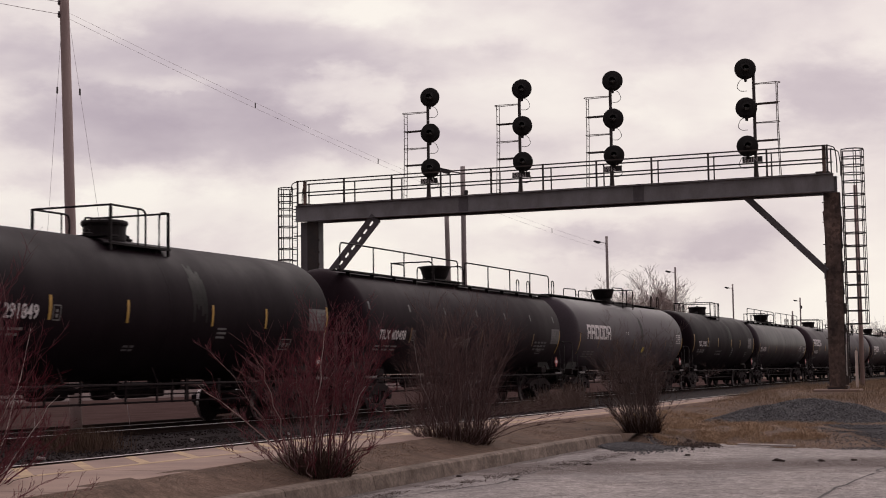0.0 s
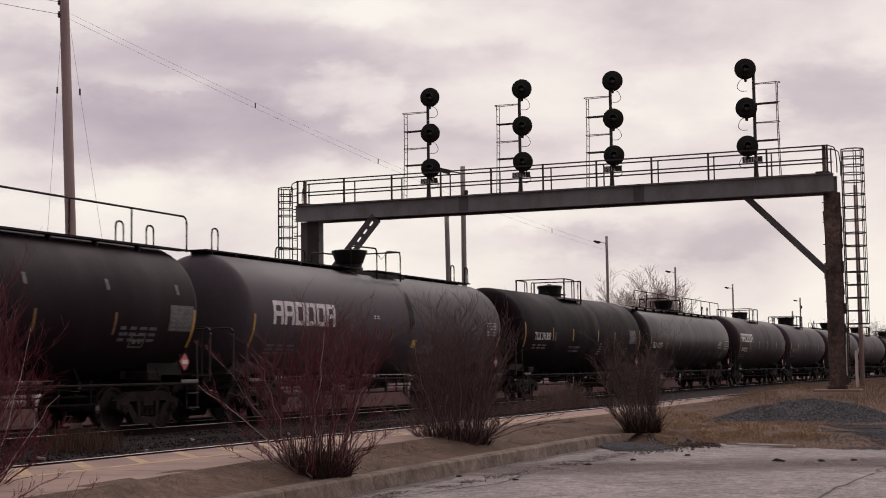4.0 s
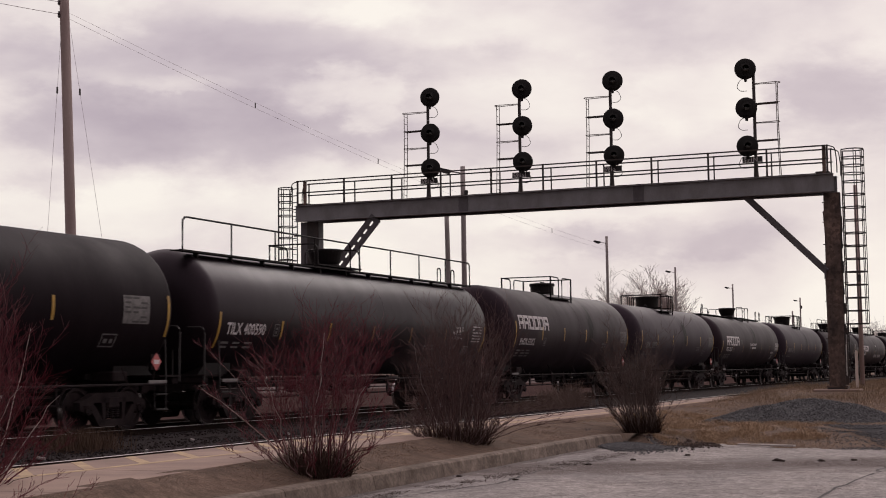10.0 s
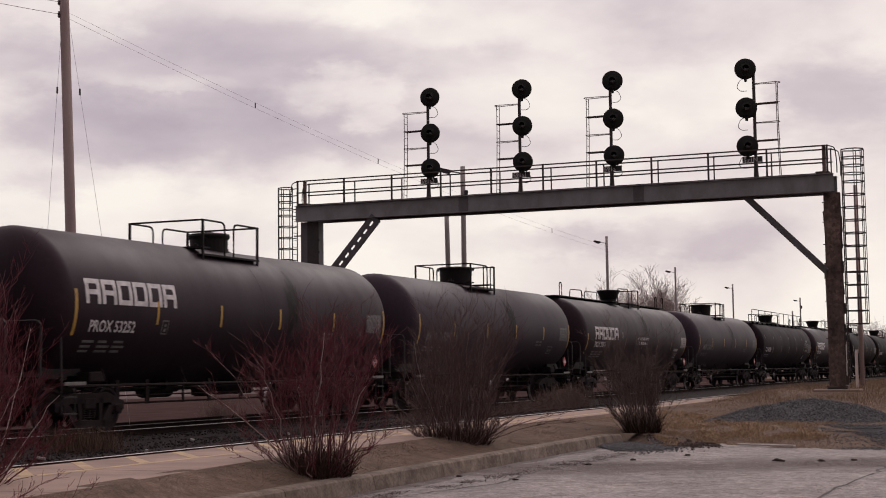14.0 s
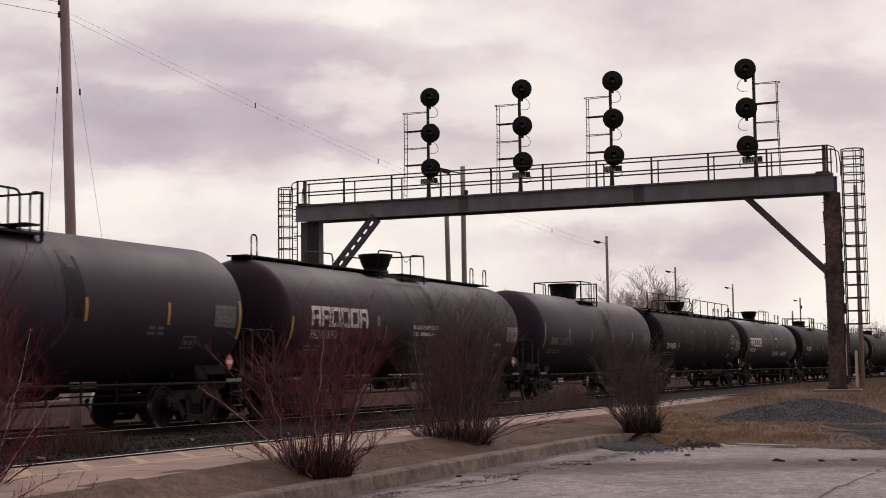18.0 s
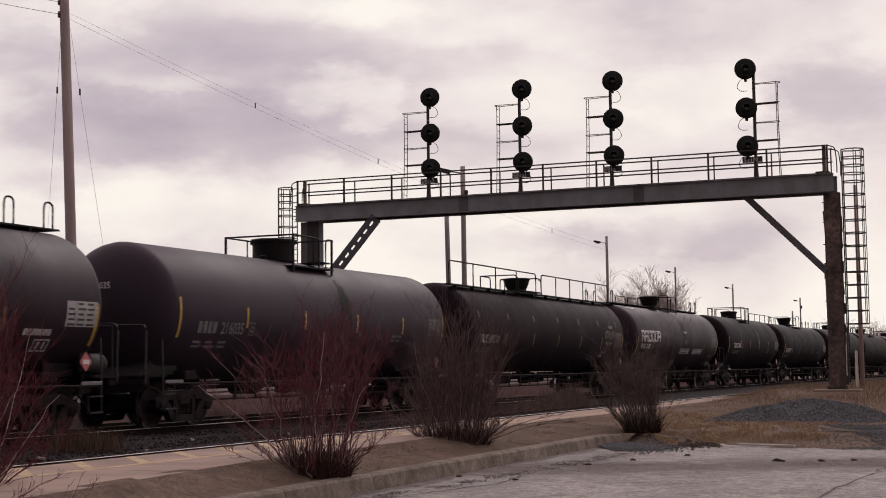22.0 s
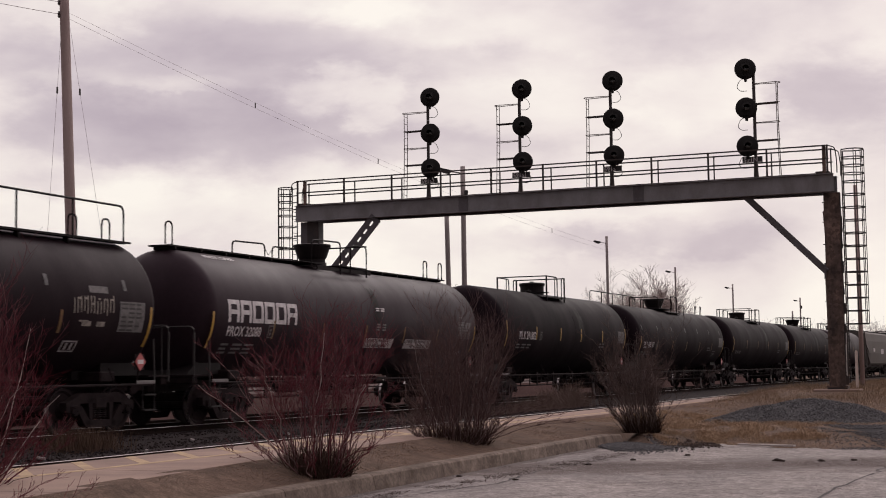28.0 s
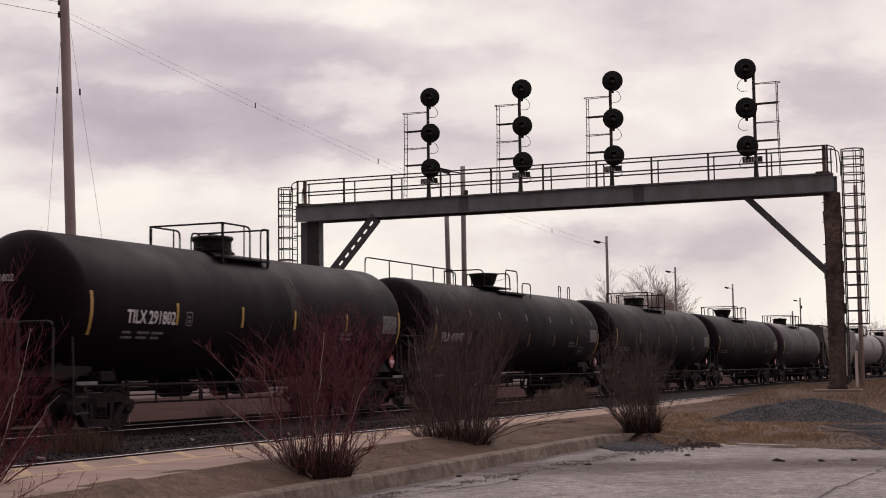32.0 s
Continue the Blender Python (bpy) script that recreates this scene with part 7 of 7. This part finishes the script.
def track_brush():
    """Dry brush standing between the tracks and beyond them."""
    rng = random.Random(31)
    for name, label, spots in (("trackside_brush", "dry brown brush standing between the tracks", ((-10.4, 3.7, 1.15, 1.2, 800), (-12.6, 3.7, 0.9, 1.0, 600), (-14.6, 3.6, 0.6, 1.0, 400), (-17.5, 3.4, 0.5, 1.6, 350), (-21.5, 3.3, 0.42, 1.8, 300))),
                               ("far_brush", "dark brown brush beyond the tracks", ((-14.5, -7.4, 0.95, 0.55, 260), (-3.0, -9.0, 0.7, 1.3, 200), (8.0, -8.0, 0.8, 1.5, 200)))):
        items = []
        for s, l, h, w, n in spots:
            for i in range(n):
                ds, dl = rng.gauss(0, w * 0.55), rng.gauss(0, 0.28)
                x, y, a = on_track(s + ds, l + dl)
                k = h * rng.uniform(0.35, 1.0) * (1 - 0.35 * min(1.0, abs(ds) / w))
                st = twig(rng, Vector((x, y, -0.25 if l > 0 else -0.46)), Vector((rng.gauss(0, 0.25), rng.gauss(0, 0.25), 1)), k, 0.006, 4, 0.12)
                items.append(st)
                for q in range(3):
                    items.append(twig(rng, st[rng.randint(1, 3)][0], Vector((rng.gauss(0, 0.6), rng.gauss(0, 0.6), 0.9)), k * rng.uniform(0.15, 0.35), 0.004, 2, 0.15))
        tagged(put(name, stems_mesh(items, name, "dry_brush")), label, "brush", kind="stuff")


track_brush()


def bare_tree(x, y, z, height, seed, label, material="grey_twig", wide=0.44, dense=1.0):
    rng = random.Random(seed)
    limbs, twigs = [], []

    def grow(p, d, L, r, depth):
        path = twig(rng, p, d, L, r, 5, 0.11, 0.0, 0.03)
        (limbs if depth < 2 else twigs).append([(q, max(w, 0.012)) for q, w in path])
        if depth >= 5:
            return
        n = rng.randint(3, 5) if depth < 4 else rng.randint(2, 4)
        for i in range(max(2, int(n * dense))):
            j = rng.randint(2, 5)
            q = path[j][0]
            s = Vector((rng.gauss(0, 1), rng.gauss(0, 1), rng.uniform(-0.2, 0.5))).normalized()
            grow(q, d * 0.7 + s * wide, L * rng.uniform(0.52, 0.74), max(0.014, r * 0.5), depth + 1)
    grow(Vector((0, 0, -0.3)), Vector((0, 0, 1)), height * 0.34, height * 0.011, 0)
    for i in range(4):
        s = Vector((rng.gauss(0, 1), rng.gauss(0, 1), 0.9)).normalized()
        grow(Vector((0, 0, height * 0.12)), s + Vector((0, 0, 0.8)), height * 0.32, height * 0.008, 1)
    t = tagged(empty("tree", pose(x, y, z)), label, "tree")
    put("trunk", stems_mesh(limbs, "trunk", material), None, t)
    put("crown", stems_mesh(twigs, "crown", material), None, t)
    return t


for i, (x, y, h) in enumerate(((21.6, 172, 15.4), (23.6, 169, 15.8), (25.6, 175, 15.2), (2.6, 118, 11.0), (3.9, 121, 10.6))):
    bare_tree(x, y, -0.6, h, 40 + i, "leafless grey tree beyond the railway yard", dense=1.3 if i < 3 else 0.6, wide=0.60 if i < 3 else 0.46)


def far_woods():
    """A low belt of bare woods along the horizon, distance haze put into its pale colour."""
    rng = random.Random(9)
    items = []
    for i in range(560):
        x = rng.uniform(30, 190) if i < 330 else rng.uniform(-170, 40)
        y = 330 + rng.uniform(-60, 70) + abs(x) * 0.3
        h = rng.uniform(8, 13.5)
        if x < 80:
            h *= 0.85 if i < 330 else 0.5
        items.append([(q, max(w, 0.06)) for q, w in twig(rng, Vector((x, y, -1)), Vector((0, 0, 1)), h * 0.6, 0.16, 3, 0.05)])
        for k in range(12):
            p = Vector((x, y, h * rng.uniform(0.2, 0.55)))
            s = Vector((rng.gauss(0, 1), rng.gauss(0, 0.6), rng.uniform(0.4, 1.6))).normalized()
            tw = twig(rng, p, s, h * rng.uniform(0.25, 0.45), 0.06, 3, 0.15, 0, 0.05)
            items.append([(q, max(w, 0.026)) for q, w in tw])
            for m in range(7):
                s2 = Vector((rng.gauss(0, 1), rng.gauss(0, 0.6), rng.uniform(0.2, 1.2))).normalized()
                items.append([(q, max(w, 0.02)) for q, w in twig(rng, tw[rng.randint(1, 3)][0], s2, h * rng.uniform(0.1, 0.2), 0.03, 2, 0.15)])
    tagged(put("distant_woods", stems_mesh(items, "distant_woods", "far_wood")), "low belt of bare woods on the horizon, haze in its pale colour", "woods", kind="stuff")


far_woods()


def blades(name, n, place, size, material, label, category, lean=0.45, fat=1.0):
    """Grass: bent blades of two faces each."""
    rng = random.Random(len(name) + n)
    co, fa = [], []
    made = tries = 0
    while made < n and tries < n * 6:
        tries += 1
        at = place(rng)
        if at is None:
            continue
        x, y, z = at
        h = size * rng.uniform(0.4, 1.25)
        a = rng.uniform(0, math.pi)
        w = rng.uniform(0.003, 0.007) * (1 + 2 * size) * fat
        lx, ly = rng.gauss(0, lean) * h, rng.gauss(0, lean) * h
        c, d = math.cos(a) * w, math.sin(a) * w
        k = len(co)
        co += [(x - c, y - d, z), (x + c, y + d, z), (x + lx * 0.4 + c * 0.8, y + ly * 0.4 + d * 0.8, z + h * 0.6), (x + lx * 0.4 - c * 0.8, y + ly * 0.4 - d * 0.8, z + h * 0.6), (x + lx, y + ly, z + h)]
        fa += [(k, k + 1, k + 2, k + 3), (k + 3, k + 2, k + 4)]
        made += 1
    me = bpy.data.meshes.new(name)
    me.from_pydata(co, [], fa)
    me.materials.append(M[material])
    tagged(put(name, me), label, category, kind="stuff")


def lawn_spot(rng):
    s, l = rng.uniform(-47, -24.3), rng.uniform(7.7, 9.8)
    if l < plat_out(s) - 0.16 * max(0, noise.noise(Vector((s * 1.5, 0, 2)))) - 0.02 or l > kerb_back(s) + 0.02:
        return None
    x, y, a = on_track(s, l)
    if noise.noise(Vector((x * 1.1, y * 1.1, 9))) < rng.uniform(-0.7, 0.1):
        return None
    return x, y, lawn_h(s, l) - 0.008


def verge_spot(rng):
    s, l = rng.uniform(-31, 4), rng.uniform(7.6, 17.5)
    x, y, a = on_track(s, l)
    if in_lot(x, y, 0.5) or (x < 4.4 and s < -24) or (y < 35.0 and x > 7.4 + 1.6 * rng.random() + 0.6 * noise.noise(Vector((x, y, 5)))) or (l < 7.9 and s < 1) or pile(x, y) > 0.05:
        return None
    if noise.noise(Vector((x * 0.5, y * 0.5, 7))) < -0.28:
        return None
    return x, y, turf(x, y) - 0.01


def tussock_spot(rng):
    # rough tufts between the bush at the kerb's end and the heap
    x, y = rng.uniform(4.6, 9.4), rng.uniform(31.0, 42.0)
    s, l = track_sl(x, y)
    if l < 8.6 or in_lot(x, y, 0.3) or pile(x, y) > 0.10 or (x > 8.2 and y < 34.6) or noise.noise(Vector((x * 1.6, y * 0.9, 17))) < rng.uniform(-0.15, 0.45):
        return None
    return x, y, turf(x, y) - 0.01


def tall_spot(rng):
    s, l = rng.uniform(-9, 40), rng.uniform(7.2, 20)
    x, y, a = on_track(s, l)
    if pile(x, y) > 0.05 or noise.noise(Vector((x * 0.35, y * 0.35, 3))) < -0.2 or (l < 7.9 and s < 1.5):
        return None
    return x, y, turf(x, y) - 0.02


def track_weeds(rng):
    s, l = rng.gauss(-35.3, 0.42), rng.gauss(2.6, 0.28)
    x, y, a = on_track(s, l)
    return x, y, -0.22


PILE = ((9.6, 38.6, 3.0, 3.4, 0.62), (8.6, 38.4, 2.3, 3.0, 0.48), (10.4, 38.4, 2.0, 2.9, 0.50))


def pile(x, y):
    """The height of the gravel heap over the ground."""
    h = 0.0
    for px, py, rx, ry, k in PILE:
        d = ((x - px) / rx) ** 2 + ((y - py) / ry) ** 2
        h = max(h, k * (1 - smooth(0.0, 1.0, math.sqrt(d))))
    return h


def stones(name, n, place, r0, r1, material, label):
    rng = random.Random(n)
    unit = [(1, 0, 0), (-1, 0, 0), (0, 1, 0), (0, -1, 0), (0, 0, 1), (0, 0, -1)]
    tri = [(0, 2, 4), (2, 1, 4), (1, 3, 4), (3, 0, 4), (2, 0, 5), (1, 2, 5), (3, 1, 5), (0, 3, 5)]
    co, fa = [], []
    made = tries = 0
    while made < n and tries < n * 8:
        tries += 1
        at = place(rng)
        if at is None:
            continue
        x, y, z = at
        r = r0 + (r1 - r0) * rng.random() ** 3.0
        q = Euler((rng.uniform(0, 6), rng.uniform(0, 6), rng.uniform(0, 6))).to_matrix()
        k = len(co)
        for u in unit:
            p = q @ Vector(u)
            e = r * rng.uniform(0.65, 1.15)
            co.append((x + p.x * e, y + p.y * e, z + p.z * e * 0.75))
        fa += [(a + k, b + k, c + k) for a, b, c in tri]
        made += 1
    me = bpy.data.meshes.new(name)
    me.from_pydata(co, [], fa)
    me.materials.append(M[material])
    tagged(put(name, me), label, "gravel", kind="stuff")


def build_pile():
    xs = [float(v) for v in np.arange(6.5, 20.5, 0.22)]
    ys = [float(v) for v in np.arange(34, 43, 0.22)]
    me = grid_mesh("heap", xs, ys, lambda x, y: turf(x, y) - 0.05 + pile(x, y) + 0.05 * pile(x, y) * noise.noise(Vector((x * 2, y * 2, 0))), lambda x, y: pile(x, y) > 0.015)
    tagged(put("heap", me, "gravel_bed"), "low heap of blue-grey crushed stone beside the car park", "gravel heap", kind="stuff")

    def on_pile(rng):
        x, y = rng.uniform(6.6, 20), rng.uniform(34, 42.5)
        h = pile(x, y)
        return (x, y, turf(x, y) - 0.045 + h) if h > 0.02 else None

    def apron(rng):
        # spilled stone at the kerb's end and along the asphalt's edge
        if rng.random() < 0.4:
            x, y = rng.gauss(3.85, 0.42), rng.gauss(30.9, 0.75)
            if x < 3.08 + 0.1 * (32 - y):
                return None
            return x, y, max(LOT_Z + 0.01, turf(x, y)) + 0.055 * math.exp(-((x - 3.75) / 0.7) ** 2 - ((y - 30.9) / 1.4) ** 2)
        x = 7.4 + 6.0 * rng.random() ** 0.8
        y = lot_edge(x) + rng.uniform(-0.02, 1.0) * 5.4
        if x < 8.8 and rng.random() > (x - 7.4) / 1.4 + 0.5 * noise.noise(Vector((x * 1.5, y * 1.5, 2))):
            return None
        return x, y, (LOT_Z + 0.01 if in_lot(x, y) else max(LOT_Z, turf(x, y)) + (0.055 if x > 8.8 else 0))

    def debris(rng):
        # dark crumbs of soil and bark past the kerb's end
        x, y = 3.5 + 2.3 * rng.random() ** 1.3, 31.2 + rng.gauss(0.25, 0.55)
        return x, y, max(LOT_Z + 0.01, turf(x, y)) + 0.01

    def bed(rng):
        s, l = rng.uniform(-46, -8), rng.uniform(1.0, 6.2)
        x, y, a = on_track(s, l)
        return x, y, -0.17 if 2.4 < l < 4.0 else -0.12

    def washed(rng):
        # grit gathered along the long crack beside the kerb
        t = rng.random()
        x, y = -1.0 + 4.7 * t + rng.gauss(0, 0.10 + 0.10 * t), 19.2 + 9.8 * t + rng.gauss(0, 0.2)
        if noise.noise(Vector((x * 1.5, y * 1.5, 4))) < rng.uniform(-0.3, 0.35) or not in_lot(x, y):
            return None
        return x, y, LOT_Z + 0.012

    def grit(rng):
        x, y = rng.uniform(-3, 12), rng.uniform(16, 30.5)
        k = noise.noise(Vector((x * 0.5, y * 0.9, 11))) + 0.6 * math.exp(-((y - 24.5) / 1.6) ** 2)
        if not in_lot(x, y) or rng.random() > 0.012 + 1.1 * max(0, k - 0.08):
            return None
        return x, y, LOT_Z + 0.012
    stones("heap_stones", 16000, on_pile, 0.012, 0.05, "stones", "crushed blue-grey stones of the gravel heap")
    stones("spilled_stones", 30000, apron, 0.007, 0.034, "stones", "crushed stones spilled along the asphalt edge")
    stones("soil_crumbs", 3500, debris, 0.006, 0.04, "soil_crumb", "dark crumbs of soil and bark at the kerb's end")
    stones("ballast_stones", 11000, bed, 0.015, 0.045, "ballast_stones", "loose dark ballast stones between the rails")
    stones("grit", 26000, grit, 0.002, 0.012, "grit", "loose grit and pebbles scattered on asphalt")
    stones("washed_grit", 3000, washed, 0.002, 0.018, "washed_grit", "dark grit gathered along the crack")


build_pile()
blades("lawn_grass", 30000, lawn_spot, 0.022, "lawn_grass", "short dead brown lawn between kerb and platform", "grass", 2.4, 0.55)
blades("verge_grass", 95000, verge_spot, 0.06, "dry_grass", "rough dead grass beyond the kerb", "grass", 1.5, 0.6)
blades("tussock_grass", 22000, tussock_spot, 0.11, "tussock", "rough tan grass tufts round the gravel heap", "grass", 0.8, 0.7)
blades("straw_grass", 42000, tall_spot, 0.24, "tall_grass", "tall straw-coloured grass near the gantry", "grass", 0.45, 0.6)
blades("track_weeds", 1600, track_weeds, 0.40, "ballast_weed", "tuft of dry weeds growing in the ballast", "weeds", 0.3, 0.5)


def crack(pts, w=0.025):
    rng = random.Random(int(pts[0][0] * 100))
    bm = B()
    rows = []
    full = []
    for a, b in zip(pts, pts[1:]):
        for i in range(8):
            t = i / 8
            full.append((a[0] + (b[0] - a[0]) * t + rng.gauss(0, 0.03), a[1] + (b[1] - a[1]) * t + rng.gauss(0, 0.03)))
    for i, p in enumerate(full):
        q = full[min(i + 1, len(full) - 1)]
        o = full[max(i - 1, 0)]
        d = Vector((q[0] - o[0], q[1] - o[1], 0)).normalized()
        k = w * rng.uniform(0.4, 1.2) / 2
        z = LOT_Z + 0.02 * noise.noise(Vector((p[0] * 0.25, p[1] * 0.25, 2.0))) + 0.006 * noise.noise(Vector((p[0] * 2, p[1] * 2, 5.0))) + 0.004
        rows.append((bm.verts.new((p[0] - d.y * k, p[1] + d.x * k, z)), bm.verts.new((p[0] + d.y * k, p[1] - d.x * k, z))))
    for a, b in zip(rows, rows[1:]):
        bm.faces.new((a[0], b[0], b[1], a[1]))
    tagged(part("crack", bm, "crack"), "dark crack in the worn asphalt", "crack", kind="structure")


crack([(-1.0, 19.2), (-0.04, 20.5), (0.76, 21.7), (1.49, 24.0), (2.79, 26.7), (3.67, 29.0)], 0.055)
crack([(4.1, 17.3), (4.85, 18.9), (6.37, 22.2), (7.4, 24.6)], 0.05)


def clods():
    """Clods of dark dirt dropped on the asphalt."""
    rng = random.Random(21)
    spots = [(5.90, 26.1, 0.06), (5.96, 26.0, 0.04), (6.6, 25.8, 0.045), (7.2, 25.9, 0.04), (2.47, 25.4, 0.04), (0.21, 23.1, 0.035), (3.4, 26.6, 0.04), (4.6, 27.9, 0.04), (1.05, 22.3, 0.035)]
    for x, y, r in spots:
        bm = B()
        bmesh.ops.create_icosphere(bm, subdivisions=2, radius=1.0)
        ph = rng.uniform(0, 50)
        for v in bm.verts:
            k = r * (1 + 0.45 * noise.noise(v.co * 1.7 + Vector((ph, 0, 0))))
            v.co = Vector((v.co.x * k * 1.5, v.co.y * k * 1.2, v.co.z * k * 0.55))
        tagged(part("dirt_clod", bm, "dirt_clod"), "small dark clod of dirt on grey asphalt", "dirt").matrix_basis = pose(x, y, lot_h(x, y) + r * 0.3)


clods()


# ---- what moves: the train rolls by, its wheels turn ----
def motions():
    times = [i * 2.0 for i in range(17)]
    for car, mid in TRAIN:
        walk(car, [(t, track_pose(mid + travel(t))) for t in times])
    ticks = [round(i * 0.1, 1) for i in range(321)]
    turn = [math.degrees(travel(t) / 0.457) for t in ticks]
    for w, dx, k in WHEELS:
        walk(w, [(t, pose(dx, k * 0.76, 0.457) @ pose(0, 0, 0, 0, a, 0) @ pose(0, 0, 0, 0, 0, 0 if k > 0 else 180)) for t, a in zip(ticks, turn)])


motions()
